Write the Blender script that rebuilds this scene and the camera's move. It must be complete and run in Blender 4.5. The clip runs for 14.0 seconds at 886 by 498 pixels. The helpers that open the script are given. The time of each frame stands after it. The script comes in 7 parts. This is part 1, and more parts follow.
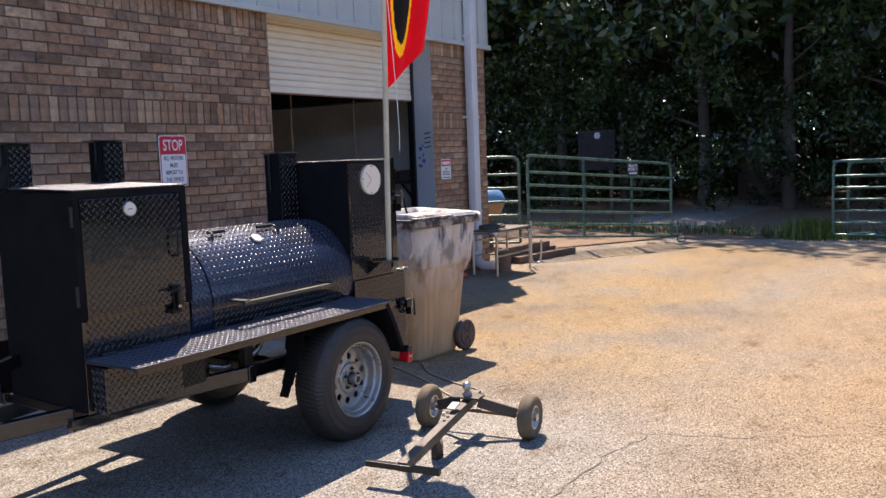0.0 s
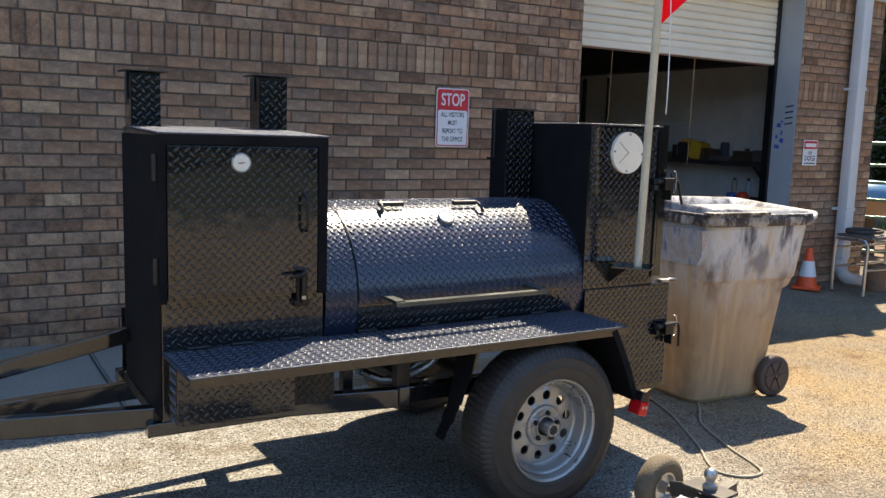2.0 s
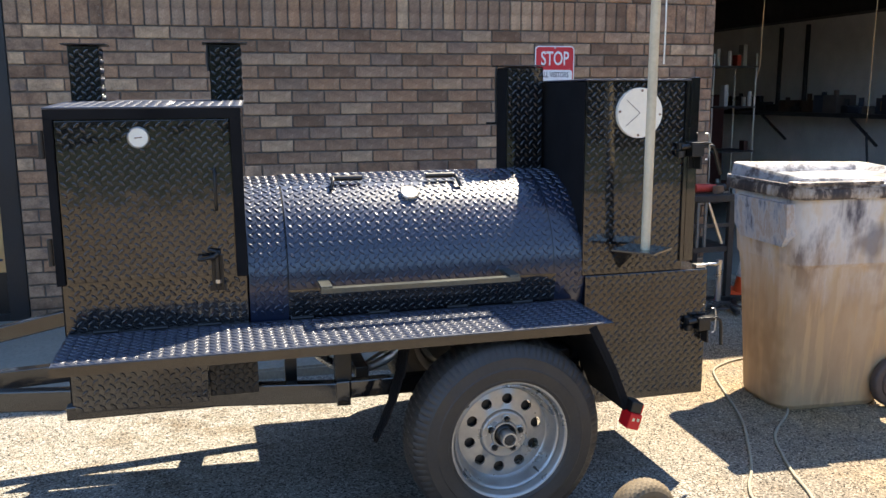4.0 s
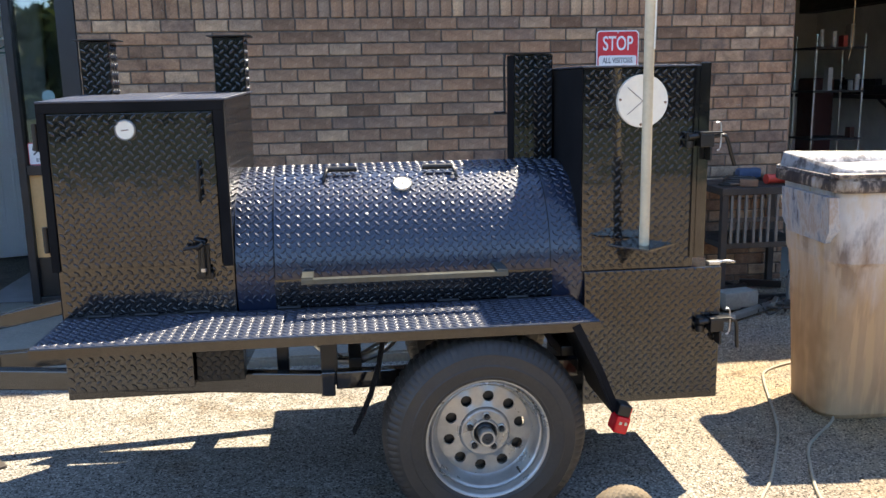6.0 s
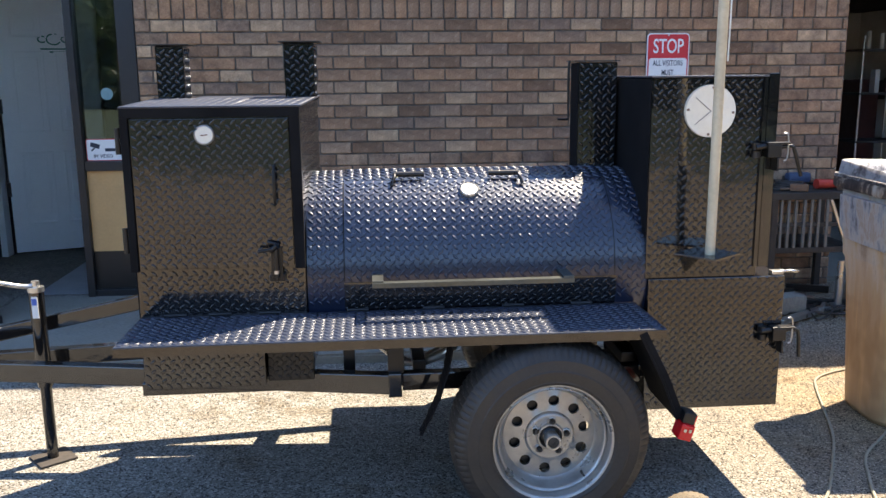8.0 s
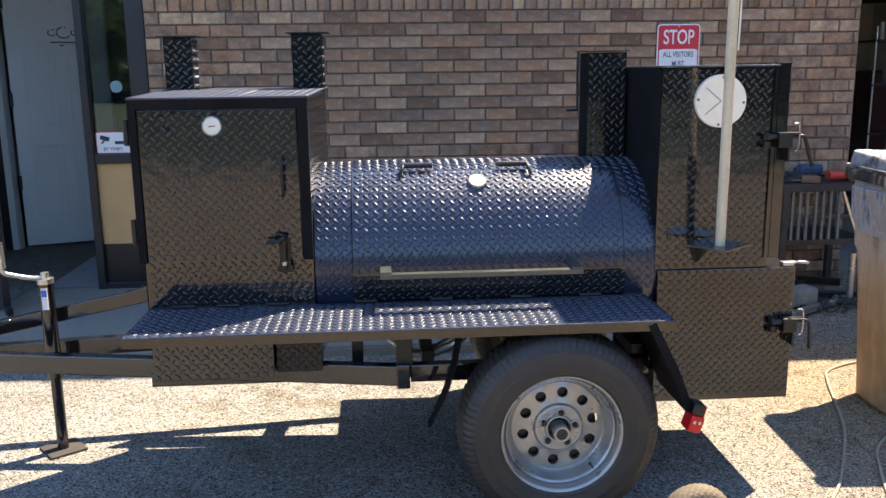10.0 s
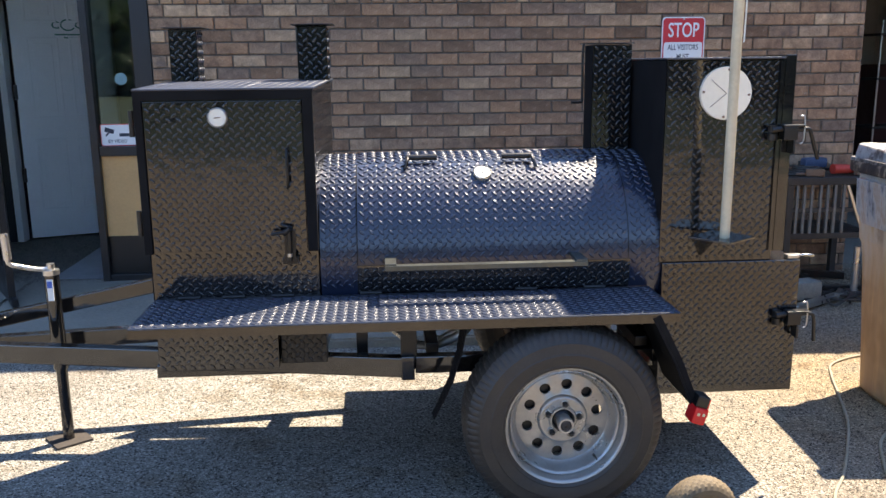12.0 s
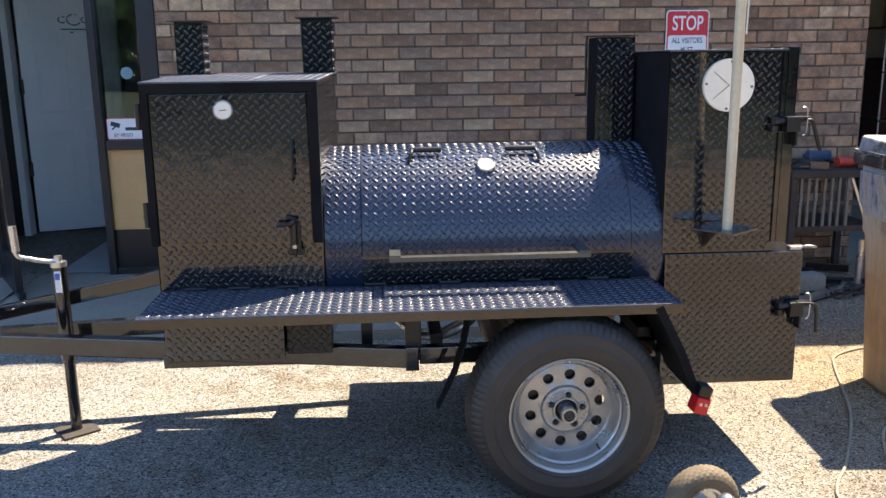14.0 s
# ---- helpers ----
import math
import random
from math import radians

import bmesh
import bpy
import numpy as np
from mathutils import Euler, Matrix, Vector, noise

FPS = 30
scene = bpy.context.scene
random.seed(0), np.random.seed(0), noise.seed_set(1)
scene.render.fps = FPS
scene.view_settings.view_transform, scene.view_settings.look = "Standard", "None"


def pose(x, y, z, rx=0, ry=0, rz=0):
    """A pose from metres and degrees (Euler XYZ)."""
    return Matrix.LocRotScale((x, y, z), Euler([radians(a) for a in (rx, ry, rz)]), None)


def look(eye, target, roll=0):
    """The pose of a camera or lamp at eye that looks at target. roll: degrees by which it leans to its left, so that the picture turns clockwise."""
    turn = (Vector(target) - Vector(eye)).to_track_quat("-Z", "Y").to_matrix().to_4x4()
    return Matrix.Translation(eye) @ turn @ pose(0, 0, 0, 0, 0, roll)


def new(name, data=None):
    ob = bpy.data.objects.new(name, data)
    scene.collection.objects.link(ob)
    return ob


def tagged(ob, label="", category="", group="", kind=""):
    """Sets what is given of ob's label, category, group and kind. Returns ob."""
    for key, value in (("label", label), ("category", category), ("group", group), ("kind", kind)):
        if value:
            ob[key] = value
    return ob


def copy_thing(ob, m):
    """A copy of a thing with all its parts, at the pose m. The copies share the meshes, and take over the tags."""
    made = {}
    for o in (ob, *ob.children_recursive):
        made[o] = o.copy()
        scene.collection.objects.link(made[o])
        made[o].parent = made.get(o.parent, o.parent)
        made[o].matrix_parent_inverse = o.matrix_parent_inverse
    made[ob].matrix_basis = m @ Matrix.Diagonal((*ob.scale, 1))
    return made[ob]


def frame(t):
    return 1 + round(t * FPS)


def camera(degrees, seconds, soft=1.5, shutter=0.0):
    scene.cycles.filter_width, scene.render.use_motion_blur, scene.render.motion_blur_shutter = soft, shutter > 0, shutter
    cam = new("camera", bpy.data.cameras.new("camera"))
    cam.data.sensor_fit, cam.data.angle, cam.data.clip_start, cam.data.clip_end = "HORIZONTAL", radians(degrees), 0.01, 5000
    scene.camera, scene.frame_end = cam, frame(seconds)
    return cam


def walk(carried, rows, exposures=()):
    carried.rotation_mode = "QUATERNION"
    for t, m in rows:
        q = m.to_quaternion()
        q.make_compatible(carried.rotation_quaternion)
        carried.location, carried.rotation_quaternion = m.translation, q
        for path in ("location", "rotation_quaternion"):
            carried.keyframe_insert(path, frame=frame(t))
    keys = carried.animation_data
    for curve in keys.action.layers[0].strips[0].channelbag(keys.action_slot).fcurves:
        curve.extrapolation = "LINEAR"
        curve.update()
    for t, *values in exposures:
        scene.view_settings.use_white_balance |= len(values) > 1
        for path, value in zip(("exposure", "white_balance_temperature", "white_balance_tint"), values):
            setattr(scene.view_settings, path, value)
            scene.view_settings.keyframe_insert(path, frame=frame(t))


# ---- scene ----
cam = camera(54.7, 14.0)
METRES, EYE, TILT, LEAN, TURN = 3.65, 1.577, -1.8, 0.5, -56.5
ROWS = [
    (0.0, 0.0, 0.0, 0.0, -0.27, -4.66, 3.36),
    (0.5, 0.0296, 0.1135, 0.0005, 11.42, -2.28, 2.33),
    (1.0, 0.0565, 0.2326, 0.0031, 15.65, -4.55, 1.71),
    (1.5, 0.106, 0.3317, -0.0042, 17.65, -5.51, 0.94),
    (2.0, 0.1329, 0.4222, -0.0067, 25.25, -5.96, -1.26),
    (2.5, 0.1821, 0.5018, -0.0061, 30.04, -6.81, -0.17),
    (3.0, 0.2507, 0.5674, -0.0048, 33.85, -7.57, 0.09),
    (5.5, 0.3852, 0.7825, -0.0009, 48.77, -8.79, 0.95),
    (6.0, 0.4093, 0.7906, -0.0005, 49.71, -9.15, 0.76),
    (6.5, 0.3995, 0.7687, 0.0032, 50.65, -9.18, 0.13),
    (7.0, 0.3965, 0.7487, 0.006, 50.9, -9.3, -0.15),
    (7.5, 0.394, 0.7478, 0.0149, 51.28, -9.3, -0.02),
    (8.0, 0.3924, 0.7509, 0.014, 51.54, -9.58, 0.17),
    (8.5, 0.39, 0.752, 0.013, 51.91, -9.68, 0.29),
    (11.0, 0.3929, 0.7544, 0.0097, 52.38, -10.26, 0.22),
    (11.5, 0.3888, 0.7526, 0.009, 52.54, -10.34, 0.14),
    (12.0, 0.3921, 0.7512, 0.0093, 52.41, -10.4, 0.23),
    (12.5, 0.3905, 0.7513, 0.0092, 52.43, -10.46, 0.38),
    (13.0, 0.3917, 0.7519, 0.0091, 52.58, -10.52, 0.28),
    (13.5, 0.3938, 0.7514, 0.0081, 52.65, -10.67, 0.21),
    (14.0, 0.3977, 0.7481, 0.0069, 52.73, -10.73, 0.33),
]
walk(cam, [(t, pose(0, 0, EYE, TILT, LEAN, 0) @ pose(0, 0, 0, 0, 0, TURN) @ pose(METRES * x, METRES * y, METRES * z, 90 + pitch, roll, yaw)) for t, x, y, z, yaw, pitch, roll in ROWS], exposures=[(0.0, 1.95, 7600, 20), (0.6, 1.92, 7700, 17), (1.2, 1.93, 7850, 11), (2.0, 2.15, 7950, 8), (3.0, 2.36, 7800, 8), (5.5, 2.68, 7900, 9), (6.2, 2.68, 7900, 9), (7.5, 2.60, 7850, 10), (14.0, 2.58, 7850, 11)])

# ---- world, sun ----
SUN_WAY = Vector((0.48, 0.385, 1.0)).normalized()
world = bpy.data.worlds.new("world")
scene.world = world
world.use_nodes = True
_nt = world.node_tree
_sky = _nt.nodes.new("ShaderNodeTexSky")
_sky.sky_type, _sky.sun_disc = "NISHITA", False
_sky.sun_elevation, _sky.sun_rotation = math.asin(SUN_WAY.z), math.atan2(SUN_WAY.x, SUN_WAY.y)
_sky.altitude = 2500.0
_sky.air_density, _sky.dust_density, _sky.ozone_density = 1.0, 0.0, 7.0
_nt.links.new(_sky.outputs[0], _nt.nodes["Background"].inputs[0])
_nt.nodes["Background"].inputs[1].default_value = 0.105
sun = new("sun", bpy.data.lights.new("sun", "SUN"))
sun.data.energy, sun.data.angle, sun.data.color = 2.75, radians(0.55), (1.0, 0.95, 0.88)
sun.matrix_world = look(SUN_WAY * 60, (0, 0, 0))


# ---- materials ----
class Mat:
    """A small builder of node materials."""

    def __init__(self, name, rough=0.6, metal=0.0, spec=0.5, coat=0.0):
        self.m = bpy.data.materials.new(name)
        self.m.use_nodes = True
        self.nt = self.m.node_tree
        self.b = self.nt.nodes["Principled BSDF"]
        self.b.inputs["Roughness"].default_value = rough
        self.b.inputs["Metallic"].default_value = metal
        self.b.inputs["Specular IOR Level"].default_value = spec
        self.b.inputs["Coat Weight"].default_value = coat
        self.b.inputs["Coat Roughness"].default_value = 0.06
        self.co = self.nt.nodes.new("ShaderNodeTexCoord").outputs["Object"]

    def node(self, kind, **kw):
        n = self.nt.nodes.new("ShaderNode" + kind)
        for k, v in kw.items():
            n.inputs[k.replace("_", " ")].default_value = v
        return n

    def link(self, a, b):
        self.nt.links.new(a, b)

    def noise(self, scale, detail=4.0, rough=0.6, stretch=None):
        n = self.node("TexNoise", Scale=scale, Detail=detail, Roughness=rough)
        co = self.co
        if stretch:
            mp = self.nt.nodes.new("ShaderNodeMapping")
            mp.inputs["Scale"].default_value = stretch
            self.link(self.co, mp.inputs[0])
            co = mp.outputs[0]
        self.link(co, n.inputs["Vector"])
        return n.outputs["Fac"]

    def ramp(self, fac, stops):
        r = self.nt.nodes.new("ShaderNodeValToRGB")
        e = r.color_ramp.elements
        while len(e) < len(stops):
            e.new(0.5)
        for k, (p, c) in enumerate(stops):
            e[k].position, e[k].color = p, (*c, 1)
        self.link(fac, r.inputs[0])
        return r.outputs[0]

    def mix(self, fac, a, b, how="MIX"):
        n = self.nt.nodes.new("ShaderNodeMix")
        n.data_type, n.blend_type = "RGBA", how
        for s, v in ((n.inputs[0], fac), (n.inputs[6], a), (n.inputs[7], b)):
            if isinstance(v, (int, float)):
                s.default_value = v
            elif isinstance(v, tuple):
                s.default_value = (*v, 1)
            else:
                self.link(v, s)
        return n.outputs[2]

    def colour(self, c):
        if isinstance(c, tuple):
            self.b.inputs["Base Color"].default_value = (*c, 1)
        else:
            self.link(c, self.b.inputs["Base Color"])
        return self

    def rough_from(self, fac, lo, hi):
        r = self.ramp(fac, [(0.3, (lo,) * 3), (0.7, (hi,) * 3)])
        self.link(r, self.b.inputs["Roughness"])
        return self

    def bump(self, fac, strength=0.3, distance=0.01):
        n = self.node("Bump", Strength=strength, Distance=distance)
        self.link(fac, n.inputs["Height"])
        self.link(n.outputs[0], self.b.inputs["Normal"])
        return self


def plain(name, c, rough=0.6, metal=0.0, grain=60.0, vary=0.25, coat=0.0, bump=0.08):
    """A painted, plastic or metal surface with two scales of variation."""
    k = Mat(name, rough, metal, coat=coat)
    big, fine = k.noise(3.0, 5), k.noise(grain, 3)
    dark = tuple(v * (1 - vary) for v in c)
    light = tuple(min(1.0, v * (1 + vary * 0.6)) for v in c)
    k.colour(k.mix(0.35, k.ramp(big, [(0.3, dark), (0.7, light)]), k.ramp(fine, [(0.3, dark), (0.7, light)])))
    k.rough_from(k.noise(9.0, 4), max(0.03, rough * 0.8), min(1, rough * 1.25))
    if bump:
        k.bump(fine, bump, 0.002)
    return k.m


def brick_material(name, source):
    k = Mat(name, 0.9, spec=0.2)
    if source == "object":
        rnd = k.nt.nodes.new("ShaderNodeObjectInfo").outputs["Random"]
    else:
        rnd = k.nt.nodes.new("ShaderNodeNewGeometry").outputs["Random Per Island"]
    base = k.ramp(rnd, [(0.0, (0.18, 0.125, 0.10)), (0.18, (0.30, 0.21, 0.165)), (0.34, (0.37, 0.245, 0.18)), (0.5, (0.26, 0.195, 0.165)),
                        (0.66, (0.41, 0.305, 0.245)), (0.8, (0.22, 0.17, 0.155)), (0.92, (0.48, 0.375, 0.295)), (1.0, (0.33, 0.23, 0.175))])
    cloud = k.ramp(k.noise(10.0, 7, 0.7), [(0.3, (0.46, 0.44, 0.46)), (0.68, (1.28, 1.24, 1.18))])
    fine = k.ramp(k.noise(120.0, 3), [(0.3, (0.75, 0.75, 0.75)), (0.7, (1.15, 1.15, 1.15))])
    base = k.mix(1.0, base, (1.13, 1.0, 0.82), "MULTIPLY")
    worn = k.mix(1.0, k.mix(1.0, base, cloud, "MULTIPLY"), fine, "MULTIPLY")
    # pale mortar smears and dark fired patches
    smear = k.ramp(k.noise(22.0, 6, 0.8, (1.0, 1.0, 2.2)), [(0.60, (0, 0, 0)), (0.70, (0.55, 0.55, 0.55))])
    worn = k.mix(smear, worn, (0.46, 0.41, 0.35))
    fired = k.ramp(k.noise(6.0, 5, 0.7), [(0.60, (0, 0, 0)), (0.70, (0.6, 0.6, 0.6))])
    k.colour(k.mix(fired, worn, (0.13, 0.105, 0.095)))
    k.bump(k.noise(110.0, 5, 0.7), 0.6, 0.004)
    return k.m


M_BRICK_OB = brick_material("brick_piece", "object")
M_BRICK = brick_material("brick_joined", "island")
_k = Mat("mortar", 0.95, spec=0.1)
_k.colour(_k.ramp(_k.noise(25.0, 5), [(0.3, (0.10, 0.085, 0.075)), (0.7, (0.17, 0.145, 0.125))]))
_k.bump(_k.noise(200.0, 3), 0.4, 0.003)
M_MORTAR = _k.m

# exposed-aggregate paving, warm, with a rusty run-off stain and dark patches
_k = Mat("aggregate_paving", 0.9, spec=0.25)
_v = _k.node("TexVoronoi", Scale=150.0)
_k.link(_k.co, _v.inputs["Vector"])
_sep = _k.nt.nodes.new("ShaderNodeSeparateColor")
_k.link(_v.outputs["Color"], _sep.inputs[0])
_pebble = _k.ramp(_sep.outputs[0], [(0.0, (0.028, 0.026, 0.024)), (0.13, (0.075, 0.071, 0.064)), (0.24, (0.19, 0.183, 0.168)), (0.7, (0.245, 0.237, 0.217)), (1.0, (0.46, 0.445, 0.41))])
_patch = _k.ramp(_k.noise(0.55, 6, 0.65), [(0.3, (0.60, 0.55, 0.50)), (0.42, (0.86, 0.83, 0.80)), (0.52, (0.98, 0.97, 0.95)), (0.75, (1.15, 1.14, 1.11))])
_speck = _k.ramp(_k.noise(170.0, 3, 0.6), [(0.30, (0.70, 0.69, 0.67)), (0.62, (1.08, 1.07, 1.05))])
_leaf = _k.ramp(_k.noise(2.3, 7, 0.75, (1.0, 1.6, 1.0)), [(0.54, (1, 1, 1)), (0.64, (0.80, 0.73, 0.66)), (0.73, (0.58, 0.49, 0.42))])
_paved = _k.mix(1.0, _k.mix(1.0, _k.mix(1.0, _pebble, _patch, "MULTIPLY"), _leaf, "MULTIPLY"), _speck, "MULTIPLY")
_xyz = _k.nt.nodes.new("ShaderNodeSeparateXYZ")
_k.link(_k.co, _xyz.inputs[0])


def _band(axis, lo, hi, soft):
    a = _k.nt.nodes.new("ShaderNodeMapRange")
    a.inputs[1].default_value, a.inputs[2].default_value = lo - soft, lo + soft
    _k.link(_xyz.outputs[axis], a.inputs[0])
    b = _k.nt.nodes.new("ShaderNodeMapRange")
    b.inputs[1].default_value, b.inputs[2].default_value = hi + soft, hi - soft
    _k.link(_xyz.outputs[axis], b.inputs[0])
    m = _k.nt.nodes.new("ShaderNodeMath")
    m.operation = "MULTIPLY"
    _k.link(a.outputs[0], m.inputs[0])
    _k.link(b.outputs[0], m.inputs[1])
    return m.outputs[0]


# leaf-brown blotches where water stands under the trailer
_pool = _k.nt.nodes.new("ShaderNodeMath")
_pool.operation = "MULTIPLY"
_k.link(_band(0, 2.1, 3.1, 0.35), _pool.inputs[0])
_k.link(_band(1, 4.2, 4.55, 0.22), _pool.inputs[1])
_blot = _k.nt.nodes.new("ShaderNodeMath")
_blot.operation = "MULTIPLY"
_k.link(_pool.outputs[0], _blot.inputs[0])
_k.link(_k.ramp(_k.noise(9.0, 6, 0.75), [(0.44, (0, 0, 0)), (0.60, (1, 1, 1))]), _blot.inputs[1])
_paved = _k.mix(_blot.outputs[0], _paved, _k.mix(1.0, _paved, (0.46, 0.36, 0.25), "MULTIPLY"))
_stain = _k.nt.nodes.new("ShaderNodeMath")
_stain.operation = "MULTIPLY"
_k.link(_band(0, 4.9, 15.5, 0.7), _stain.inputs[0])
_k.link(_band(1, 1.2, 6.0, 2.0), _stain.inputs[1])
_stain2 = _k.nt.nodes.new("ShaderNodeMath")
_stain2.operation = "MULTIPLY"
_k.link(_stain.outputs[0], _stain2.inputs[0])
_k.link(_k.ramp(_k.noise(1.1, 5, 0.6), [(0.22, (0.1, 0.1, 0.1)), (0.56, (1, 1, 1))]), _stain2.inputs[1])
_yard = _k.nt.nodes.new("ShaderNodeMath")
_yard.operation = "MULTIPLY"
_k.link(_band(1, -7.5, 1.4, 0.7), _yard.inputs[0])
_yard.inputs[1].default_value = 0.75
_paved = _k.mix(_yard.outputs[0], _paved, _k.mix(1.0, _paved, (1.12, 0.88, 0.62), "MULTIPLY"))
_k.colour(_k.mix(_stain2.outputs[0], _paved, _k.mix(1.0, _paved, (1.06, 0.79, 0.48), "MULTIPLY")))
_k.bump(_v.outputs["Distance"], 0.6, 0.006)
M_PAVING = _k.m

_k = Mat("concrete", 0.85, spec=0.3)
_k.colour(_k.mix(0.45, _k.ramp(_k.noise(1.3, 6), [(0.3, (0.17, 0.165, 0.14)), (0.7, (0.27, 0.26, 0.22))]), _k.ramp(_k.noise(60.0, 4), [(0.3, (0.15, 0.145, 0.125)), (0.7, (0.30, 0.29, 0.25))])))
_k.bump(_k.noise(150.0, 4), 0.3, 0.003)
M_CONCRETE = _k.m


def _rolled(k):
    """The gentle waves and orange peel of painted rolled plate, in paint and clear coat."""
    w = k.node("Bump", Strength=1.0, Distance=0.0022)
    k.link(k.noise(6.0, 2), w.inputs["Height"])
    f = k.node("Bump", Strength=0.5, Distance=0.0003)
    k.link(k.noise(70.0, 3), f.inputs["Height"])
    k.link(w.outputs[0], f.inputs["Normal"])
    k.link(f.outputs[0], k.b.inputs["Normal"])
    k.link(f.outputs[0], k.b.inputs["Coat Normal"])
    k.b.inputs["Coat IOR"].default_value = 1.70
    k.b.inputs["Coat Roughness"].default_value = 0.06


_k = Mat("gloss_black_paint", 0.5, spec=0.08, coat=1.0)
_k.colour(_k.ramp(_k.noise(5.0, 5), [(0.3, (0.0035, 0.0035, 0.004)), (0.7, (0.008, 0.008, 0.009))]))
_k.rough_from(_k.noise(14.0, 5), 0.34, 0.46)
_rolled(_k)
M_BLACK = _k.m
# same paint on upward faces, duller coat, with sky blue put into its colour
_k = Mat("black_paint_sky_tint", 0.5, spec=0.62, coat=1.0)
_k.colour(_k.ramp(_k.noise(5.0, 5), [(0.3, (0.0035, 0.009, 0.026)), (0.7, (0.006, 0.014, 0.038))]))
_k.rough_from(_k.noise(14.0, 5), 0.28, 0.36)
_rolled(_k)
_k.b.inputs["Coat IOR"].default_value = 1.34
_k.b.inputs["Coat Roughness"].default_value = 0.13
M_BLACK_SKY = _k.m
# black shelf and top plates; the blue of skylight is mixed into the base
_k = Mat("black_plate_sky_tint", 0.5, spec=0.85, coat=0.0)
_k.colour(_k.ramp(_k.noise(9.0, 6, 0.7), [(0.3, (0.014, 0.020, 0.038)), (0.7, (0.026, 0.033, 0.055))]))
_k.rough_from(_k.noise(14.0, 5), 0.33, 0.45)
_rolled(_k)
M_BLACK_SKY_PLATE = _k.m
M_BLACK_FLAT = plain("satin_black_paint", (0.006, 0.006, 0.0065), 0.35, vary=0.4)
_k = Mat("dull_black_paint", 0.75, spec=0.12)
_k.colour(_k.ramp(_k.noise(7.0, 5), [(0.3, (0.005, 0.005, 0.006)), (0.7, (0.011, 0.011, 0.012))]))
M_BLACK_DULL = _k.m
M_RUBBER = plain("tyre_rubber", (0.034, 0.028, 0.023), 0.52, vary=0.35, grain=90, bump=0.2)
M_GAP_DARK = plain("dark_gap", (0.006, 0.006, 0.006), 0.85, vary=0.3)
M_SILVER = plain("silver_wheel_paint", (0.40, 0.39, 0.37), 0.30, metal=0.7, vary=0.2)
M_STEEL = plain("bright_steel", (0.55, 0.54, 0.52), 0.3, metal=0.9, vary=0.2)
M_RUST = plain("rusty_steel", (0.22, 0.13, 0.08), 0.75, metal=0.2, vary=0.45)
M_DARK = plain("dark_bronze_aluminium", (0.020, 0.020, 0.022), 0.38, metal=0.3, vary=0.2)
M_WHITE = plain("white_paint", (0.74, 0.75, 0.74), 0.45, vary=0.08)
M_DOOR_WHITE = plain("white_door_paint", (0.86, 0.88, 0.88), 0.45, vary=0.06)
M_CREAM = plain("cream_enamel", (0.80, 0.76, 0.65), 0.4, vary=0.12)
M_DOOR_CREAM = plain("roller_door_cream", (0.80, 0.74, 0.60), 0.5, vary=0.10)
M_FASCIA = plain("fascia_metal_grey", (0.50, 0.53, 0.50), 0.45, metal=0.1, vary=0.10)
M_JAMB = plain("jamb_blue_grey", (0.36, 0.40, 0.43), 0.5, vary=0.12)
M_RED = plain("red_enamel", (0.62, 0.02, 0.03), 0.4, vary=0.15)
M_LENS = plain("red_lamp_lens", (0.60, 0.01, 0.015), 0.15, vary=0.1)
M_INK = plain("black_ink", (0.02, 0.03, 0.05), 0.6, vary=0.1)
M_ORANGE = plain("orange_cone_vinyl", (0.85, 0.10, 0.02), 0.5, vary=0.12)
M_GATE = plain("gate_green_paint", (0.07, 0.15, 0.115), 0.28, metal=0.2, vary=0.3)
M_PVC = plain("downpipe_grey_white", (0.62, 0.64, 0.64), 0.4, vary=0.1)
M_WALL_IN = plain("shop_wall_paint", (0.80, 0.78, 0.74), 0.8, vary=0.2)
M_PLY = plain("plywood", (0.62, 0.35, 0.14), 0.6, vary=0.15)
M_SOIL = plain("soil", (0.16, 0.10, 0.06), 0.95, vary=0.4, grain=30, bump=0.5)


# ---- mesh helpers ----
def thing(name, label, category, at=(0, 0, 0), group="", kind=""):
    ob = new(name)
    ob.empty_display_size = 0.1
    ob.location = at
    return tagged(ob, label, category, group, kind)


def finish(bm, name, mat, smooth=35):
    bmesh.ops.recalc_face_normals(bm, faces=bm.faces)
    if smooth:
        # soft edges between like faces; wide flat faces keep their own normal
        for f in bm.faces:
            f.smooth = True
        area = {f: f.calc_area() for f in bm.faces}
        for e in bm.edges:
            if len(e.link_faces) == 2:
                turn = e.calc_face_angle(0.0)
                a, b = sorted(area[f] for f in e.link_faces)
                e.smooth = not (turn > radians(smooth) or (turn > 0.06 and b > 6 * a))
            else:
                e.smooth = False
    me = bpy.data.meshes.new(name)
    bm.to_mesh(me)
    bm.free()
    for m in mat if isinstance(mat, (list, tuple)) else [mat]:
        me.materials.append(m)
    return me


def part(name, bm, mat, parent, label="", smooth=50):
    """Links a bmesh as ONE mesh object under a thing or a part."""
    ob = new(name, finish(bm, name, mat, smooth))
    ob.parent = parent
    if parent.type == "EMPTY":
        ob.matrix_parent_inverse = Matrix.Translation(-parent.location)
    return tagged(ob, label)


def solid(name, bm, mat, label, category, kind="", group="", smooth=35):
    """A thing that is one mesh."""
    return tagged(new(name, finish(bm, name, mat, smooth)), label, category, group, kind)


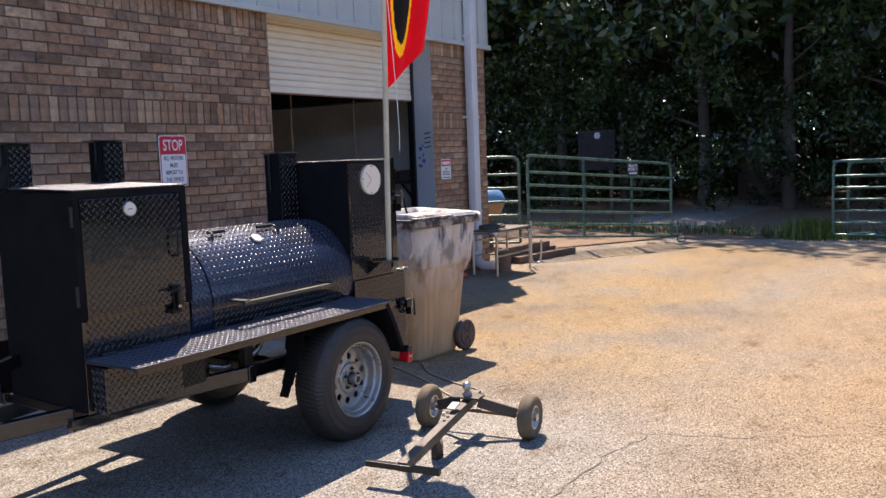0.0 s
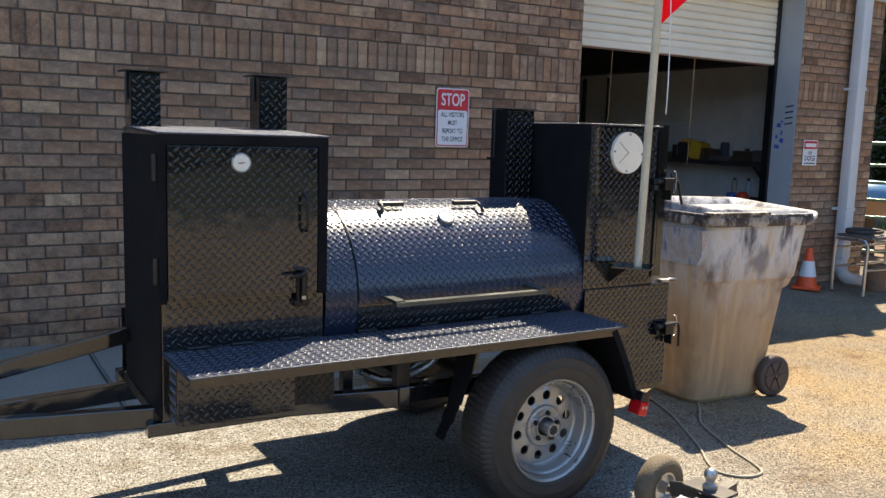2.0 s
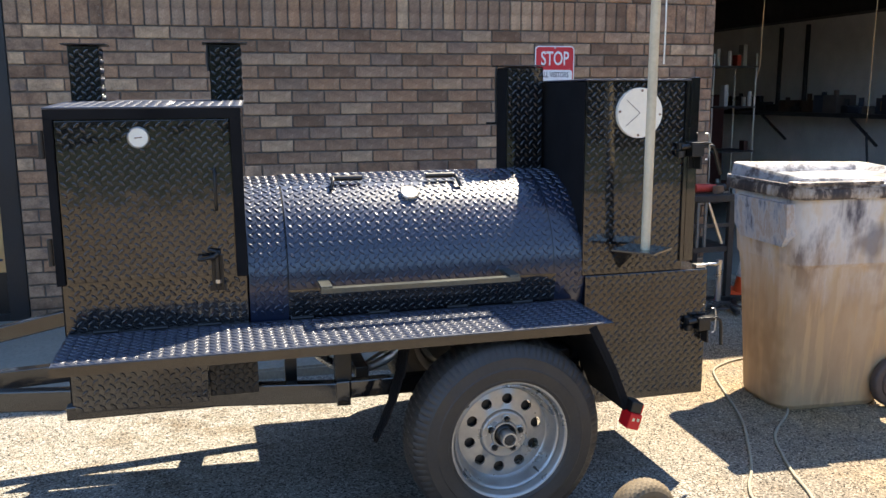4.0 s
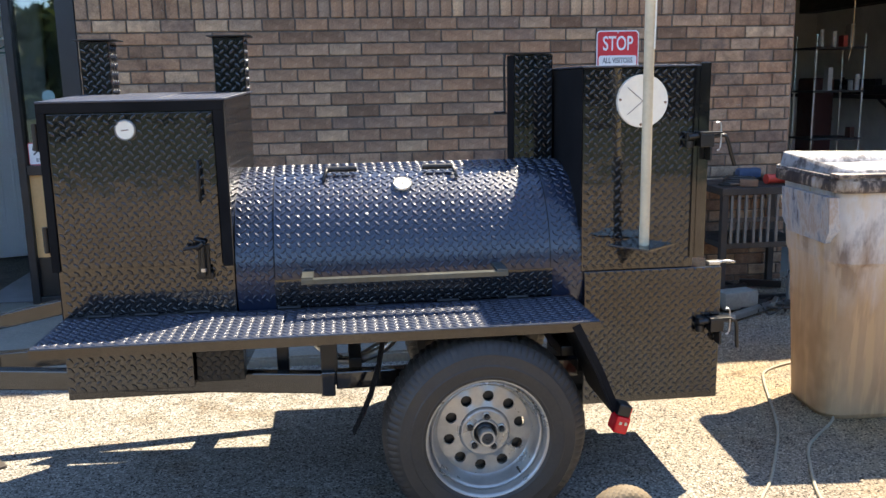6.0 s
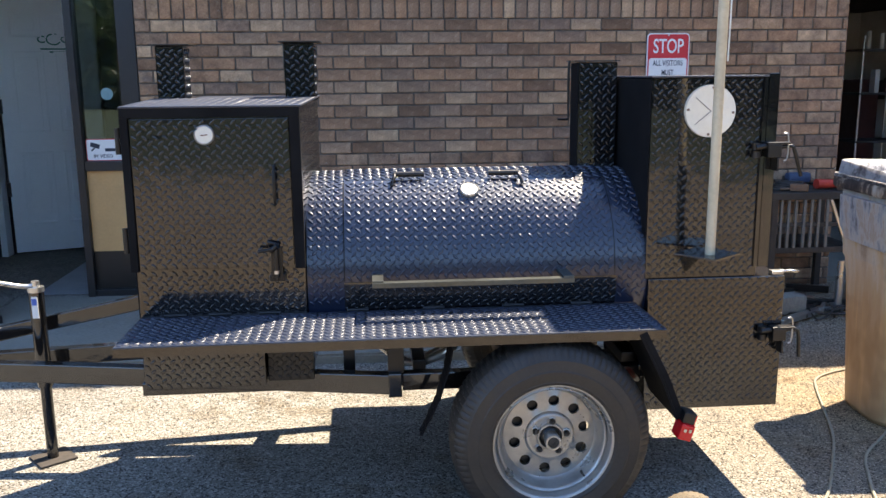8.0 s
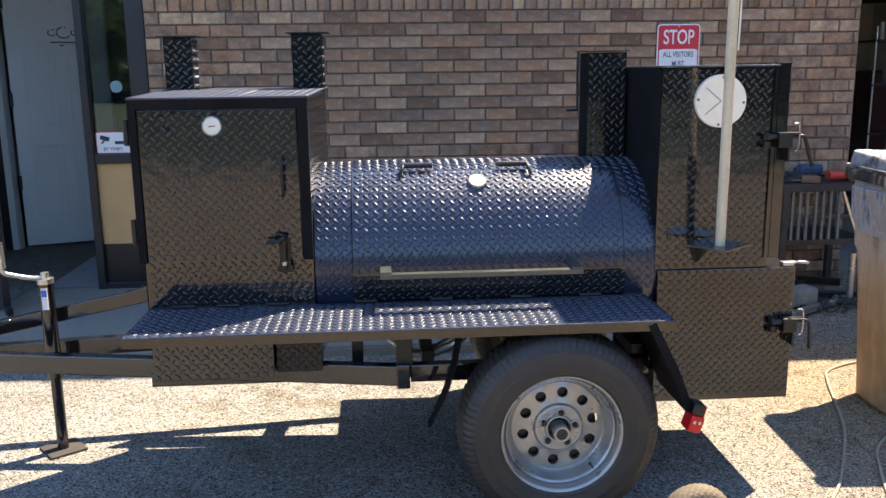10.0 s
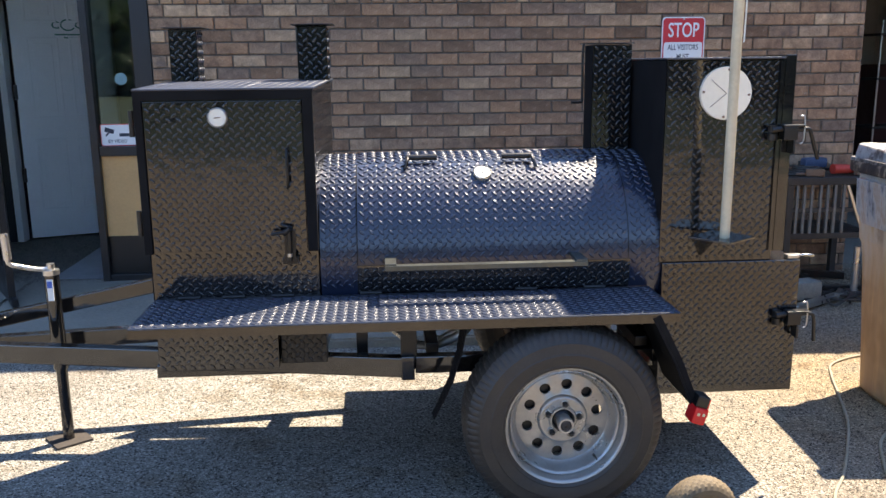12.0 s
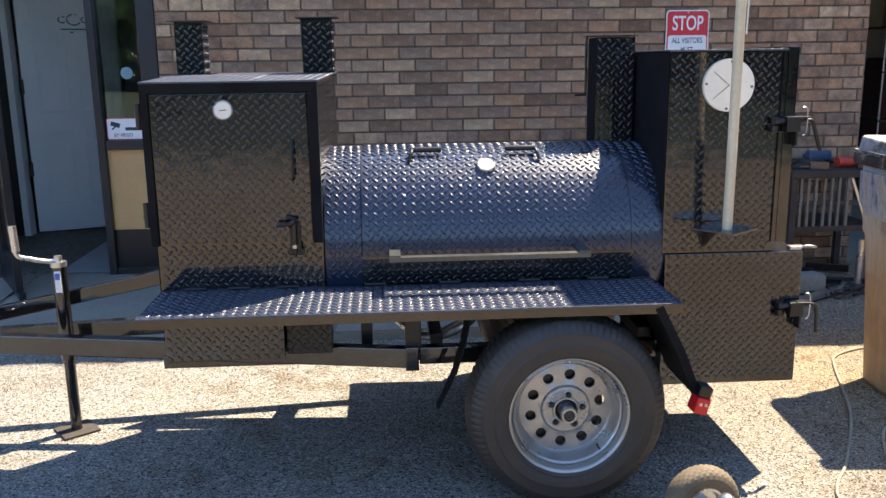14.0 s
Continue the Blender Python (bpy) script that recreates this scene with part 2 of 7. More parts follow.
def box(bm, x0, x1, y0, y1, z0, z1, bevel=0.0, m=None):
    r = bmesh.ops.create_cube(bm, size=1.0)
    vs = r["verts"]
    t = Matrix.Translation(((x0 + x1) / 2, (y0 + y1) / 2, (z0 + z1) / 2)) @ Matrix.Diagonal((x1 - x0, y1 - y0, z1 - z0, 1))
    bmesh.ops.transform(bm, matrix=(m or Matrix()) @ t, verts=vs)
    if bevel:
        es = {e for v in vs for e in v.link_edges}
        bmesh.ops.bevel(bm, geom=list(es), offset=bevel, segments=2, profile=0.6, affect="EDGES")
    return bm


def B(*a, **k):
    return box(bmesh.new(), *a, **k)


def along(p0, p1):
    """The matrix that lays the z axis along p0-p1, at its middle."""
    p0, p1 = Vector(p0), Vector(p1)
    d = p1 - p0
    return Matrix.Translation((p0 + p1) / 2) @ d.to_track_quat("Z", "Y").to_matrix().to_4x4(), d.length


def rod(bm, p0, p1, r, r2=None, seg=14, caps=True):
    m, ln = along(p0, p1)
    bmesh.ops.create_cone(bm, cap_ends=caps, segments=seg, radius1=r, radius2=r if r2 is None else r2, depth=ln, matrix=m)
    return bm


def bar(bm, p0, p1, w, h, bevel=0.004):
    """A rectangular tube from p0 to p1, h tall and w wide."""
    p0, p1 = Vector(p0), Vector(p1)
    d = (p1 - p0).normalized()
    side = Vector((0, 0, 1)).cross(d)
    side = side.normalized() if side.length > 1e-4 else Vector((0, 1, 0))
    up = d.cross(side)
    m = Matrix((d, side, up)).transposed().to_4x4()
    m.translation = (p0 + p1) / 2
    ln = (p1 - p0).length
    return box(bm, -ln / 2, ln / 2, -w / 2, w / 2, -h / 2, h / 2, bevel, m)


def tube(bm, pts, r, seg=8, smooth_steps=4, closed=False):
    """A round tube along a smoothed polyline."""
    P = [Vector(p) for p in pts]
    if smooth_steps > 1:
        Q = []
        n = len(P)
        for i in range(n - 1):
            a, b, c, d = P[max(i - 1, 0)], P[i], P[i + 1], P[min(i + 2, n - 1)]
            for s in range(smooth_steps):
                t = s / smooth_steps
                Q.append(0.5 * (2 * b + (c - a) * t + (2 * a - 5 * b + 4 * c - d) * t * t + (3 * b - a - 3 * c + d) * t ** 3))
        P = Q + [P[-1]]
    rings = []
    for i, p in enumerate(P):
        d = (P[min(i + 1, len(P) - 1)] - P[max(i - 1, 0)]).normalized()
        ref = Vector((0, 0, 1)) if abs(d.z) < 0.9 else Vector((1, 0, 0))
        u = d.cross(ref).normalized()
        v = d.cross(u)
        rings.append([bm.verts.new(p + r * (math.cos(2 * math.pi * k / seg) * u + math.sin(2 * math.pi * k / seg) * v)) for k in range(seg)])
    for a, b in zip(rings, rings[1:]):
        for k in range(seg):
            bm.faces.new((a[k], a[(k + 1) % seg], b[(k + 1) % seg], b[k]))
    bm.faces.new(rings[0])
    bm.faces.new(rings[-1][::-1])
    return bm


def lathe(bm, profile, centre, axis="y", seg=48, m=None):
    """Turns a profile of (radius, along) round an axis through centre."""
    c = Vector(centre)
    rings = []
    for r, a in profile:
        ring = []
        for k in range(seg):
            t = 2 * math.pi * k / seg
            u, v = r * math.cos(t), r * math.sin(t)
            p = Vector((u, a, v)) if axis == "y" else Vector((u, v, a)) if axis == "z" else Vector((a, u, v))
            ring.append(bm.verts.new((m @ p if m else p) + c))
        rings.append(ring)
    for a, b in zip(rings, rings[1:]):
        for k in range(seg):
            bm.faces.new((a[k], a[(k + 1) % seg], b[(k + 1) % seg], b[k]))
    return bm, rings


def lugs(bm, origin, u, v, w, h, pitch=0.035, bend=None, high=0.0034):
    """Raised tread lugs, in rows of two slants set half a step apart, over a w x h panel at origin spanned by the unit vectors u and v. bend maps (s, t) to a place and normal."""
    o, u, v = Vector(origin), Vector(u), Vector(v)
    n0 = u.cross(v)
    nu, nv = max(1, round(w / pitch)), max(1, round(2 * h / pitch))
    du, dv = w / nu, h / nv
    L, W, H = 0.0150, 0.0055, high
    for j in range(nv):
        for i in range(nu):
            s, t = (i + 0.28 + 0.5 * (j % 2)) * du, (j + 0.5) * dv
            if bend:
                c, e1, e2, n = bend(s, t)
            else:
                c, e1, e2, n = o + s * u + t * v, u, v, n0
            sg = 1 if j % 2 else -1
            a = (e1 + sg * e2).normalized()
            b = n.cross(a)
            lens = [(1.0, 0.0), (0.5, 0.86), (0.0, 1.0), (-0.5, 0.86), (-1.0, 0.0), (-0.5, -0.86), (0.0, -1.0), (0.5, -0.86)]
            rings = []
            for k, up in ((1.0, 0.0), (0.86, 0.62), (0.66, 0.97), (0.36, 1.06)):
                rings.append([bm.verts.new(c + a * (L * p * k) + b * (W * q * k) + n * (H * up)) for p, q in lens])
            for lo, hi in zip(rings, rings[1:]):
                for k in range(8):
                    bm.faces.new((lo[k], lo[(k + 1) % 8], hi[(k + 1) % 8], hi[k]))
            bm.faces.new(rings[-1])
    return bm


def ground_z(x, y):
    rise = min(max(y - 4.8, 0), 1.5)
    return -0.010 * (min(max(x, -6), 14) - 3.7) - 0.006 + 0.05 * rise


BUILDING_DROP = 0.091  # the building stands this much lower than its written levels


def settle(made):
    """Sets what a builder made down to the building's true level."""
    for ob in [o for o in scene.objects if o.name not in made and o.parent is None]:
        ob.location.z -= BUILDING_DROP


def names():
    return {o.name for o in scene.objects}


# ---- ground ----
def build_ground():
    xs = [-420, -120, -50, -25, -14, -9] + [-6 + 1.0 * i for i in range(21)] + [17, 22, 30, 45, 80, 160, 420]
    ys = [-420, -120, -50, -25, -14, -9] + [-6 + 1.0 * i for i in range(10)] + [4.4, 4.8, 5.2, 5.7, 6.3, 7.0] + [10, 15, 25, 45, 80, 160, 420]
    bm = bmesh.new()
    g = [[bm.verts.new((x, y, ground_z(x, y))) for y in ys] for x in xs]
    for i in range(len(xs) - 1):
        for j in range(len(ys) - 1):
            bm.faces.new((g[i][j], g[i + 1][j], g[i + 1][j + 1], g[i][j + 1]))
    solid("ground", bm, M_PAVING, "sunlit tan exposed-aggregate paving with rusty stains", "ground", "structure")


build_ground()
WALL = 6.30  # front face of the brickwork
CORNER = 10.80
DOOR_L, DOOR_R = 6.47, 9.42
BRICK_L = 1.555
EAVE = 3.21
COURSE, BRICK_W, JOINT = 0.0821, 0.2170, 0.010
LINE = 2.063  # underside of the soldier course


def build_walls():
    # backing of the brick walls; the bricks stand proud of it
    def wall(name, x0, x1, y0, y1, z0, z1, mat, label):
        return solid(name, B(x0, x1, y0, y1, z0, z1), mat, label, "wall", "structure", smooth=0)

    a = wall("wall_front", BRICK_L, DOOR_L, WALL + 0.006, WALL + 0.34, -0.1, EAVE + 0.05, M_MORTAR, "brown brick wall with a soldier course in shade")
    b = wall("wall_pier", DOOR_R, CORNER, WALL + 0.006, WALL + 0.34, -0.1, EAVE + 0.05, M_MORTAR, "brown brick pier beside the roller door")
    c = wall("wall_side", CORNER - 0.3, CORNER, WALL + 0.34, 18.0, -0.1, 4.088, M_MORTAR, "brick end wall of the workshop")
    wall("wall_back", -6.0, CORNER - 0.3, 13.0, 13.2, -0.1, 4.0, M_WALL_IN, "painted back wall of the workshop")
    wall("wall_partition", 1.75, 1.9, WALL + 0.34, 13.0, -0.1, 4.0, M_WALL_IN, "painted partition between office and workshop")
    wall("wall_left", -6.2, -6.0, WALL, 13.2, -0.1, 4.0, M_MORTAR, "brick end wall of the office")
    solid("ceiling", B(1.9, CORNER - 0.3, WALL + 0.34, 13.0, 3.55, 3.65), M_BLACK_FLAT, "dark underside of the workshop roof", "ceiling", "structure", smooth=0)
    solid("ceiling_office", B(-6.0, 1.75, WALL + 0.34, 13.0, 3.5, 3.6), M_WHITE, "white office ceiling", "ceiling", "structure", smooth=0)
    solid("roof", B(-6.3, CORNER + 0.05, WALL + 0.05, 18.0, 4.09, 4.17), M_FASCIA, "flat metal roof of the workshop", "roof", "structure", smooth=0)
    solid("floor", B(-6.0, CORNER - 0.3, WALL + 0.05, 13.0, -0.1, 0.17), M_CONCRETE, "grey concrete workshop floor", "floor", "structure", smooth=0)
    return a, b, c


_before = names()
WALL_A, WALL_B, WALL_C = build_walls()


def build_fascia():
    # ribbed metal band above the bricks
    root = thing("trim", "grey-green ribbed metal fascia above the brickwork", "fascia", (2, WALL, EAVE), kind="structure")
    bm = B(-6.3, CORNER + 0.07, WALL - 0.035, WALL + 0.03, EAVE, 4.18)
    box(bm, CORNER + 0.005, CORNER + 0.07, WALL - 0.035, 18, EAVE, 4.18)
    x = -6.2
    while x < CORNER:
        box(bm, x, x + 0.035, WALL - 0.06, WALL - 0.03, EAVE + 0.002, 4.175, 0.008)
        x += 0.305
    part("metal_panel", bm, M_FASCIA, root)
    bm = B(-6.3, CORNER + 0.085, WALL - 0.075, WALL - 0.02, EAVE - 0.03, EAVE + 0.03, 0.006)
    part("drip_edge", bm, M_FASCIA, root)


build_fascia()
settle(_before)


# ---- the smoker trailer ----
def build_trailer():
    T = thing("smoker_trailer", "gloss black diamond-plate barbecue smoker trailer on two wheels", "smoker trailer", (3.4, 3.8, 0.0))
    X, Y, Z = Vector((1, 0, 0)), Vector((0, 1, 0)), Vector((0, 0, 1))
    F = 3.40  # front plane of the cabinet

    # warming cabinet
    def splay(bm, near=2.6):
        # the right side opens and the top rises slightly towards the back
        for v in bm.verts:
            k = (v.co.y - F) / 0.6
            if v.co.x > near:
                v.co.x += 0.032 * k
            if v.co.z > 1.3:
                v.co.z += 0.018 * k * (v.co.z - 1.3) / 0.19
        return bm

    bm = B(2.235, 2.835, F, 4.0, 0.49, 1.492, 0.004)
    lugs(bm, (2.25, F, 0.75), X, Z, 0.575, 0.16)
    lugs(bm, (2.835, F + 0.02, 1.19), Y, Z, 0.56, 0.29, high=0.0010)
    splay(bm)
    cab = part("cabinet", bm, M_BLACK, T, "upright black warming cabinet")
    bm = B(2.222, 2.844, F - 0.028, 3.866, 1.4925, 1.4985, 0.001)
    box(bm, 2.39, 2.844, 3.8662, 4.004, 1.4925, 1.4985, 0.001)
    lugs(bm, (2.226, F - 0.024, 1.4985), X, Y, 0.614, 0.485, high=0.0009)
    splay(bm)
    part("top_plate", bm, M_BLACK_SKY_PLATE, cab)
    bm = B(2.254, 2.797, F - 0.024, F - 0.002, 0.922, 1.454, 0.002)
    lugs(bm, (2.258, F - 0.024, 0.926), X, Z, 0.535, 0.524)
    door = part("door", bm, M_BLACK, cab, "diamond-plate door, closed")
    bm = B(2.222, 2.8365, F - 0.026, F, 1.458, 1.491, 0.002)
    box(bm, 2.222, 2.250, F - 0.026, F, 0.915, 1.458, 0.002)
    box(bm, 2.800, 2.8365, F - 0.026, F, 0.915, 1.458, 0.002)
    part("door_frame", bm, M_BLACK_DULL, cab)
    for z in (1.38, 1.03):
        bm = rod(bmesh.new(), (2.212, F - 0.022, z - 0.045), (2.212, F - 0.022, z + 0.045), 0.009)
        part("hinge", bm, M_BLACK_FLAT, cab)
    # thin dull sheet added over the left side to keep it dark
    part("side_panel", B(2.2305, 2.2345, F + 0.004, 3.998, 0.50, 1.486, 0.001), M_BLACK_DULL, cab, "plain dull black sheet added to darken the left side")
    # door handle and latch
    bm = tube(bmesh.new(), [(2.742, F - 0.022, 1.285), (2.742, F - 0.058, 1.275), (2.742, F - 0.058, 1.165), (2.742, F - 0.022, 1.155)], 0.006, 8, 3)
    part("door_handle", bm, M_BLACK_FLAT, cab)
    Q = 0.026
    bm = B(2.716, 2.756, F - 0.034, F - 0.022, 0.85 + Q, 0.97 + Q, 0.002)
    box(bm, 2.708, 2.764, F - 0.030, F - 0.001, 0.845 + Q, 0.868 + Q, 0.002)
    rod(bm, (2.736, F - 0.048, 0.86 + Q), (2.736, F - 0.048, 0.97 + Q), 0.009)
    rod(bm, (2.732, F - 0.052, 0.968 + Q), (2.675, F - 0.072, 0.962 + Q), 0.0065, 0.006)
    rod(bm, (2.716, F - 0.05, 0.958 + Q), (2.742, F - 0.058, 0.98 + Q), 0.009)
    rod(bm, (2.708, F - 0.032, 0.99 + Q), (2.748, F - 0.043, 0.978 + Q), 0.007)
    latch = part("latch", bm, M_BLACK_FLAT, cab, "black toggle latch")
    bm = rod(bmesh.new(), (2.736, F - 0.048, 0.876 + Q), (2.736, F - 0.048, 0.888 + Q), 0.0105)
    part("latch_collar", bm, M_STEEL, latch)

    def dial(name, c, n, r, parent, red=True):
        n = Vector(n).normalized()
        q = n.to_track_quat("Z", "X").to_matrix().to_4x4()
        bm, rings = lathe(bmesh.new(), [(r, -0.012), (r * 1.05, 0.0), (r * 1.05, 0.007), (r * 0.95, 0.010), (r * 0.9, 0.006), (0.0005, 0.006)], c, "z", 36, q.to_3x3())
        g = part(name, bm, M_STEEL, parent, "round dial with a bright rim")
        bm, rings = lathe(bmesh.new(), [(r * 0.9, 0.0065), (r * 0.88, 0.008), (0.0005, 0.008)], c, "z", 36, q.to_3x3())
        part("dial_face", bm, M_CREAM, g)
        bm = box(bmesh.new(), -r * 0.35, r * 0.35, -0.0016, 0.0022, 0.008, 0.0092, 0, Matrix.Translation(c) @ q @ pose(0, 0, 0, 0, 0, 96 if red else 12))
        part("pointer", bm, M_RUST if red else M_INK, g)

    dial("thermometer", (2.507, F - 0.024, 1.398), (0, -1, 0), 0.034, cab)

    # chimneys of the cabinet, against its back
    for x0, x1, zt in ((2.243, 2.352, 1.716), (2.746, 2.866, 1.726)):
        bm = B(x0, x1, 3.874, 3.994, 1.4985, zt, 0.003)
        lugs(bm, (x0 + 0.004, 3.874, 1.5), X, Z, x1 - x0 - 0.008, zt - 1.51)
        lugs(bm, (x1, 3.878, 1.5), Y, Z, 0.112, zt - 1.51)
        st = part("chimney", bm, M_BLACK, T, "square diamond-plate chimney")
        bm = B(x0 - 0.022, x1 + 0.026, 3.855, 4.015, zt + 0.004, zt + 0.008, 0.001)
        rod(bm, (x0 - 0.004, 3.93, zt - 0.1), (x0 - 0.004, 3.93, zt + 0.006), 0.005)
        part("flap_lid", bm, M_BLACK_FLAT, st, "thin metal flap on the chimney")

    # drum, cylinder along x
    cy, cz, R, x0, x1 = 3.755, 0.856, 0.365, 2.84, 4.115

    def shell(bm, xa, xb, a0, a1, r, thick, n=40):
        inner, outer = [], []
        for k in range(n + 1):
            a = a0 + (a1 - a0) * k / n
            d = Vector((0, -math.cos(a), math.sin(a)))
            outer.append([bm.verts.new(Vector((x, cy, cz)) + d * r) for x in (xa, xb)])
            inner.append([bm.verts.new(Vector((x, cy, cz)) + d * (r - thick)) for x in (xa, xb)])
        for k in range(n):
            bm.faces.new((outer[k][0], outer[k][1], outer[k + 1][1], outer[k + 1][0]))
            bm.faces.new((inner[k][0], inner[k + 1][0], inner[k + 1][1], inner[k][1]))
            for s in (0, 1):
                bm.faces.new((outer[k][s], outer[k + 1][s], inner[k + 1][s], inner[k][s]))
        for k in (0, n):
            bm.faces.new((outer[k][0], outer[k][1], inner[k][1], inner[k][0]))
        return bm

    def bent(xa, a0, r):
        def f(s, t):
            a = a0 + t / r
            d = Vector((0, -math.cos(a), math.sin(a)))
            up = Vector((0, math.sin(a), math.cos(a)))
            return Vector((xa + s, cy, cz)) + d * r, X, up, d
        return f

    bm = shell(bmesh.new(), x0, x1, 0, 2 * math.pi, R, 0.006, 96)
    for s in (x0 + 0.002, x1 - 0.002):
        ring = [bm.verts.new((s, cy - (R - 0.003) * math.cos(t), cz + (R - 0.003) * math.sin(t))) for t in [2 * math.pi * k / 48 for k in range(48)]]
        bm.faces.new(ring)
    lugs(bm, (0, 0, 0), X, Z, 0.125, R * 2.0, bend=bent(x0 + 0.005, -0.25, R))
    lugs(bm, (0, 0, 0), X, Z, 0.11, R * 2.0, bend=bent(x1 - 0.12, -0.25, R))
    # the underside is pressed nearly flat
    for v in bm.verts:
        if v.co.z < 0.61:
            v.co.z = 0.61 + (v.co.z - 0.61) * 0.12
    drum = part("drum", bm, M_BLACK_SKY, T, "horizontal black cooking drum")
    bm = shell(bmesh.new(), x0 + 0.134, x1 - 0.124, -0.62, -0.012, R + 0.002, 0.002)
    lugs(bm, (0, 0, 0), X, Z, x1 - x0 - 0.262, R * 0.56, bend=bent(x0 + 0.136, -0.60, R + 0.002))
    part("drum_skirt", bm, M_BLACK, drum, "glossy diamond plate below the lid")
    la0, la1, lx0, lx1 = 0.0, 1.17, x0 + 0.138, x1 - 0.135
    bm = shell(bmesh.new(), lx0, lx1, la0, la1, R + 0.007, 0.006)
    lugs(bm, (0, 0, 0), X, Z, lx1 - lx0 - 0.01, (R + 0.007) * (la1 - la0) - 0.01, bend=bent(lx0 + 0.005, la0 + 0.01, R + 0.007))
    lid = part("lid", bm, M_BLACK_SKY, drum, "curved diamond-plate lid, closed")
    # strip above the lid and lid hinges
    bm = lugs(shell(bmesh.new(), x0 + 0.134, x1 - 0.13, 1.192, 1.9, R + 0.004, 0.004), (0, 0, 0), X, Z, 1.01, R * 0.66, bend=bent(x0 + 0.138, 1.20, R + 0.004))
    part("hinge_strip", bm, M_BLACK_SKY, drum)
    for hx, s in ((3.17, 1), (3.65, -1)):
        a = 1.13
        p = Vector((hx, cy - (R + 0.01) * math.cos(a), cz + (R + 0.01) * math.sin(a)))
        bm = tube(bmesh.new(), [p + Vector((-0.012 * s, -0.03, -0.012)), p + Vector((0, -0.012, 0.022)), p + Vector((0.0, 0.02, 0.026))], 0.007, 8, 3)
        rod(bm, p + Vector((0, 0.02, 0.026)), p + Vector((0.115 * s, 0.02, 0.026)), 0.0105)
        part("hinge", bm, M_BLACK_FLAT, lid)
    # long lid handle: angle iron on two stubs
    bm = B(3.075, 3.80, 3.262, 3.298, 0.868, 0.876, 0.001)
    box(bm, 3.075, 3.80, 3.260, 3.264, 0.860, 0.877, 0.0005)
    box(bm, 3.075, 3.115, 3.266, 3.385, 0.872, 0.884, 0.001)
    box(bm, 3.76, 3.80, 3.266, 3.385, 0.872, 0.884, 0.001)
    part("lid_handle", bm, plain("worn_iron", (0.12, 0.125, 0.11), 0.36, metal=0.75, vary=0.4), lid, "long worn angle-iron handle")
    a = 0.96
    d = Vector((0, -math.cos(a), math.sin(a)))
    dial("thermometer", Vector((3.452, cy, cz)) + d * (R + 0.012), d, 0.035, lid, False)
    # matte black strips stand in for the shaded gaps round the lid
    for x in (lx0 - 0.005, lx1 + 0.0005):
        part("lid_seal", shell(bmesh.new(), x, x + 0.0045, la0, la1, R + 0.0035, 0.003), M_GAP_DARK, drum)
    part("lid_seal", shell(bmesh.new(), lx0, lx1, 1.1705, 1.191, R + 0.0035, 0.003, 2), M_GAP_DARK, drum)

    # firebox: upper smoke box and lower fire chamber
    bm = B(4.100, 4.53, 3.385, 3.92, 0.835, 1.578, 0.003)
    lugs(bm, (4.106, 3.385, 0.842), X, Z, 0.405, 0.73)
    up = part("upper_firebox", bm, M_BLACK, T, "tall diamond-plate upper firebox")
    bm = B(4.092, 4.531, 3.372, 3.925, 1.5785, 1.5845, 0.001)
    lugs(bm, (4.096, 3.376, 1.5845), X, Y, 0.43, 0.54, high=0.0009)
    part("top_plate", bm, M_BLACK_SKY_PLATE, up)
    # the firebox's left side is darkened by an added sheet too
    part("side_panel", B(4.0955, 4.0995, 3.39, 3.915, 1.0, 1.575, 0.001), M_BLACK_DULL, up, "plain dull black sheet added to darken the left side")
    bm = B(4.532, 4.572, 3.375, 3.91, 0.872, 1.592, 0.003)
    box(bm, 4.515, 4.530, 3.375, 3.384, 0.872, 1.585, 0.001)
    updoor = part("door", bm, M_BLACK, up, "flat side door, closed")
    bm = B(4.11, 4.645, 3.378, 3.96, 0.313, 0.834, 0.003)
    lugs(bm, (4.118, 3.378, 0.33), X, Z, 0.52, 0.50, high=0.0033)
    low = part("lower_firebox", bm, M_BLACK, T, "square diamond-plate lower firebox")
    bm = B(4.6455, 4.654, 3.43, 3.94, 0.34, 0.82, 0.002)
    lowdoor = part("door", bm, M_BLACK_FLAT, low)
    bm = tube(bmesh.new(), [(4.62, 3.40, 0.838), (4.66, 3.39, 0.850), (4.70, 3.39, 0.846), (4.705, 3.43, 0.836), (4.66, 3.46, 0.836)], 0.005, 8, 3)
    part("pull_ring", bm, M_STEEL, low)
    bm = B(4.598, 4.642, 3.385, 3.42, 0.836, 0.850, 0.002)
    part("bracket", bm, M_STEEL, low)

    def big_latch(px, z, parent, droop):
        bm = B(px - 0.022, px + 0.030, 3.330, 3.372, z - 0.026, z + 0.022, 0.003)
        for q in (-0.018, 0.012):
            rod(bm, (px - 0.052, 3.362, z + q - 0.010), (px - 0.052, 3.362, z + q + 0.014), 0.017)
        rod(bm, (px - 0.062, 3.35, z + 0.010), (px - 0.012, 3.35, z + 0.016), 0.011)
        box(bm, px - 0.026, px + 0.062, 3.328, 3.366, z + 0.022, z + 0.029, 0.002)
        box(bm, px + 0.012, px + 0.020, 3.326, 3.372, z - 0.075, z - 0.026, 0.002)
        lt = part("latch", bm, M_BLACK_FLAT, parent, "heavy cam latch")
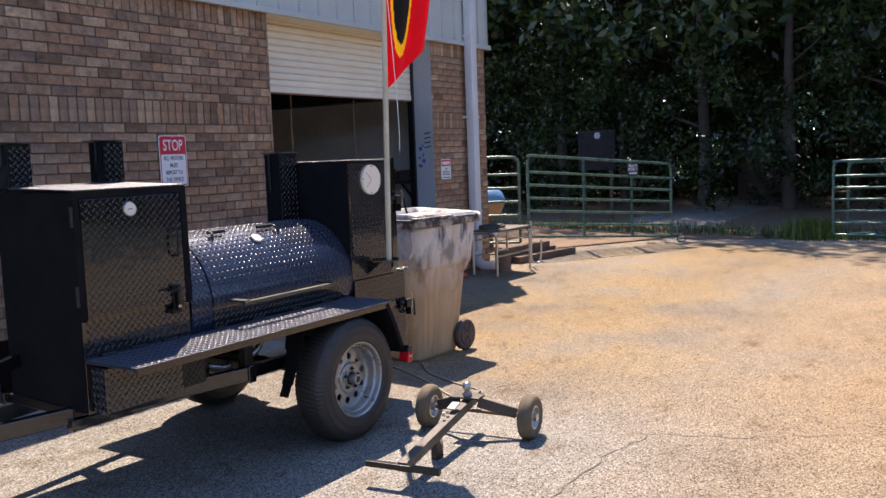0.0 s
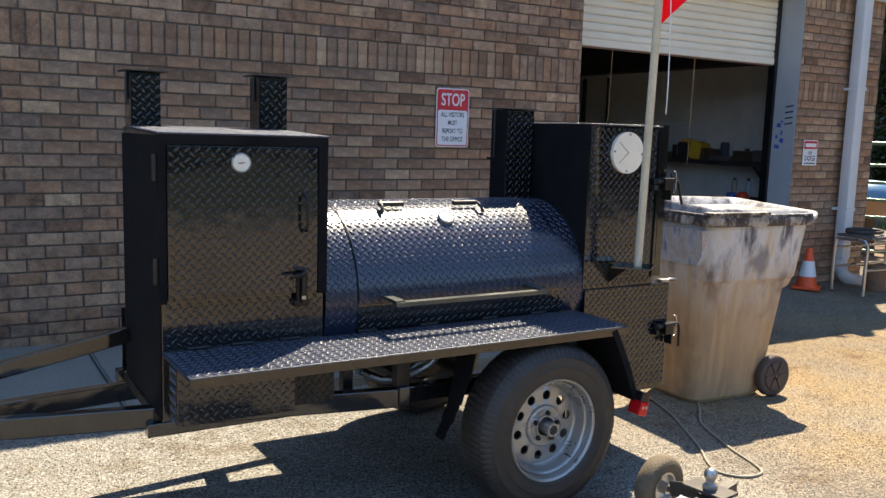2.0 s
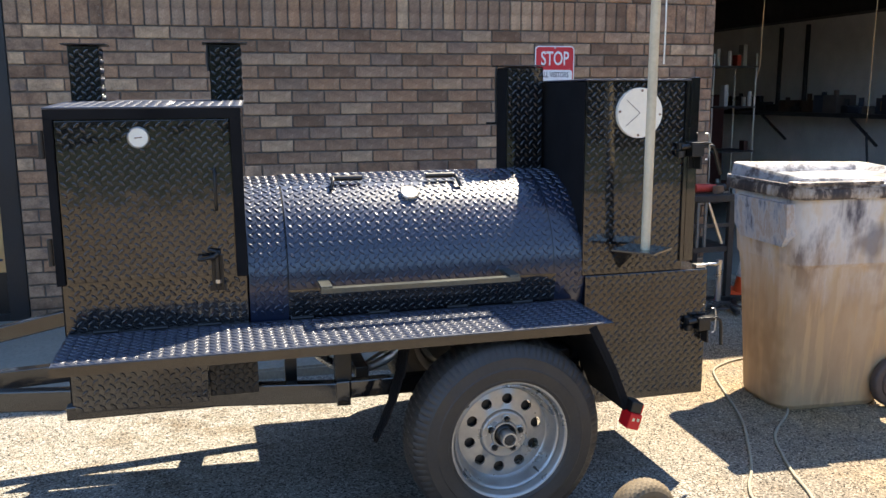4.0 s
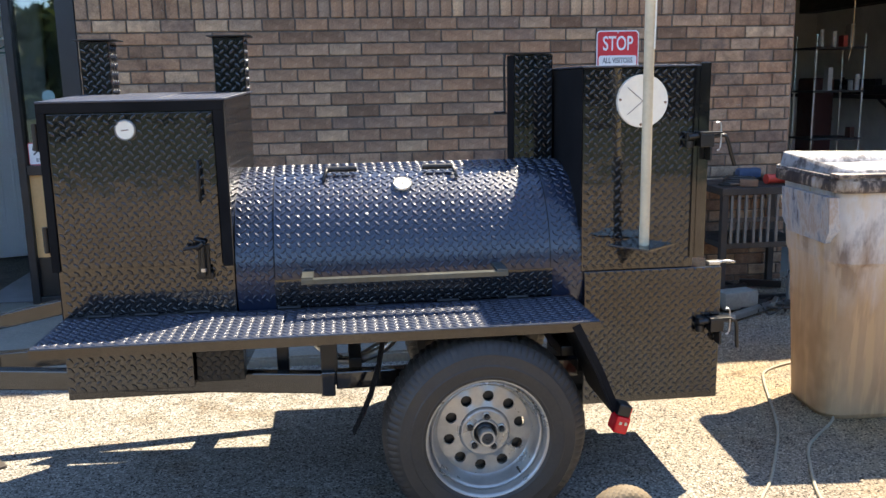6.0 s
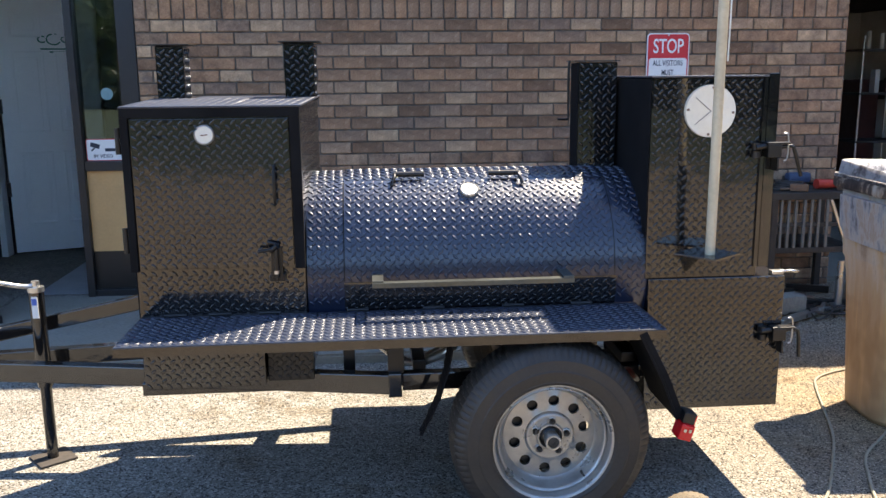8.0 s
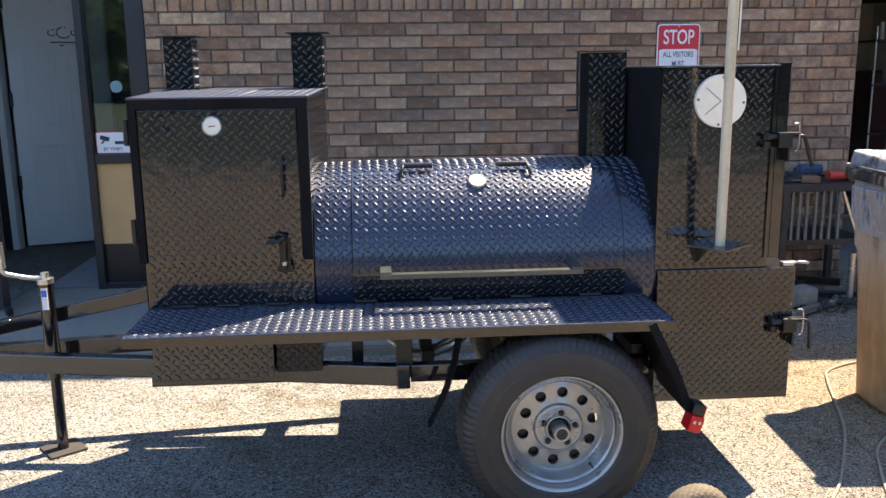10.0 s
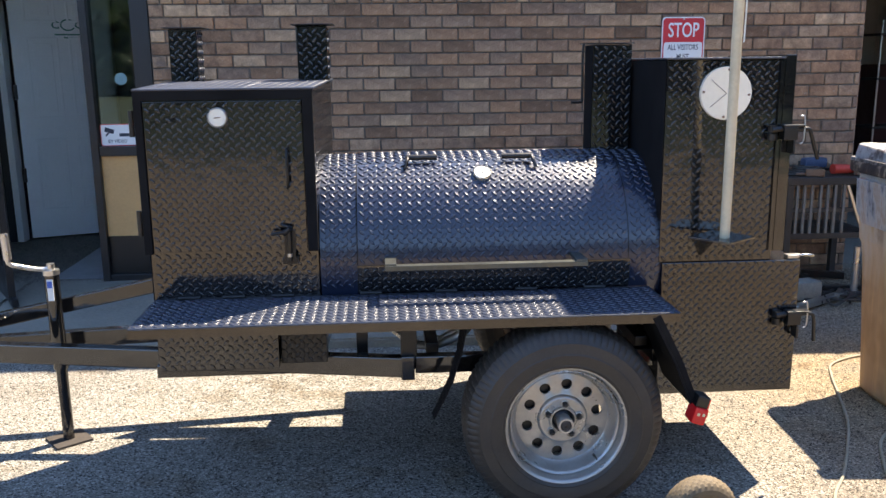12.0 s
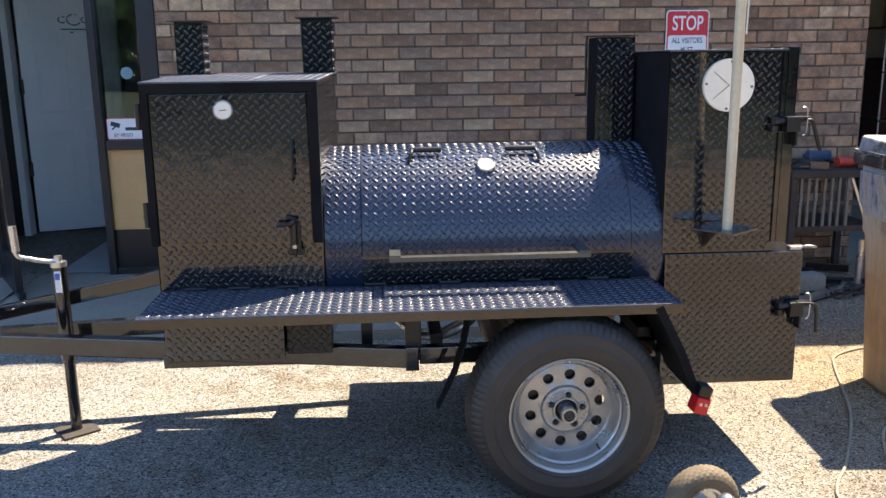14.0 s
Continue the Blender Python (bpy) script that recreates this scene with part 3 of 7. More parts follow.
        bm = tube(bmesh.new(), [(px + 0.040, 3.345, z + 0.060), (px + 0.056, 3.345, z + 0.058), (px + 0.060, 3.345, z + 0.02), (px + 0.058, 3.345, z - 0.03), (px + 0.046, 3.345, z - 0.040)], 0.0030, 8, 3)
        part("wire_loop", bm, M_STEEL, lt, "bent wire loop")
        bm = tube(bmesh.new(), [(px + 0.03, 3.352, z + 0.010), (px + 0.075, 3.350, z + 0.014), (px + 0.088, 3.350, z - 0.006), (px + 0.094 + droop, 3.354, z - 0.055), (px + 0.098 + droop * 2, 3.356, z - 0.098)], 0.0072, 8, 3)
        part("lever", bm, M_BLACK_FLAT, lt)

    big_latch(4.545, 1.315, updoor, 0.012)
    big_latch(4.612, 0.615, lowdoor, 0.0)
    # round cream dial plate with a line cross
    c = (4.315, 3.376, 1.458)
    bm, _r = lathe(bmesh.new(), [(0.0005, -0.008), (0.0935, -0.008), (0.0945, -0.005), (0.0945, 0.008)], c, "y", 48)
    plate = part("dial_plate", bm, M_CREAM, up, "large round cream dial plate with four rivets")
    for k in range(4):
        t = math.radians(86 + 90 * k)
        bm, _r = lathe(bmesh.new(), [(0.0005, -0.0115), (0.0045, -0.0105), (0.005, -0.008)], (c[0] + 0.084 * math.cos(t), c[1], c[2] + 0.084 * math.sin(t)), "y", 10)
        part("rivet", bm, M_RUST, plate)
    bm = box(bmesh.new(), 0, 0.075, -0.0095, -0.0082, -0.0014, 0.0014, 0, Matrix.Translation(c) @ pose(0, 0, 0, 0, -140, 0))
    box(bm, 0, 0.075, -0.0095, -0.0082, -0.0014, 0.0014, 0, Matrix.Translation(c) @ pose(0, 0, 0, 0, 140, 0))
    part("pointer", bm, plain("faded_grey_line", (0.22, 0.20, 0.17), 0.6), plate)
    # chimney at the firebox
    bm = B(3.928, 4.086, 3.785, 3.91, 1.0, 1.640, 0.003)
    lugs(bm, (3.931, 3.785, 1.2), X, Z, 0.151, 0.436)
    st = part("chimney", bm, M_BLACK, T, "wide square diamond-plate chimney")
    # added dull sheet, darkens the chimney's left side
    part("side_panel", B(3.9235, 3.9275, 3.787, 3.908, 1.1, 1.638, 0.001), M_BLACK_DULL, st)
    bm = B(3.908, 4.0935, 3.772, 3.928, 1.644, 1.648, 0.001)
    tube(bm, [(3.905, 3.85, 1.648), (3.900, 3.85, 1.60), (3.902, 3.85, 1.43), (3.895, 3.845, 1.412), (3.855, 3.835, 1.412)], 0.005, 8, 3)
    part("flap_lid", bm, M_BLACK_FLAT, st, "flap with a long bent crank")
    # flag holder bracket
    bm = box(bmesh.new(), -0.085, 0.085, -0.085, 0.085, -0.004, 0.004, 0.001, Matrix.Translation((4.285, 3.262, 0.952)) @ pose(0, 0, 0, 0, 0, 38))
    vs = [bm.verts.new(p) for p in ((4.25, 3.385, 0.948), (4.25, 3.26, 0.948), (4.25, 3.385, 0.86), (4.262, 3.385, 0.948), (4.262, 3.26, 0.948), (4.262, 3.385, 0.86))]
    for f in ((0, 1, 2), (3, 5, 4), (0, 3, 4, 1), (1, 4, 5, 2), (0, 2, 5, 3)):
        bm.faces.new([vs[i] for i in f])
    part("flag_bracket", bm, M_BLACK, up, "small black bracket plate with a gusset")

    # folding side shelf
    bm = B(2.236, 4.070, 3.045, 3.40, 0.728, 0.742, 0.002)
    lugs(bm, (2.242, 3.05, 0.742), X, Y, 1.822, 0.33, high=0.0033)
    shelf = part("side_shelf", bm, M_BLACK_SKY_PLATE, T, "long diamond-plate side shelf")
    part("shelf_lip", B(2.236, 4.070, 3.038, 3.0445, 0.708, 0.7405, 0.001), M_BLACK, shelf)
    for x in (2.36, 2.52, 2.70, 3.02, 3.30, 3.60, 3.86):
        bm = rod(bmesh.new(), (x - 0.04, 3.398, 0.746), (x + 0.04, 3.398, 0.746), 0.008)
        part("hinge", bm, M_BLACK_FLAT, shelf)

    # unseen rack added on the far side to fill out the ground shadow
    bm = B(3.212, 4.30, 4.02, 4.56, 0.712, 0.728, 0.002)
    box(bm, 3.212, 4.30, 4.5605, 4.578, 0.69, 0.742, 0.002)
    part("rear_shelf", bm, M_BLACK, T, "unseen black shelf added on the far side to cast shadow")

    # storage boxes under the shelf
    bm = B(2.26, 2.685, 3.30, 3.42, 0.50, 0.706, 0.003)
    lugs(bm, (2.265, 3.30, 0.505), X, Z, 0.415, 0.195, high=0.0033)
    lugs(bm, (2.26, 3.398, 0.505), -Y, Z, 0.09, 0.195)
    part("storage_box", bm, M_BLACK, T, "diamond-plate box under the shelf")
    bm = B(2.69, 2.855, 3.335, 3.42, 0.505, 0.706, 0.003)
    lugs(bm, (2.693, 3.335, 0.51), X, Z, 0.158, 0.19, high=0.0033)
    part("storage_box", bm, M_BLACK_FLAT, T, "diamond-plate box under the shelf")

    # chassis
    for y, z in ((3.50, 0.438), (4.05, 0.495)):
        part("frame_rail", bar(bmesh.new(), (2.2, y, z), (4.55, y, z), 0.05, 0.05), M_BLACK, T)
    for x in (2.25, 2.76, 3.25, 4.08):
        part("cross_member", bar(bmesh.new(), (x, 3.50, 0.4865), (x, 4.024, 0.495), 0.05, 0.045), M_BLACK_FLAT, T)
    for x, y, w in ((2.98, 3.50, 0.022), (3.155, 3.36, 0.03)):
        part("upright", B(x - w, x + w, y - 0.02, y + 0.02, 0.4635 if y > 3.45 else 0.5135, 0.727, 0.003), M_BLACK_FLAT, T)
    part("side_rail", bar(bmesh.new(), (3.178, 3.365, 0.478), (4.08, 3.365, 0.478), 0.05, 0.065), M_BLACK, T)
    # unseen panel added to close a gap in the trailer's cast shadow
    part("back_panel", bar(bmesh.new(), (2.24, 4.128, 0.63), (3.22, 4.081, 0.63), 0.01, 0.26, 0.002), M_BLACK, T)
    # the two long beams of the tongue run on under the frame
    for p, q, end in (((3.15, 3.345, 0.475), (0.55, 3.872, 0.475), (3.15, 3.345)), ((3.10, 4.228, 0.405), (0.55, 3.886, 0.405), (3.10, 4.228))):
        beam = part("tongue_beam", bar(bmesh.new(), p, q, 0.05, 0.075), M_BLACK, T)
        part("end_cap", B(end[0] - 0.025, end[0] + 0.025, end[1] - 0.032, end[1] + 0.032, p[2] - 0.045, p[2] + 0.046, 0.004), M_BLACK, beam)
    part("beam_tie", bar(bmesh.new(), (2.80, 4.08, 0.465), (2.80, 4.19, 0.43), 0.085, 0.04), M_BLACK_FLAT, T)
    part("tongue_brace", bar(bmesh.new(), (2.228, 3.92, 0.694), (0.95, 3.92, 0.436), 0.04, 0.06), M_BLACK, T)
    bm = B(0.36, 0.60, 3.85, 4.04, 0.43, 0.54, 0.02)
    rod(bm, (0.42, 3.945, 0.42), (0.42, 3.945, 0.56), 0.05)
    part("coupler", bm, M_BLACK_FLAT, T)
    # spring, axle
    part("axle", rod(bmesh.new(), (3.685, 3.2, 0.35), (3.845, 4.36, 0.35), 0.032), M_BLACK_FLAT, T)
    for xs, y in ((3.705, 3.41), (3.81, 4.16)):
        bm = bmesh.new()
        for k, w in enumerate((0.33, 0.24, 0.15)):
            tube(bm, [(xs - w, y, 0.455 - 0.012 * k), (xs, y, 0.395 - 0.008 * k), (xs + w, y, 0.455 - 0.012 * k)], 0.009, 6, 6)
        part("leaf_spring", bm, M_BLACK_FLAT, T)
    # jack
    bm = rod(bmesh.new(), (1.708, 3.84, 0.02), (1.708, 3.84, 0.50), 0.023)
    rod(bm, (1.708, 3.84, 0.34), (1.708, 3.84, 0.745), 0.030)
    jack = part("tongue_jack", bm, M_BLACK, T, "black swivel tongue jack")
    bm = box(bmesh.new(), -0.075, 0.075, -0.075, 0.075, -0.002, 0.010, 0.002, Matrix.Translation((1.708, 3.84, ground_z(1.7, 3.84))) @ pose(0, 0, 0, 0, 0, 38))
    part("foot", bm, plain("grimy_steel", (0.055, 0.045, 0.038), 0.7, vary=0.4), jack, "rusted square jack foot")
    bm = rod(bmesh.new(), (1.708, 3.84, 0.745), (1.708, 3.84, 0.765), 0.033)
    tube(bm, [(1.705, 3.84, 0.772), (1.67, 3.82, 0.772), (1.61, 3.79, 0.792), (1.572, 3.772, 0.815), (1.568, 3.772, 0.90)], 0.010, 8, 4)
    rod(bm, (1.572, 3.772, 0.826), (1.568, 3.772, 0.93), 0.0155)
    rod(bm, (1.708, 3.84, 0.765), (1.708, 3.84, 0.79), 0.016)
    part("crank", bm, M_STEEL, jack, "bright steel crank")
    bm = B(1.698, 1.722, 3.8075, 3.811, 0.64, 0.73, 0.0005)
    part("sticker", bm, M_WHITE, jack, "small white sticker with blue bars")
    bm = B(1.700, 1.720, 3.8055, 3.8070, 0.695, 0.722, 0.0002)
    part("sticker_bar", bm, plain("sticker_blue", (0.05, 0.12, 0.45)), jack)
    # safety chain and hook
    bm = bmesh.new()
    for k in range(11):
        t = k / 10
        c = Vector((1.44 - 0.26 * t, 3.74 - 0.04 * t, 0.535 - 0.05 * math.sin(math.pi * t)))
        lathe_m = pose(0, 0, 0, 90 * (k % 2), 0, 0).to_3x3()
        pts = [c + lathe_m @ Vector((0.018 * math.cos(a), 0.010 * math.sin(a), 0)) for a in [2 * math.pi * q / 10 for q in range(11)]]
        tube(bm, pts, 0.0035, 5, 1)
    part("safety_chain", bm, M_STEEL, T, "slack galvanised safety chain")
    bm = tube(bmesh.new(), [(1.46, 3.72, 0.46), (1.475, 3.715, 0.42), (1.46, 3.71, 0.385), (1.44, 3.715, 0.40), (1.445, 3.72, 0.43)], 0.006, 8, 4)
    part("hook", bm, M_STEEL, T)

    # wheels
    def wheel(xc, yc, s):
        c = (xc, yc, 0.350)
        prof = [(0.205, -0.078), (0.212, -0.098), (0.222, -0.1045), (0.226, -0.1035), (0.245, -0.1085), (0.262, -0.1095), (0.266, -0.107), (0.290, -0.104), (0.300, -0.1035), (0.304, -0.0995), (0.318, -0.094), (0.332, -0.084), (0.3455, -0.070), (0.3515, -0.045), (0.3535, 0.0)]
        prof = prof + [(r, -a) for r, a in prof[-2::-1]]
        w = part("wheel", B(c[0] - 0.05, c[0] + 0.05, yc - 0.02, yc + 0.06, c[2] - 0.05, c[2] + 0.05, 0.01), M_BLACK_FLAT, T, "road wheel with a silver steel rim")
        # tread blocks worked into the crown and shoulders
        seg, rings = 336, []
        bm = bmesh.new()
        full = prof
        for j, (r, a) in enumerate(full):
            row = []
            for k in range(seg):
                t = 2 * math.pi * k / seg
                # wide shoulder blocks, cut by slanted grooves and one ring groove
                far = min(j, len(full) - 1 - j)
                cut = (k + (2 if j > 14 else 0) + max(0, far - 11)) % 4 < 1
                deep = 0.0065 if far >= 10 and cut else 0.004 if far == 12 else 0.0
                row.append(bm.verts.new(Vector((c[0] + (r - deep) * math.cos(t), yc + a * s, c[2] + (r - deep) * math.sin(t)))))
            rings.append(row)
        for p, q in zip(rings, rings[1:]):
            for k in range(seg):
                bm.faces.new((p[k], p[(k + 1) % seg], q[(k + 1) % seg], q[k]))
        part("tyre", bm, M_RUBBER, w, "black all-terrain tyre, dusty sidewall", 24)
        # rim: rolled flange, groove, stepped well and a dish with ten round holes
        ring = [(0.2170, -0.086), (0.2168, -0.093), (0.2140, -0.0970), (0.2080, -0.0965), (0.2030, -0.0925), (0.2000, -0.086), (0.1990, -0.066), (0.1970, -0.061), (0.1945, -0.062), (0.1930, -0.067), (0.1885, -0.0690), (0.1835, -0.066), (0.1800, -0.058), (0.1755, -0.034), (0.1725, -0.026), (0.1680, -0.016), (0.1630, -0.012)]
        n = 160
        bm, rr = lathe(bmesh.new(), [(r, a * s) for r, a in ring], c, "y", n)
        r_out, r_in, hole_r, r_mid = 0.163, 0.089, 0.0195, 0.126
        outer_ring = rr[-1]

        def at(r, a, t):
            return bm.verts.new(Vector((r * math.cos(t), a * s, r * math.sin(t))) + Vector(c))

        inn = [at(r_in, -0.022, 2 * math.pi * k / n) for k in range(n)]
        per = n // 10
        turn = 3
        spoke = [[at(r_out + (r_in - r_out) * q / 7, -0.012 - 0.010 * q / 7, 2 * math.pi * (h * per - turn) / n) for q in range(1, 7)] for h in range(10)]
        for h in range(10):
            t0 = 2 * math.pi * (h * per + per / 2 - turn) / n
            centre = Vector((r_mid * math.cos(t0), -0.0170 * s, r_mid * math.sin(t0))) + Vector(c)
            loop = [outer_ring[(h * per + i - turn) % n] for i in range(per + 1)] + spoke[(h + 1) % 10] + [inn[(h * per + i - turn) % n] for i in range(per, -1, -1)] + spoke[h][::-1]
            hv, hb = [], []
            for v in loop:
                d = v.co - centre
                d.y = 0
                d.normalize()
                hv.append(bm.verts.new(centre + d * hole_r))
                hb.append(bm.verts.new(centre + d * hole_r * 0.96 + Vector((0, 0.008 * s, 0))))
            L = len(loop)
            for i in range(L):
                j = (i + 1) % L
                bm.faces.new((loop[i], loop[j], hv[j], hv[i]))
                bm.faces.new((hv[i], hv[j], hb[j], hb[i]))
        mid = [[at(r, a, 2 * math.pi * k / n) for k in range(n)] for r, a in ((0.0865, -0.028), (0.083, -0.034), (0.078, -0.036), (0.070, -0.034), (0.050, -0.033), (0.046, -0.040), (0.041, -0.041), (0.038, -0.034), (0.037, -0.010))]
        seq = [inn] + mid
        for a, b in zip(seq, seq[1:]):
            for k in range(n):
                bm.faces.new((a[k], a[(k + 1) % n], b[(k + 1) % n], b[k]))
        part("rim", bm, M_SILVER, w, "silver modular steel rim with ten round holes", 40)
        bm, _r = lathe(bmesh.new(), [(0.200, -0.078 * s), (0.186, -0.040 * s), (0.184, 0.035 * s), (0.203, 0.075 * s), (0.2135, 0.086 * s), (0.209, 0.090 * s), (0.198, 0.080 * s), (0.178, 0.036 * s), (0.178, -0.012 * s)], c, "y", 64)
        part("rim_barrel", bm, M_SILVER, w)
        bm, _r = lathe(bmesh.new(), [(0.0365, 0.02 * s), (0.0365, -0.030 * s), (0.034, -0.036 * s), (0.026, -0.040 * s)], c, "y", 32)
        part("hub", bm, M_BLACK_FLAT, w, "black hub with a steel grease cap")
        bm, _r = lathe(bmesh.new(), [(0.026, -0.03 * s), (0.026, -0.072 * s), (0.0285, -0.074 * s), (0.0285, -0.088 * s), (0.026, -0.092 * s), (0.021, -0.092 * s), (0.019, -0.086 * s)], c, "y", 32)
        part("grease_cap", bm, M_STEEL, w)
        bm, _r = lathe(bmesh.new(), [(0.0195, -0.0865 * s), (0.017, -0.089 * s), (0.006, -0.089 * s), (0.005, -0.0865 * s), (0.0005, -0.0865 * s)], c, "y", 24)
        part("cap_plug", bm, M_RUBBER, w)
        bm, _r = lathe(bmesh.new(), [(0.036, 0.004 * s), (0.138, 0.006 * s), (0.141, 0.010 * s), (0.141, 0.062 * s), (0.03, 0.066 * s)], c, "y", 48)
        part("brake_drum", bm, M_BLACK_FLAT, w, "dark brake drum behind the rim")
        for k in range(5):
            t = math.radians(84 + 72 * k)
            p = Vector(c) + Vector((0.058 * math.cos(t), 0, 0.058 * math.sin(t)))
            bm, _r = lathe(bmesh.new(), [(0.0165, -0.032 * s), (0.0160, -0.039 * s), (0.0130, -0.040 * s), (0.0115, -0.034 * s), (0.009, -0.030 * s)], p, "y", 18)
            part("lug_seat", bm, M_SILVER, w)
            bm = rod(bmesh.new(), p + Vector((0, -0.03 * s, 0)), p + Vector((0, -0.050 * s, 0)), 0.0095, 0.0085, 6)
            rod(bm, p + Vector((0, -0.05 * s, 0)), p + Vector((0, -0.056 * s, 0)), 0.005, 0.005, 8)
            part("lug_nut", bm, M_RUBBER, w)
        p = Vector(c) + Vector((0.112, -0.036 * s, -0.136))
        part("valve", rod(bmesh.new(), p, p + Vector((0.008, -0.03 * s, -0.008)), 0.005), M_RUBBER, w)

    wheel(3.683, 3.125, 1)
    wheel(3.85, 4.40, -1)
    # slanted fender straps and tail lamps
    for ya, yb, s, dx in ((3.035, 3.33, 1, 0.0), (4.54, 4.25, -1, 0.115)):
        bm = bmesh.new()
        y0, y1 = min(ya, yb), max(ya, yb)
        path = [(x + dx, z) for x, z in ((3.975, 0.727), (4.012, 0.655), (4.060, 0.56), (4.118, 0.415))]
        for (xa, za), (xb, zb) in zip(path, path[1:]):
            bar(bm, (xa, (y0 + y1) / 2, za), (xb, (y0 + y1) / 2, zb), y1 - y0, 0.007, 0.001)
            bar(bm, (xa + 0.014, ya + 0.004 * s, za + 0.006), (xb + 0.014, ya + 0.004 * s, zb + 0.006), 0.006, 0.022, 0.001)
        part("fender_flap", bm, M_BLACK_DULL, T, "slanted black plate behind the wheel")
        m = Matrix.Translation((4.140 + dx, ya - 0.005 * s, 0.392)) @ pose(0, 0, 0, 0, 17, 0)
        bm = box(bmesh.new(), -0.026, 0.021, -0.030, 0.035, 0.020, 0.060, 0.006, m)
        lamp = part("tail_lamp", bm, M_BLACK_FLAT, T, "red trailer tail lamp")
        bm = box(bmesh.new(), -0.024, 0.025, -0.036, 0.033, -0.040, 0.020, 0.007, m)
        box(bm, 0.016, 0.021, -0.030, 0.033, 0.016, 0.056, 0.003, m)
        part("lens", bm, M_LENS, lamp, "red plastic lens")
        bm = box(bmesh.new(), -0.012, -0.004, -0.0385, -0.0358, -0.008, 0.002, 0, m)
        box(bm, 0.006, 0.014, -0.0385, -0.0358, -0.006, 0.004, 0, m)
        part("screw", bm, M_STEEL, lamp)
    # bent splash plate before the near wheel
    bm = bmesh.new()
    path = [Vector(p) for p in ((3.352, 3.18, 0.707), (3.328, 3.18, 0.58), (3.298, 3.18, 0.48), (3.265, 3.18, 0.405), (3.234, 3.18, 0.345))]
    for p, q in zip(path, path[1:]):
        w = 0.05 + 0.10 * (q.z - 0.30) / 0.36
        bar(bm, p, q, w, 0.005, 0.001)
        up = (p - q).normalized()
        lugs(bm, q + Vector((-0.003, w / 2 - 0.004, 0)), -Y, up, w - 0.008, (p - q).length, pitch=0.026, high=0.0022)
    part("splash_plate", bm, M_BLACK_DULL, T, "bent dull diamond-plate splash guard")
    for k in range(2):
        part("under_pipe", tube(bmesh.new(), [(3.05, 3.75 + 0.1 * k, 0.55), (3.2, 3.6, 0.47), (3.34, 3.5 + 0.06 * k, 0.53), (3.42, 3.5, 0.60)], 0.018, 8, 4), M_STEEL, T, "bright gas pipe under the drum")
    return T


build_trailer()


def build_flag():
    root = thing("flag_pole", "pale weathered pole with a hanging red flag", "flag pole", (4.285, 3.235, 0.957))
    top = (4.245, 3.125, 3.75)
    part("pole", rod(bmesh.new(), (4.285, 3.235, 0.957), top, 0.0175, 0.0165, 16), plain("pale_wood_pole", (0.62, 0.52, 0.36), 0.55, vary=0.25), root)
    # limp cloth: the hoist runs down the pole, the low corner hangs near it and the fly swings out
    bm = bmesh.new()
    nu, nv = 56, 84
    g = []
    for j in range(nv + 1):
        row = []
        for i in range(nu + 1):
            u, v = i / nu, j / nv
            z = 3.72 - v * (1.71 - 0.50 * u) - 0.26 * u
            out = (0.38 - 0.14 * v) * u
            fold = 0.05 * math.sin(u * 10 + v * 2.5) * (0.25 + 0.75 * u) * (1 - 0.4 * v)
            f = (3.72 - 1.71 * v - 0.957) / 2.793
            row.append(bm.verts.new((4.300 - 0.04 * f + 0.76 * out + 0.65 * fold, 3.230 - 0.11 * f - 0.65 * out + 0.76 * fold, z)))
        g.append(row)
    for j in range(nv):
        for i in range(nu):
            f = bm.faces.new((g[j][i], g[j][i + 1], g[j + 1][i + 1], g[j + 1][i]))
            u, v = (i + 0.5) / nu, (j + 0.5) / nv
            d = math.hypot((u - 0.36) * 1.0, (v - 0.68) * 1.0)
            f.material_index = 2 if d < 0.20 else 1 if d < 0.25 else 0
    bmesh.ops.solidify(bm, geom=bm.faces[:], thickness=0.002)
    cloth = []
    for nm, c in (("flag_red", (0.70, 0.012, 0.03)), ("flag_yellow", (0.85, 0.55, 0.03)), ("flag_black", (0.02, 0.02, 0.02))):
        k = Mat(nm, 0.75, spec=0.2)
        k.colour(k.ramp(k.noise(300, 2), [(0.3, tuple(v * 0.8 for v in c)), (0.7, c)]))
        k.b.inputs["Subsurface Weight"].default_value = 0.0
        k.b.inputs["Sheen Weight"].default_value = 0.2
        cloth.append(k.m)
    part("flag", bm, cloth, root, "limp red flag with a yellow ring and black disc", 60)
    bm = tube(bmesh.new(), [(4.27, 3.15, 2.55), (4.262, 3.12, 2.2), (4.256, 3.10, 1.95), (4.252, 3.09, 1.75), (4.250, 3.09, 1.63)], 0.0026, 6, 4)
    part("halyard", bm, M_CREAM, root, "loose white halyard")


build_flag()


# ---- lettering ----
def letters(text, size, m, mat, parent, name="lettering", width=None):
    c = bpy.data.curves.new(name, "FONT")
    c.body, c.size, c.align_x, c.align_y, c.extrude, c.offset = text, size, "CENTER", "CENTER", 0.0004, 0.012 * size
    tmp = bpy.data.objects.new(name, c)
    me = bpy.data.meshes.new_from_object(tmp)
    bpy.data.objects.remove(tmp)
    if width and me.vertices:
        xs = [v.co.x for v in me.vertices]
        k = width / (max(xs) - min(xs))
        me.transform(Matrix.Diagonal((k, 1, 1, 1)))
    me.transform(m)
    me.materials.append(mat)
    ob = new(name, me)
    ob.parent = parent
    if parent.type == "EMPTY":
        ob.matrix_parent_inverse = Matrix.Translation(-parent.location)
    return ob


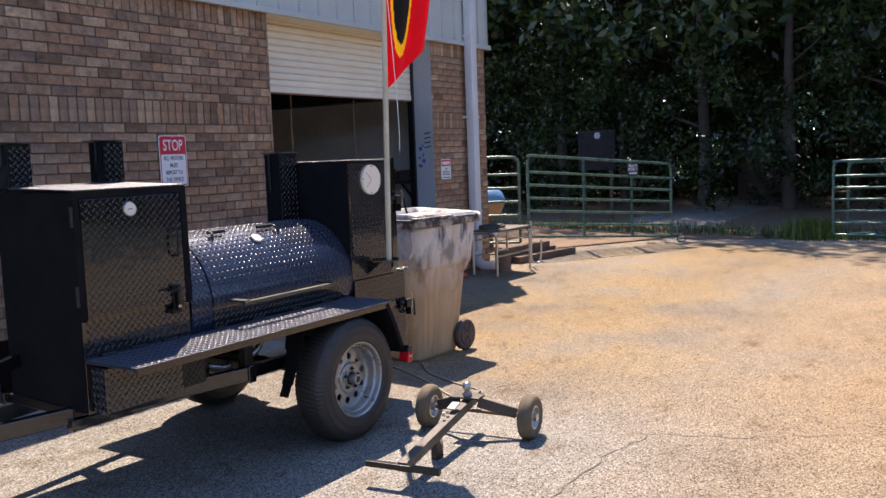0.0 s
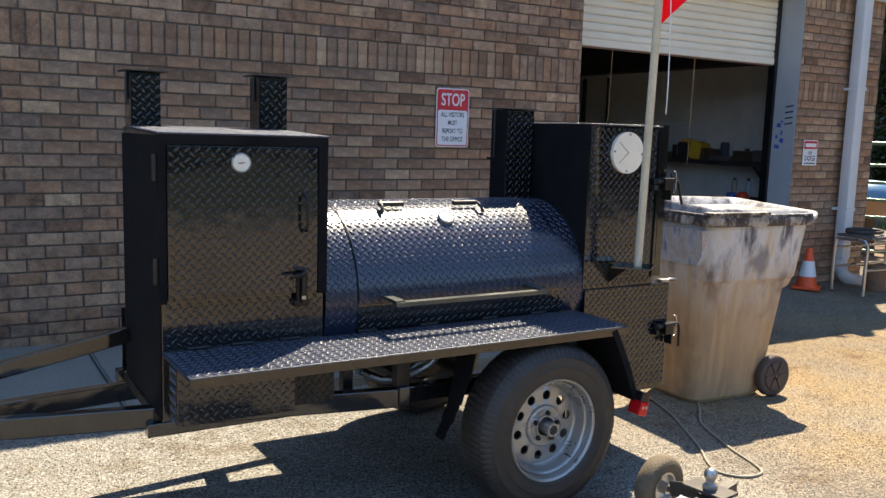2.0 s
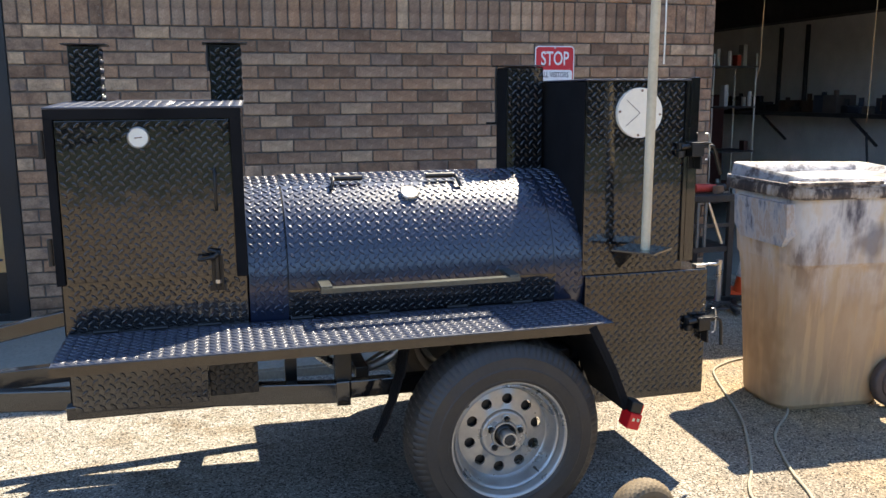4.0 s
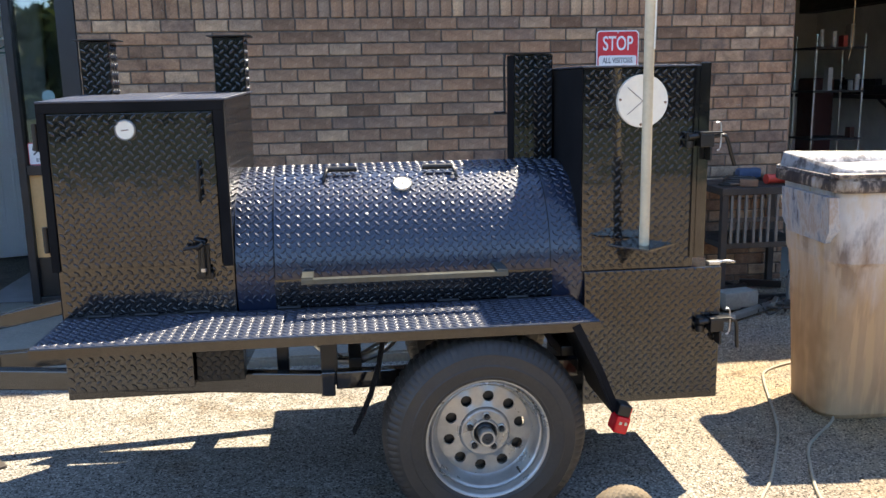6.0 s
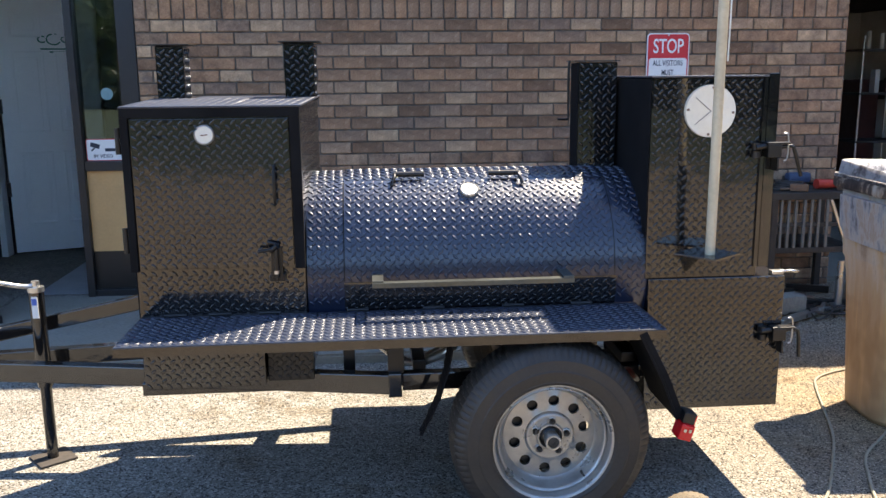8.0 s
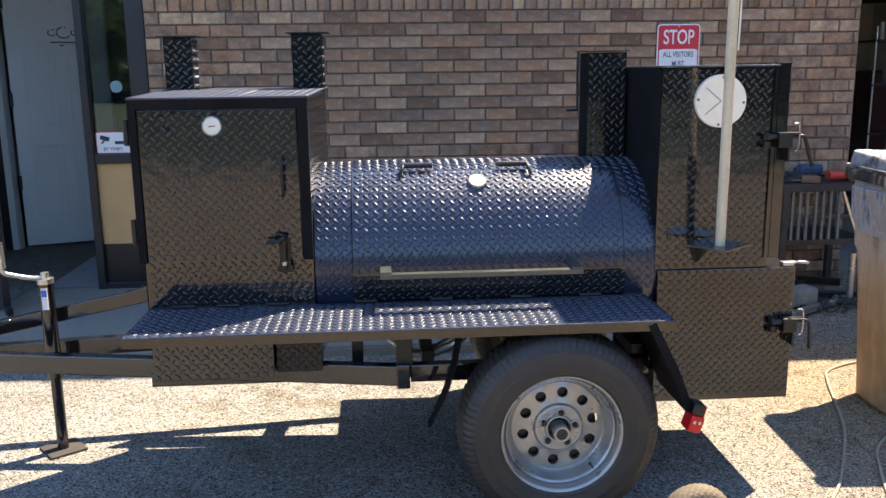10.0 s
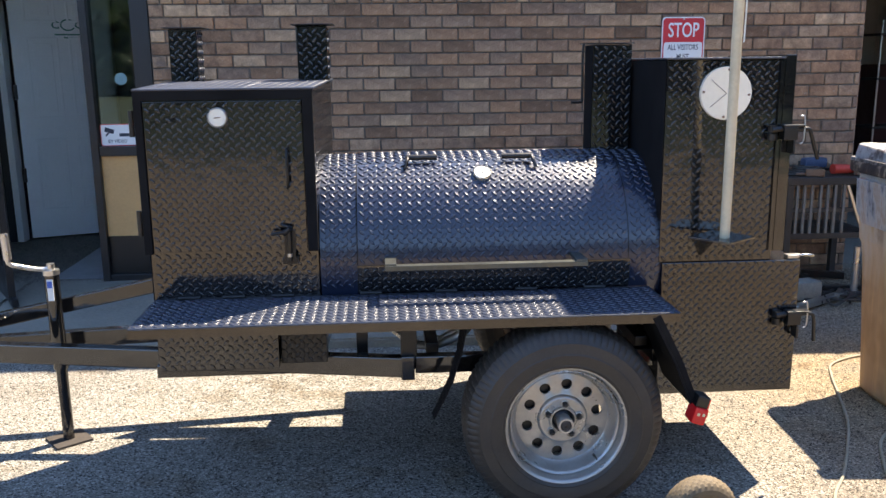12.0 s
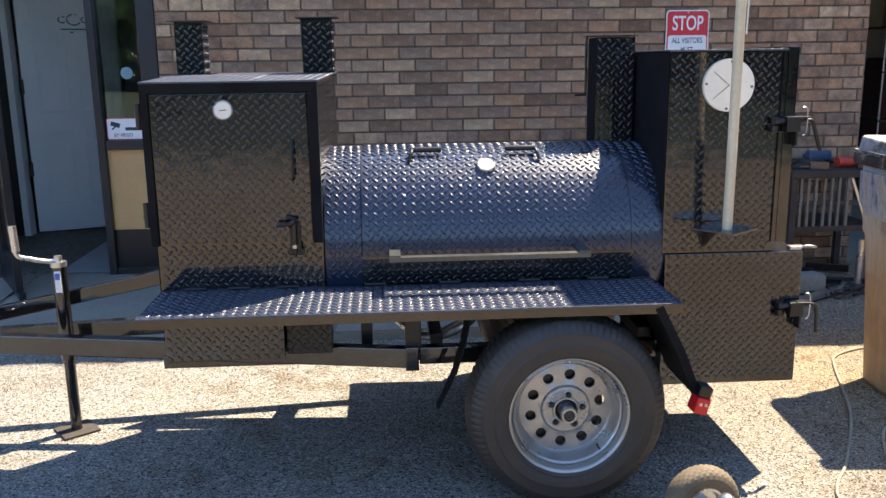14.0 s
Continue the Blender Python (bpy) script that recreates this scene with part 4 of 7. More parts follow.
def rounded_plate(x0, x1, z0, z1, y, thick, r=0.02, n=6):
    """An upright plate with round corners that faces -y."""
    bm = bmesh.new()
    pts = []
    for cx, cz, a in ((x1 - r, z1 - r, 0), (x0 + r, z1 - r, 90), (x0 + r, z0 + r, 180), (x1 - r, z0 + r, 270)):
        for k in range(n + 1):
            t = radians(a + 90 * k / n)
            pts.append((cx + r * math.cos(t), cz + r * math.sin(t)))
    a = [bm.verts.new((x, y, z)) for x, z in pts]
    b = [bm.verts.new((x, y + thick, z)) for x, z in pts]
    bm.faces.new(a)
    bm.faces.new(b[::-1])
    for k in range(len(pts)):
        bm.faces.new((a[k], b[k], b[(k + 1) % len(pts)], a[(k + 1) % len(pts)]))
    return bm


FACING = pose(0, 0, 0, 90, 0, 0)


def build_stop_sign():
    x0, x1, z0, z1 = 5.016, 5.319, 1.502, 1.960
    s = thing("stop_sign", "white metal wall sign with a red stop header", "sign", ((x0 + x1) / 2, WALL - 0.016, z0))
    part("sign_plate", rounded_plate(x0, x1, z0, z1, WALL - 0.022, 0.003, 0.028), M_WHITE, s)
    part("header", rounded_plate(x0 + 0.008, x1 - 0.008, z0 + 0.008, z1 - 0.008, WALL - 0.0245, 0.001, 0.022), M_RED, s)
    part("white_field", rounded_plate(x0 + 0.016, x1 - 0.016, z0 + 0.016, z1 - 0.169, WALL - 0.0252, 0.001, 0.018), M_WHITE, s)
    mid = (x0 + x1) / 2
    letters("STOP", 0.135, Matrix.Translation((mid, WALL - 0.0256, z1 - 0.092)) @ FACING, M_WHITE, s, width=0.215)
    for k, (txt, w) in enumerate((("ALL VISITORS", 0.215), ("MUST", 0.085), ("REPORT TO", 0.185), ("THE OFFICE", 0.195))):
        letters(txt, 0.052, Matrix.Translation((mid, WALL - 0.0258, z1 - 0.205 - 0.064 * k)) @ FACING, M_INK, s, width=w)
    for z in (z1 - 0.014, z0 + 0.014):
        part("screw", rod(bmesh.new(), (mid, WALL - 0.028, z), (mid, WALL + 0.01, z), 0.006), M_STEEL, s)


_before = names()
build_stop_sign()


def build_dog_sign():
    x0, x1, z0, z1 = 9.555, 9.79, 1.385, 1.655
    s = thing("warning_sign", "small white warning sign with a red header", "sign", (9.67, WALL - 0.01, z0))
    part("sign_plate", rounded_plate(x0, x1, z0, z1, WALL - 0.02, 0.004, 0.008), M_WHITE, s)
    part("header", rounded_plate(x0 + 0.01, x1 - 0.01, z1 - 0.095, z1 - 0.012, WALL - 0.0225, 0.001, 0.008), M_RED, s)
    part("header_bar", B(x0 + 0.03, x1 - 0.03, WALL - 0.0238, WALL - 0.0228, z1 - 0.075, z1 - 0.035), M_WHITE, s)
    letters("OF", 0.05, Matrix.Translation((9.672, WALL - 0.0215, z0 + 0.13)) @ FACING, M_INK, s)
    letters("DOGS", 0.075, Matrix.Translation((9.672, WALL - 0.0215, z0 + 0.075)) @ FACING, M_INK, s, width=0.17)
    part("text_bar", B(x0 + 0.03, x1 - 0.03, WALL - 0.022, WALL - 0.0208, z0 + 0.018, z0 + 0.03), M_INK, s)


build_dog_sign()


# ---- roller door ----
def build_roller_door():
    d = thing("door_1", "cream slatted roller door, rolled two thirds open", "roller door", (7.95, WALL + 0.3, 2.48), kind="structure")
    y = WALL + 0.31
    n = 0
    z = 2.505
    while z < 3.5:
        bm = bmesh.new()
        prof = [(0.0, 0.0), (-0.010, 0.010), (-0.013, 0.036), (-0.010, 0.060), (0.0, 0.071), (0.012, 0.071), (0.012, 0.0)]
        a = [bm.verts.new((DOOR_L - 0.04, y + p, z + q)) for p, q in prof]
        b = [bm.verts.new((DOOR_R - 0.002, y + p, z + q)) for p, q in prof]
        for k in range(len(prof)):
            bm.faces.new((a[k], a[(k + 1) % len(prof)], b[(k + 1) % len(prof)], b[k]))
        part("slat", bm, M_DOOR_CREAM, d)
        z += 0.0735
    part("bottom_bar", B(DOOR_L - 0.04, DOOR_R - 0.002, y - 0.02, y + 0.03, 2.438, 2.504, 0.006), M_DOOR_CREAM, d, "cream bottom rail")
    part("rubber_seal", B(DOOR_L - 0.03, DOOR_R - 0.01, y - 0.008, y + 0.012, 2.422, 2.437, 0.003), M_RUST, d)
    # pull cords
    for x, z0 in ((7.15, 1.75), (8.25, 1.35)):
        bm = tube(bmesh.new(), [(x, y + 0.05, 2.44), (x, y + 0.06, 2.1), (x - 0.01, y + 0.05, z0 + 0.1), (x - 0.03, y + 0.05, z0)], 0.0025, 6, 3)
        part("pull_cord", bm, M_PLY, d)
    # steel jamb lining the brick reveal
    j = thing("trim", "blue-grey painted steel door jamb with tape marks", "door jamb", (DOOR_R, WALL + 0.2, 0.1), kind="structure")
    part("jamb_plate", B(DOOR_R - 0.008, DOOR_R - 0.002, WALL - 0.002, WALL + 0.36, 0.02, EAVE, 0.001), M_JAMB, j)
    part("track", B(DOOR_R - 0.05, DOOR_R - 0.009, WALL + 0.275, WALL + 0.36, 0.14, EAVE, 0.003), M_BLACK_FLAT, j)
    blue = plain("blue_tape", (0.03, 0.10, 0.42), 0.6)
    random.seed(5)
    for dy, z, w, h in ((0.20, 1.80, 0.05, 0.045), (0.22, 1.68, 0.03, 0.035), (0.16, 1.72, 0.022, 0.05), (0.155, 1.64, 0.05, 0.045), (0.21, 1.575, 0.06, 0.04), (0.165, 1.84, 0.03, 0.02)):
        part("tape", box(bmesh.new(), -0.001, 0.001, -w / 2, w / 2, -h / 2, h / 2, 0, Matrix.Translation((DOOR_R - 0.0095, WALL + dy, z)) @ pose(0, 0, 0, random.uniform(-20, 20), 0, 0)), blue, j)
    for k in range(4):
        part("marker_stroke", box(bmesh.new(), -0.001, 0.001, -0.05, 0.05, -0.008, 0.008, 0, Matrix.Translation((DOOR_R - 0.0095, WALL + 0.085, 2.0 - 0.06 * k)) @ pose(0, 0, 0, -8, 0, 0)), M_INK, j)
    # lintel above the opening
    solid("lintel", B(DOOR_L, DOOR_R, WALL + 0.0, WALL + 0.28, EAVE - 0.02, EAVE + 0.06, 0.004), M_DOOR_CREAM, "cream painted door lintel", "lintel", "structure")


build_roller_door()


# ---- downpipe, camera ----
def build_downpipe():
    d = thing("downpipe", "pale grey square downpipe on the brick pier", "downpipe", (10.25, 6.2, 0.1))
    x0, x1, y0, y1 = 10.17, 10.315, 6.125, 6.245
    bm = B(x0, x1, y0, y1, 0.36, 4.18, 0.02)
    part("pipe", bm, M_PVC, d)
    bm = tube(bmesh.new(), [(10.243, 6.185, 0.40), (10.243, 6.18, 0.26), (10.28, 6.13, 0.16), (10.37, 6.06, 0.125), (10.44, 6.02, 0.12)], 0.07, 14, 4)
    part("elbow", bm, M_PVC, d)
    for z in (0.9, 2.2, 3.3):
        part("strap", B(x0 - 0.006, x1 + 0.006, y0 - 0.006, 6.32, z, z + 0.03, 0.003), M_PVC, d)
    c = thing("security_camera", "small grey security camera on the fascia", "security camera", (9.80, 6.24, 3.80))
    part("mount", rod(bmesh.new(), (9.72, 6.235, 3.77), (9.74, 6.12, 3.78), 0.012), M_BLACK_FLAT, c)
    part("housing", bar(bmesh.new(), (9.74, 6.15, 3.80), (9.84, 6.06, 3.81), 0.045, 0.045, 0.01), M_JAMB, c)
    part("lens", rod(bmesh.new(), (9.84, 6.06, 3.81), (9.849, 6.052, 3.811), 0.015), M_INK, c)


build_downpipe()


# ---- pavement and office front ----
def slab_z(y):
    return 0.155 + 0.03 * (y - 4.95)


def build_walkway():
    bm = bmesh.new()
    xs = [-6, -3, -1.2, 0.6, 2.4, 4.2, 5.25]
    for a, b in zip(xs, xs[1:]):
        a2, b2 = a + 0.006, b - 0.006
        v = [bm.verts.new(p) for p in ((a2, 4.95, -0.1), (b2, 4.95, -0.1), (b2, 6.34, -0.1), (a2, 6.34, -0.1), (a2, 4.95, slab_z(4.95)), (b2, 4.95, slab_z(4.95)), (b2, 6.34, slab_z(6.34)), (a2, 6.34, slab_z(6.34)))]
        for f in ((0, 3, 2, 1), (4, 5, 6, 7), (0, 1, 5, 4), (1, 2, 6, 5), (2, 3, 7, 6), (3, 0, 4, 7)):
            bm.faces.new([v[i] for i in f])
    bmesh.ops.bevel(bm, geom=bm.edges[:], offset=0.012, segments=2, affect="EDGES")
    solid("pavement", bm, M_CONCRETE, "raised grey concrete walkway along the brick wall", "pavement", "structure")
    # dirty concrete apron before the roller door
    bm = bmesh.new()
    g = []
    for i in range(13):
        x = 5.27 + 0.45 * i
        g.append([bm.verts.new((x, y, ground_z(x, y) + (0.004 if y < 6 else 0.012))) for y in (4.98, 5.6, 6.34, 6.6)])
    for i in range(12):
        for j in range(3):
            bm.faces.new((g[i][j], g[i + 1][j], g[i + 1][j + 1], g[i][j + 1]))
    k = Mat("stained_apron", 0.85, spec=0.3)
    k.colour(k.ramp(k.noise(1.6, 6), [(0.3, (0.16, 0.105, 0.07)), (0.5, (0.27, 0.18, 0.115)), (0.7, (0.31, 0.25, 0.19))]))
    k.bump(k.noise(120, 4), 0.3, 0.004)
    solid("apron", bm, k.m, "stained concrete apron at the roller door", "apron", "structure")


build_walkway()


def glass_material():
    m = bpy.data.materials.new("window_glass")
    m.use_nodes = True
    nt = m.node_tree
    nt.nodes.clear()
    out = nt.nodes.new("ShaderNodeOutputMaterial")
    mix = nt.nodes.new("ShaderNodeMixShader")
    fr = nt.nodes.new("ShaderNodeFresnel")
    fr.inputs[0].default_value = 2.3
    tr = nt.nodes.new("ShaderNodeBsdfTransparent")
    tr.inputs[0].default_value = (0.62, 0.68, 0.66, 1)
    gl = nt.nodes.new("ShaderNodeBsdfGlossy")
    gl.inputs["Roughness"].default_value = 0.01
    nt.links.new(fr.outputs[0], mix.inputs[0])
    nt.links.new(tr.outputs[0], mix.inputs[1])
    nt.links.new(gl.outputs[0], mix.inputs[2])
    nt.links.new(mix.outputs[0], out.inputs[0])
    return m


M_GLASS = glass_material()


def build_office():
    y0, y1 = WALL - 0.005, WALL + 0.11
    f = thing("window_1", "dark aluminium shopfront sidelight with a plywood lower panel", "window", (1.29, WALL, 0.19), kind="structure")
    part("mullion", B(1.435, 1.553, y0, y1, 0.18, 3.2, 0.004), M_DARK, f)
    part("mullion", B(1.105, 1.155, y0, y1, 0.18, 3.2, 0.004), M_DARK, f)
    part("transom", B(1.155, 1.435, y0 + 0.01, y1 - 0.01, 1.07, 1.135, 0.004), M_DARK, f)
    part("transom", B(1.155, 1.435, y0 + 0.01, y1 - 0.01, 2.55, 2.61, 0.004), M_DARK, f)
    part("bottom_rail", B(1.155, 1.435, y0 + 0.01, y1 - 0.01, 0.18, 0.24, 0.004), M_DARK, f)
    part("glass_pane", B(1.155, 1.435, WALL + 0.045, WALL + 0.052, 1.135, 2.55), M_GLASS, f)
    part("plywood_panel", B(1.155, 1.435, WALL + 0.035, WALL + 0.05, 0.51, 1.07, 0.002), M_PLY, f, "pale plywood board")
    part("kick_panel", B(1.155, 1.435, WALL + 0.04, WALL + 0.055, 0.24, 0.51, 0.002), M_BLACK_FLAT, f)
    part("slot", B(1.36, 1.415, WALL + 0.03, WALL + 0.034, 0.585, 0.60), M_INK, f)
    # frame of the door opening and of the far side
    g = thing("door_2", "dark aluminium shopfront doorway with its glass door swung open", "door", (0.7, WALL, 0.18), kind="structure")
    part("jamb", B(0.33, 0.41, y0, y1, 0.18, 3.2, 0.004), M_DARK, g)
    part("head", B(0.41, 1.105, y0, y1, 2.55, 2.65, 0.004), M_DARK, g)
    part("fanlight", B(0.41, 1.105, WALL + 0.045, WALL + 0.052, 2.65, 3.15), M_GLASS, g)
    hinge, edge = Vector((0.40, WALL - 0.02, 0)), Vector((0.69, 5.80, 0))
    d = (edge - hinge).normalized()
    leaf = Matrix.Translation(hinge) @ Matrix.Rotation(math.atan2(d.y, d.x), 4, "Z")
    bm = bmesh.new()
    W = (edge - hinge).length
    for a in ((0, 0.09, 0.20, 2.52), (W - 0.09, W, 0.20, 2.52)):
        box(bm, a[0], a[1], -0.022, 0.022, a[2], a[3], 0.003, leaf)
    box(bm, 0.09, W - 0.09, -0.022, 0.022, 0.20, 0.42, 0.003, leaf)
    box(bm, 0.09, W - 0.09, -0.022, 0.022, 2.42, 2.52, 0.003, leaf)
    lf = part("door_leaf", bm, M_DARK, g)
    part("glass_pane", box(bmesh.new(), 0.09, W - 0.09, -0.004, 0.004, 0.42, 2.42, 0, leaf), M_GLASS, lf)
    part("door_stop", box(bmesh.new(), W - 0.01, W + 0.09, -0.02, 0.02, slab_z(5.8) + 0.0, slab_z(5.8) + 0.05, 0.008, leaf), M_DARK, lf)
    part("door_latch", box(bmesh.new(), W - 0.06, W + 0.012, -0.035, -0.022, 1.12, 1.17, 0.003, leaf), M_STEEL, lf)
    # the rest of the shopfront beyond the doorway
    h = thing("window_2", "dark aluminium shopfront window", "window", (-1.5, WALL, 0.18), kind="structure")
    part("window_frame", B(-6.0, 0.33, y0, y1, 0.18, 0.30, 0.004), M_DARK, h)
    part("window_frame", B(-6.0, 0.33, y0, y1, 2.6, 3.2, 0.004), M_DARK, h)
    for x in (-4.2, -2.4, -0.9):
        part("mullion", B(x, x + 0.06, y0, y1, 0.30, 2.6, 0.004), M_DARK, h)
    part("glass_pane", B(-6.0, 0.33, WALL + 0.045, WALL + 0.052, 0.30, 2.6), M_GLASS, h)
    # office interior: floor, inner wall with a white panel door
    solid("office_floor", B(-6.0, 1.75, WALL + 0.12, 13.0, 0.145, 0.19), plain("office_floor_paint", (0.30, 0.33, 0.36), 0.4, vary=0.25), "worn blue-grey painted office floor", "floor", "structure", smooth=0)
    inner = 8.25
    # the room's gloom is put into this wall's colour
    solid("wall_inner", B(0.74, 1.75, inner, inner + 0.1, 0.19, 3.5), plain("office_wall_gloom", (0.16, 0.16, 0.15), 0.8), "painted inner office wall, coloured dark for the dim room", "wall", "structure", smooth=0)
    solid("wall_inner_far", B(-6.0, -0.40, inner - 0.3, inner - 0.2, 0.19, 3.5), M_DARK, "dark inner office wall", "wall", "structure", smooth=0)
    dr = thing("door_3", "white six-panel interior door standing ajar", "door", (0.3, 8.0, 0.2), kind="structure")
    m = Matrix.Translation((0.02, 7.87, 0.215)) @ Matrix.Rotation(radians(20), 4, "Z")
    W, H = 0.78, 2.13
    bm = box(bmesh.new(), 0, W, 0, 0.035, 0, H, 0.003, m)
    leaf = part("door_leaf", bm, M_DOOR_WHITE, dr)
    for x0, x1 in ((0.11, 0.36), (0.44, 0.69)):
        for z0, z1 in ((0.24, 0.86), (1.02, 1.70), (1.82, 2.02)):
            bm = bmesh.new()
            for a, b2, c, e in ((x0, x1, z0, z0 + 0.02), (x0, x1, z1 - 0.02, z1), (x0, x0 + 0.02, z0 + 0.02, z1 - 0.02), (x1 - 0.02, x1, z0 + 0.02, z1 - 0.02)):
                box(bm, a, b2, -0.015, 0.001, c, e, 0.003, m)
            box(bm, x0 + 0.05, x1 - 0.05, -0.006, 0.001, z0 + 0.05, z1 - 0.05, 0.004, m)
            part("door_panel", bm, M_DOOR_WHITE, leaf)
    green = plain("sign_green", (0.02, 0.22, 0.16), 0.5)
    bm = bmesh.new()
    for c, r, a0, a1 in ((0.45, 0.055, 40, 330), (0.36, 0.032, 50, 320), (0.54, 0.03, 50, 320)):
        tube(bm, [m @ Vector((c + r * math.cos(radians(a)), -0.003, 1.80 - 0.0 + r * 0.8 * math.sin(radians(a)))) for a in range(a0, a1 + 1, 29)], 0.006, 6, 2)
    part("painted_mark", bm, green, leaf, "green painted shop mark")
    part("painted_bar", box(bmesh.new(), 0.34, 0.56, -0.002, 0.0, 1.715, 1.727, 0, m), green, leaf)
    part("painted_bar", box(bmesh.new(), 0.41, 0.56, -0.002, 0.0, 1.69, 1.702, 0, m), green, leaf)
    bm = B(-0.074, -0.02, 7.79, 7.91, 0.19, 3.5, 0.004)
    part("door_frame", bm, M_WHITE, dr)
    part("door_frame", B(-0.185, -0.150, 7.77, 7.89, 0.19, 3.5, 0.004), M_WHITE, dr)
    part("door_jamb", B(-0.30, -0.190, 7.76, 7.89, 0.19, 3.5, 0.004), M_DARK, dr, "dark jamb")
    part("door_jamb", B(-0.146, -0.078, 7.80, 7.89, 0.19, 3.5, 0.004), M_DARK, dr, "dark jamb")
    for z in (0.55, 1.25, 2.05):
        part("hinge", box(bmesh.new(), -0.02, 0.01, -0.012, 0.0, z - 0.06, z + 0.06, 0.002, m), M_BLACK_FLAT, leaf)
    # camera notice on the sidelight
    s = thing("camera_notice", "white notice with a black camera on the sidelight glass", "sign", (1.29, WALL + 0.04, 1.135))
    part("notice", rounded_plate(1.165, 1.43, 1.137, 1.285, WALL + 0.038, 0.003, 0.012), M_RED, s)
    part("notice_field", rounded_plate(1.170, 1.425, 1.142, 1.280, WALL + 0.0365, 0.001, 0.010), M_WHITE, s)
    bm = bar(bmesh.new(), (1.195, WALL + 0.0355, 1.25), (1.255, WALL + 0.0355, 1.232), 0.001, 0.03, 0)
    bar(bm, (1.20, WALL + 0.0355, 1.205), (1.225, WALL + 0.0355, 1.23), 0.001, 0.01, 0)
    part("camera_picture", bm, M_INK, s)
    letters("BY VIDEO", 0.032, Matrix.Translation((1.275, WALL + 0.0358, 1.168)) @ FACING, M_INK, s, width=0.125)
    part("text_bar", B(1.29, 1.40, WALL + 0.0355, WALL + 0.0362, 1.20, 1.222), M_INK, s)
    sh = thing("round_sticker", "pale blue round sticker on the glass", "sticker", (1.36, WALL + 0.04, 1.55))
    bm, _r = lathe(bmesh.new(), [(0.0005, 0.0), (0.04, 0.0), (0.04, 0.003)], (1.33, WALL + 0.041, 1.585), "y", 24)
    part("disc", bm, plain("pale_blue", (0.14, 0.28, 0.31), 0.5), sh)


build_office()


# ---- workshop interior ----
def build_interior():
    random.seed(11)
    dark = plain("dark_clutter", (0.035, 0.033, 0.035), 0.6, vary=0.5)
    # block wall lining on the right, with a long shelf
    solid("wall_lining", B(CORNER - 0.33, CORNER - 0.302, WALL + 0.36, 13.0, 0.14, 2.75), M_WALL_IN, "pale painted block lining of the shop", "wall", "structure", smooth=0)
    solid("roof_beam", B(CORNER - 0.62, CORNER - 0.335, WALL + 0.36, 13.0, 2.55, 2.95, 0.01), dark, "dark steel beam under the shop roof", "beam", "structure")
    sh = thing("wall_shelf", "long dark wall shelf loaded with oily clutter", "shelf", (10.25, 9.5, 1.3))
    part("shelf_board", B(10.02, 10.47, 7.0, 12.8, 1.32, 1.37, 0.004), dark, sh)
    for y in (7.3, 9.0, 10.7, 12.4):
        part("bracket", bar(bmesh.new(), (10.46, y, 0.98), (10.06, y, 1.32), 0.03, 0.03), dark, sh)
    tints = [(0.03, 0.03, 0.035), (0.09, 0.05, 0.03), (0.05, 0.06, 0.08), (0.12, 0.10, 0.09), (0.02, 0.02, 0.02)]
    mats = [plain("box_%d" % k, c, 0.7, vary=0.4) for k, c in enumerate(tints)]
    y = 7.15
    while y < 12.5:
        w, h, d = random.uniform(0.10, 0.35), random.uniform(0.05, 0.22), random.uniform(0.15, 0.35)
        m = random.choice(mats)
        bm = box(bmesh.new(), -d / 2, d / 2, -w / 2, w / 2, 0, h, 0.01, Matrix.Translation((10.25, y + w / 2, 1.371)) @ pose(0, 0, 0, 0, 0, random.uniform(-12, 12)))
        if random.random() < 0.5:
            rod(bm, (10.2, y + w / 2, 1.371 + h), (10.2, y + w / 2, 1.375 + h + random.uniform(0.02, 0.1)), 0.03)
        solid("parts_box", bm, m, "dark oily box of parts on the wall shelf", "box", group="boxes on the wall shelf")
        y += w + random.uniform(0.01, 0.06)
    solid("white_board", box(bmesh.new(), -0.015, 0.015, -0.33, 0.33, 0, 0.48, 0.003, Matrix.Translation((10.43, 8.75, 1.372)) @ pose(0, 0, 0, 0, 6, 0)), M_WHITE, "white board leaning on the shop wall", "board")
    bm = box(bmesh.new(), -0.12, 0.12, -0.17, 0.17, 0, 0.24, 0.05, Matrix.Translation((10.22, 8.42, 1.372)) @ pose(0, 0, 0, 8, 4, 10))
    box(bm, -0.1, 0.1, 0.1, 0.24, 0.02, 0.16, 0.03, Matrix.Translation((10.22, 8.38, 1.372)))
    solid("yellow_case", bm, plain("yellow_plastic", (0.70, 0.42, 0.03), 0.5), "yellow plastic tool case on the wall shelf", "case")
    bm = rod(bmesh.new(), (10.2, 7.88, 1.372), (10.2, 7.88, 1.58), 0.055)
    rod(bm, (10.2, 7.88, 1.58), (10.2, 7.88, 1.60), 0.05)
    solid("paint_can", bm, mats[2], "dark paint can on the wall shelf", "can")
    # pipes hung on the wall
    for yy, z0, z1 in ((10.9, 1.45, 2.5), (10.35, 1.4, 2.5)):
        solid("wall_pipe", rod(bmesh.new(), (10.44, yy, z0), (10.44, yy, z1), 0.03), dark, "dark pipe fixed to the shop wall", "pipe")
    # tool cart
    c = thing("tool_cart", "black tool cart with spray cans and a red cap", "cart", (9.75, 7.25, 0.14))
    part("cart_top", B(9.5, 10.0, 7.05, 7.45, 0.93, 0.97, 0.008), dark, c)
    part("cart_body", B(9.58, 9.86, 7.1, 7.4, 0.45, 0.93, 0.01), dark, c)
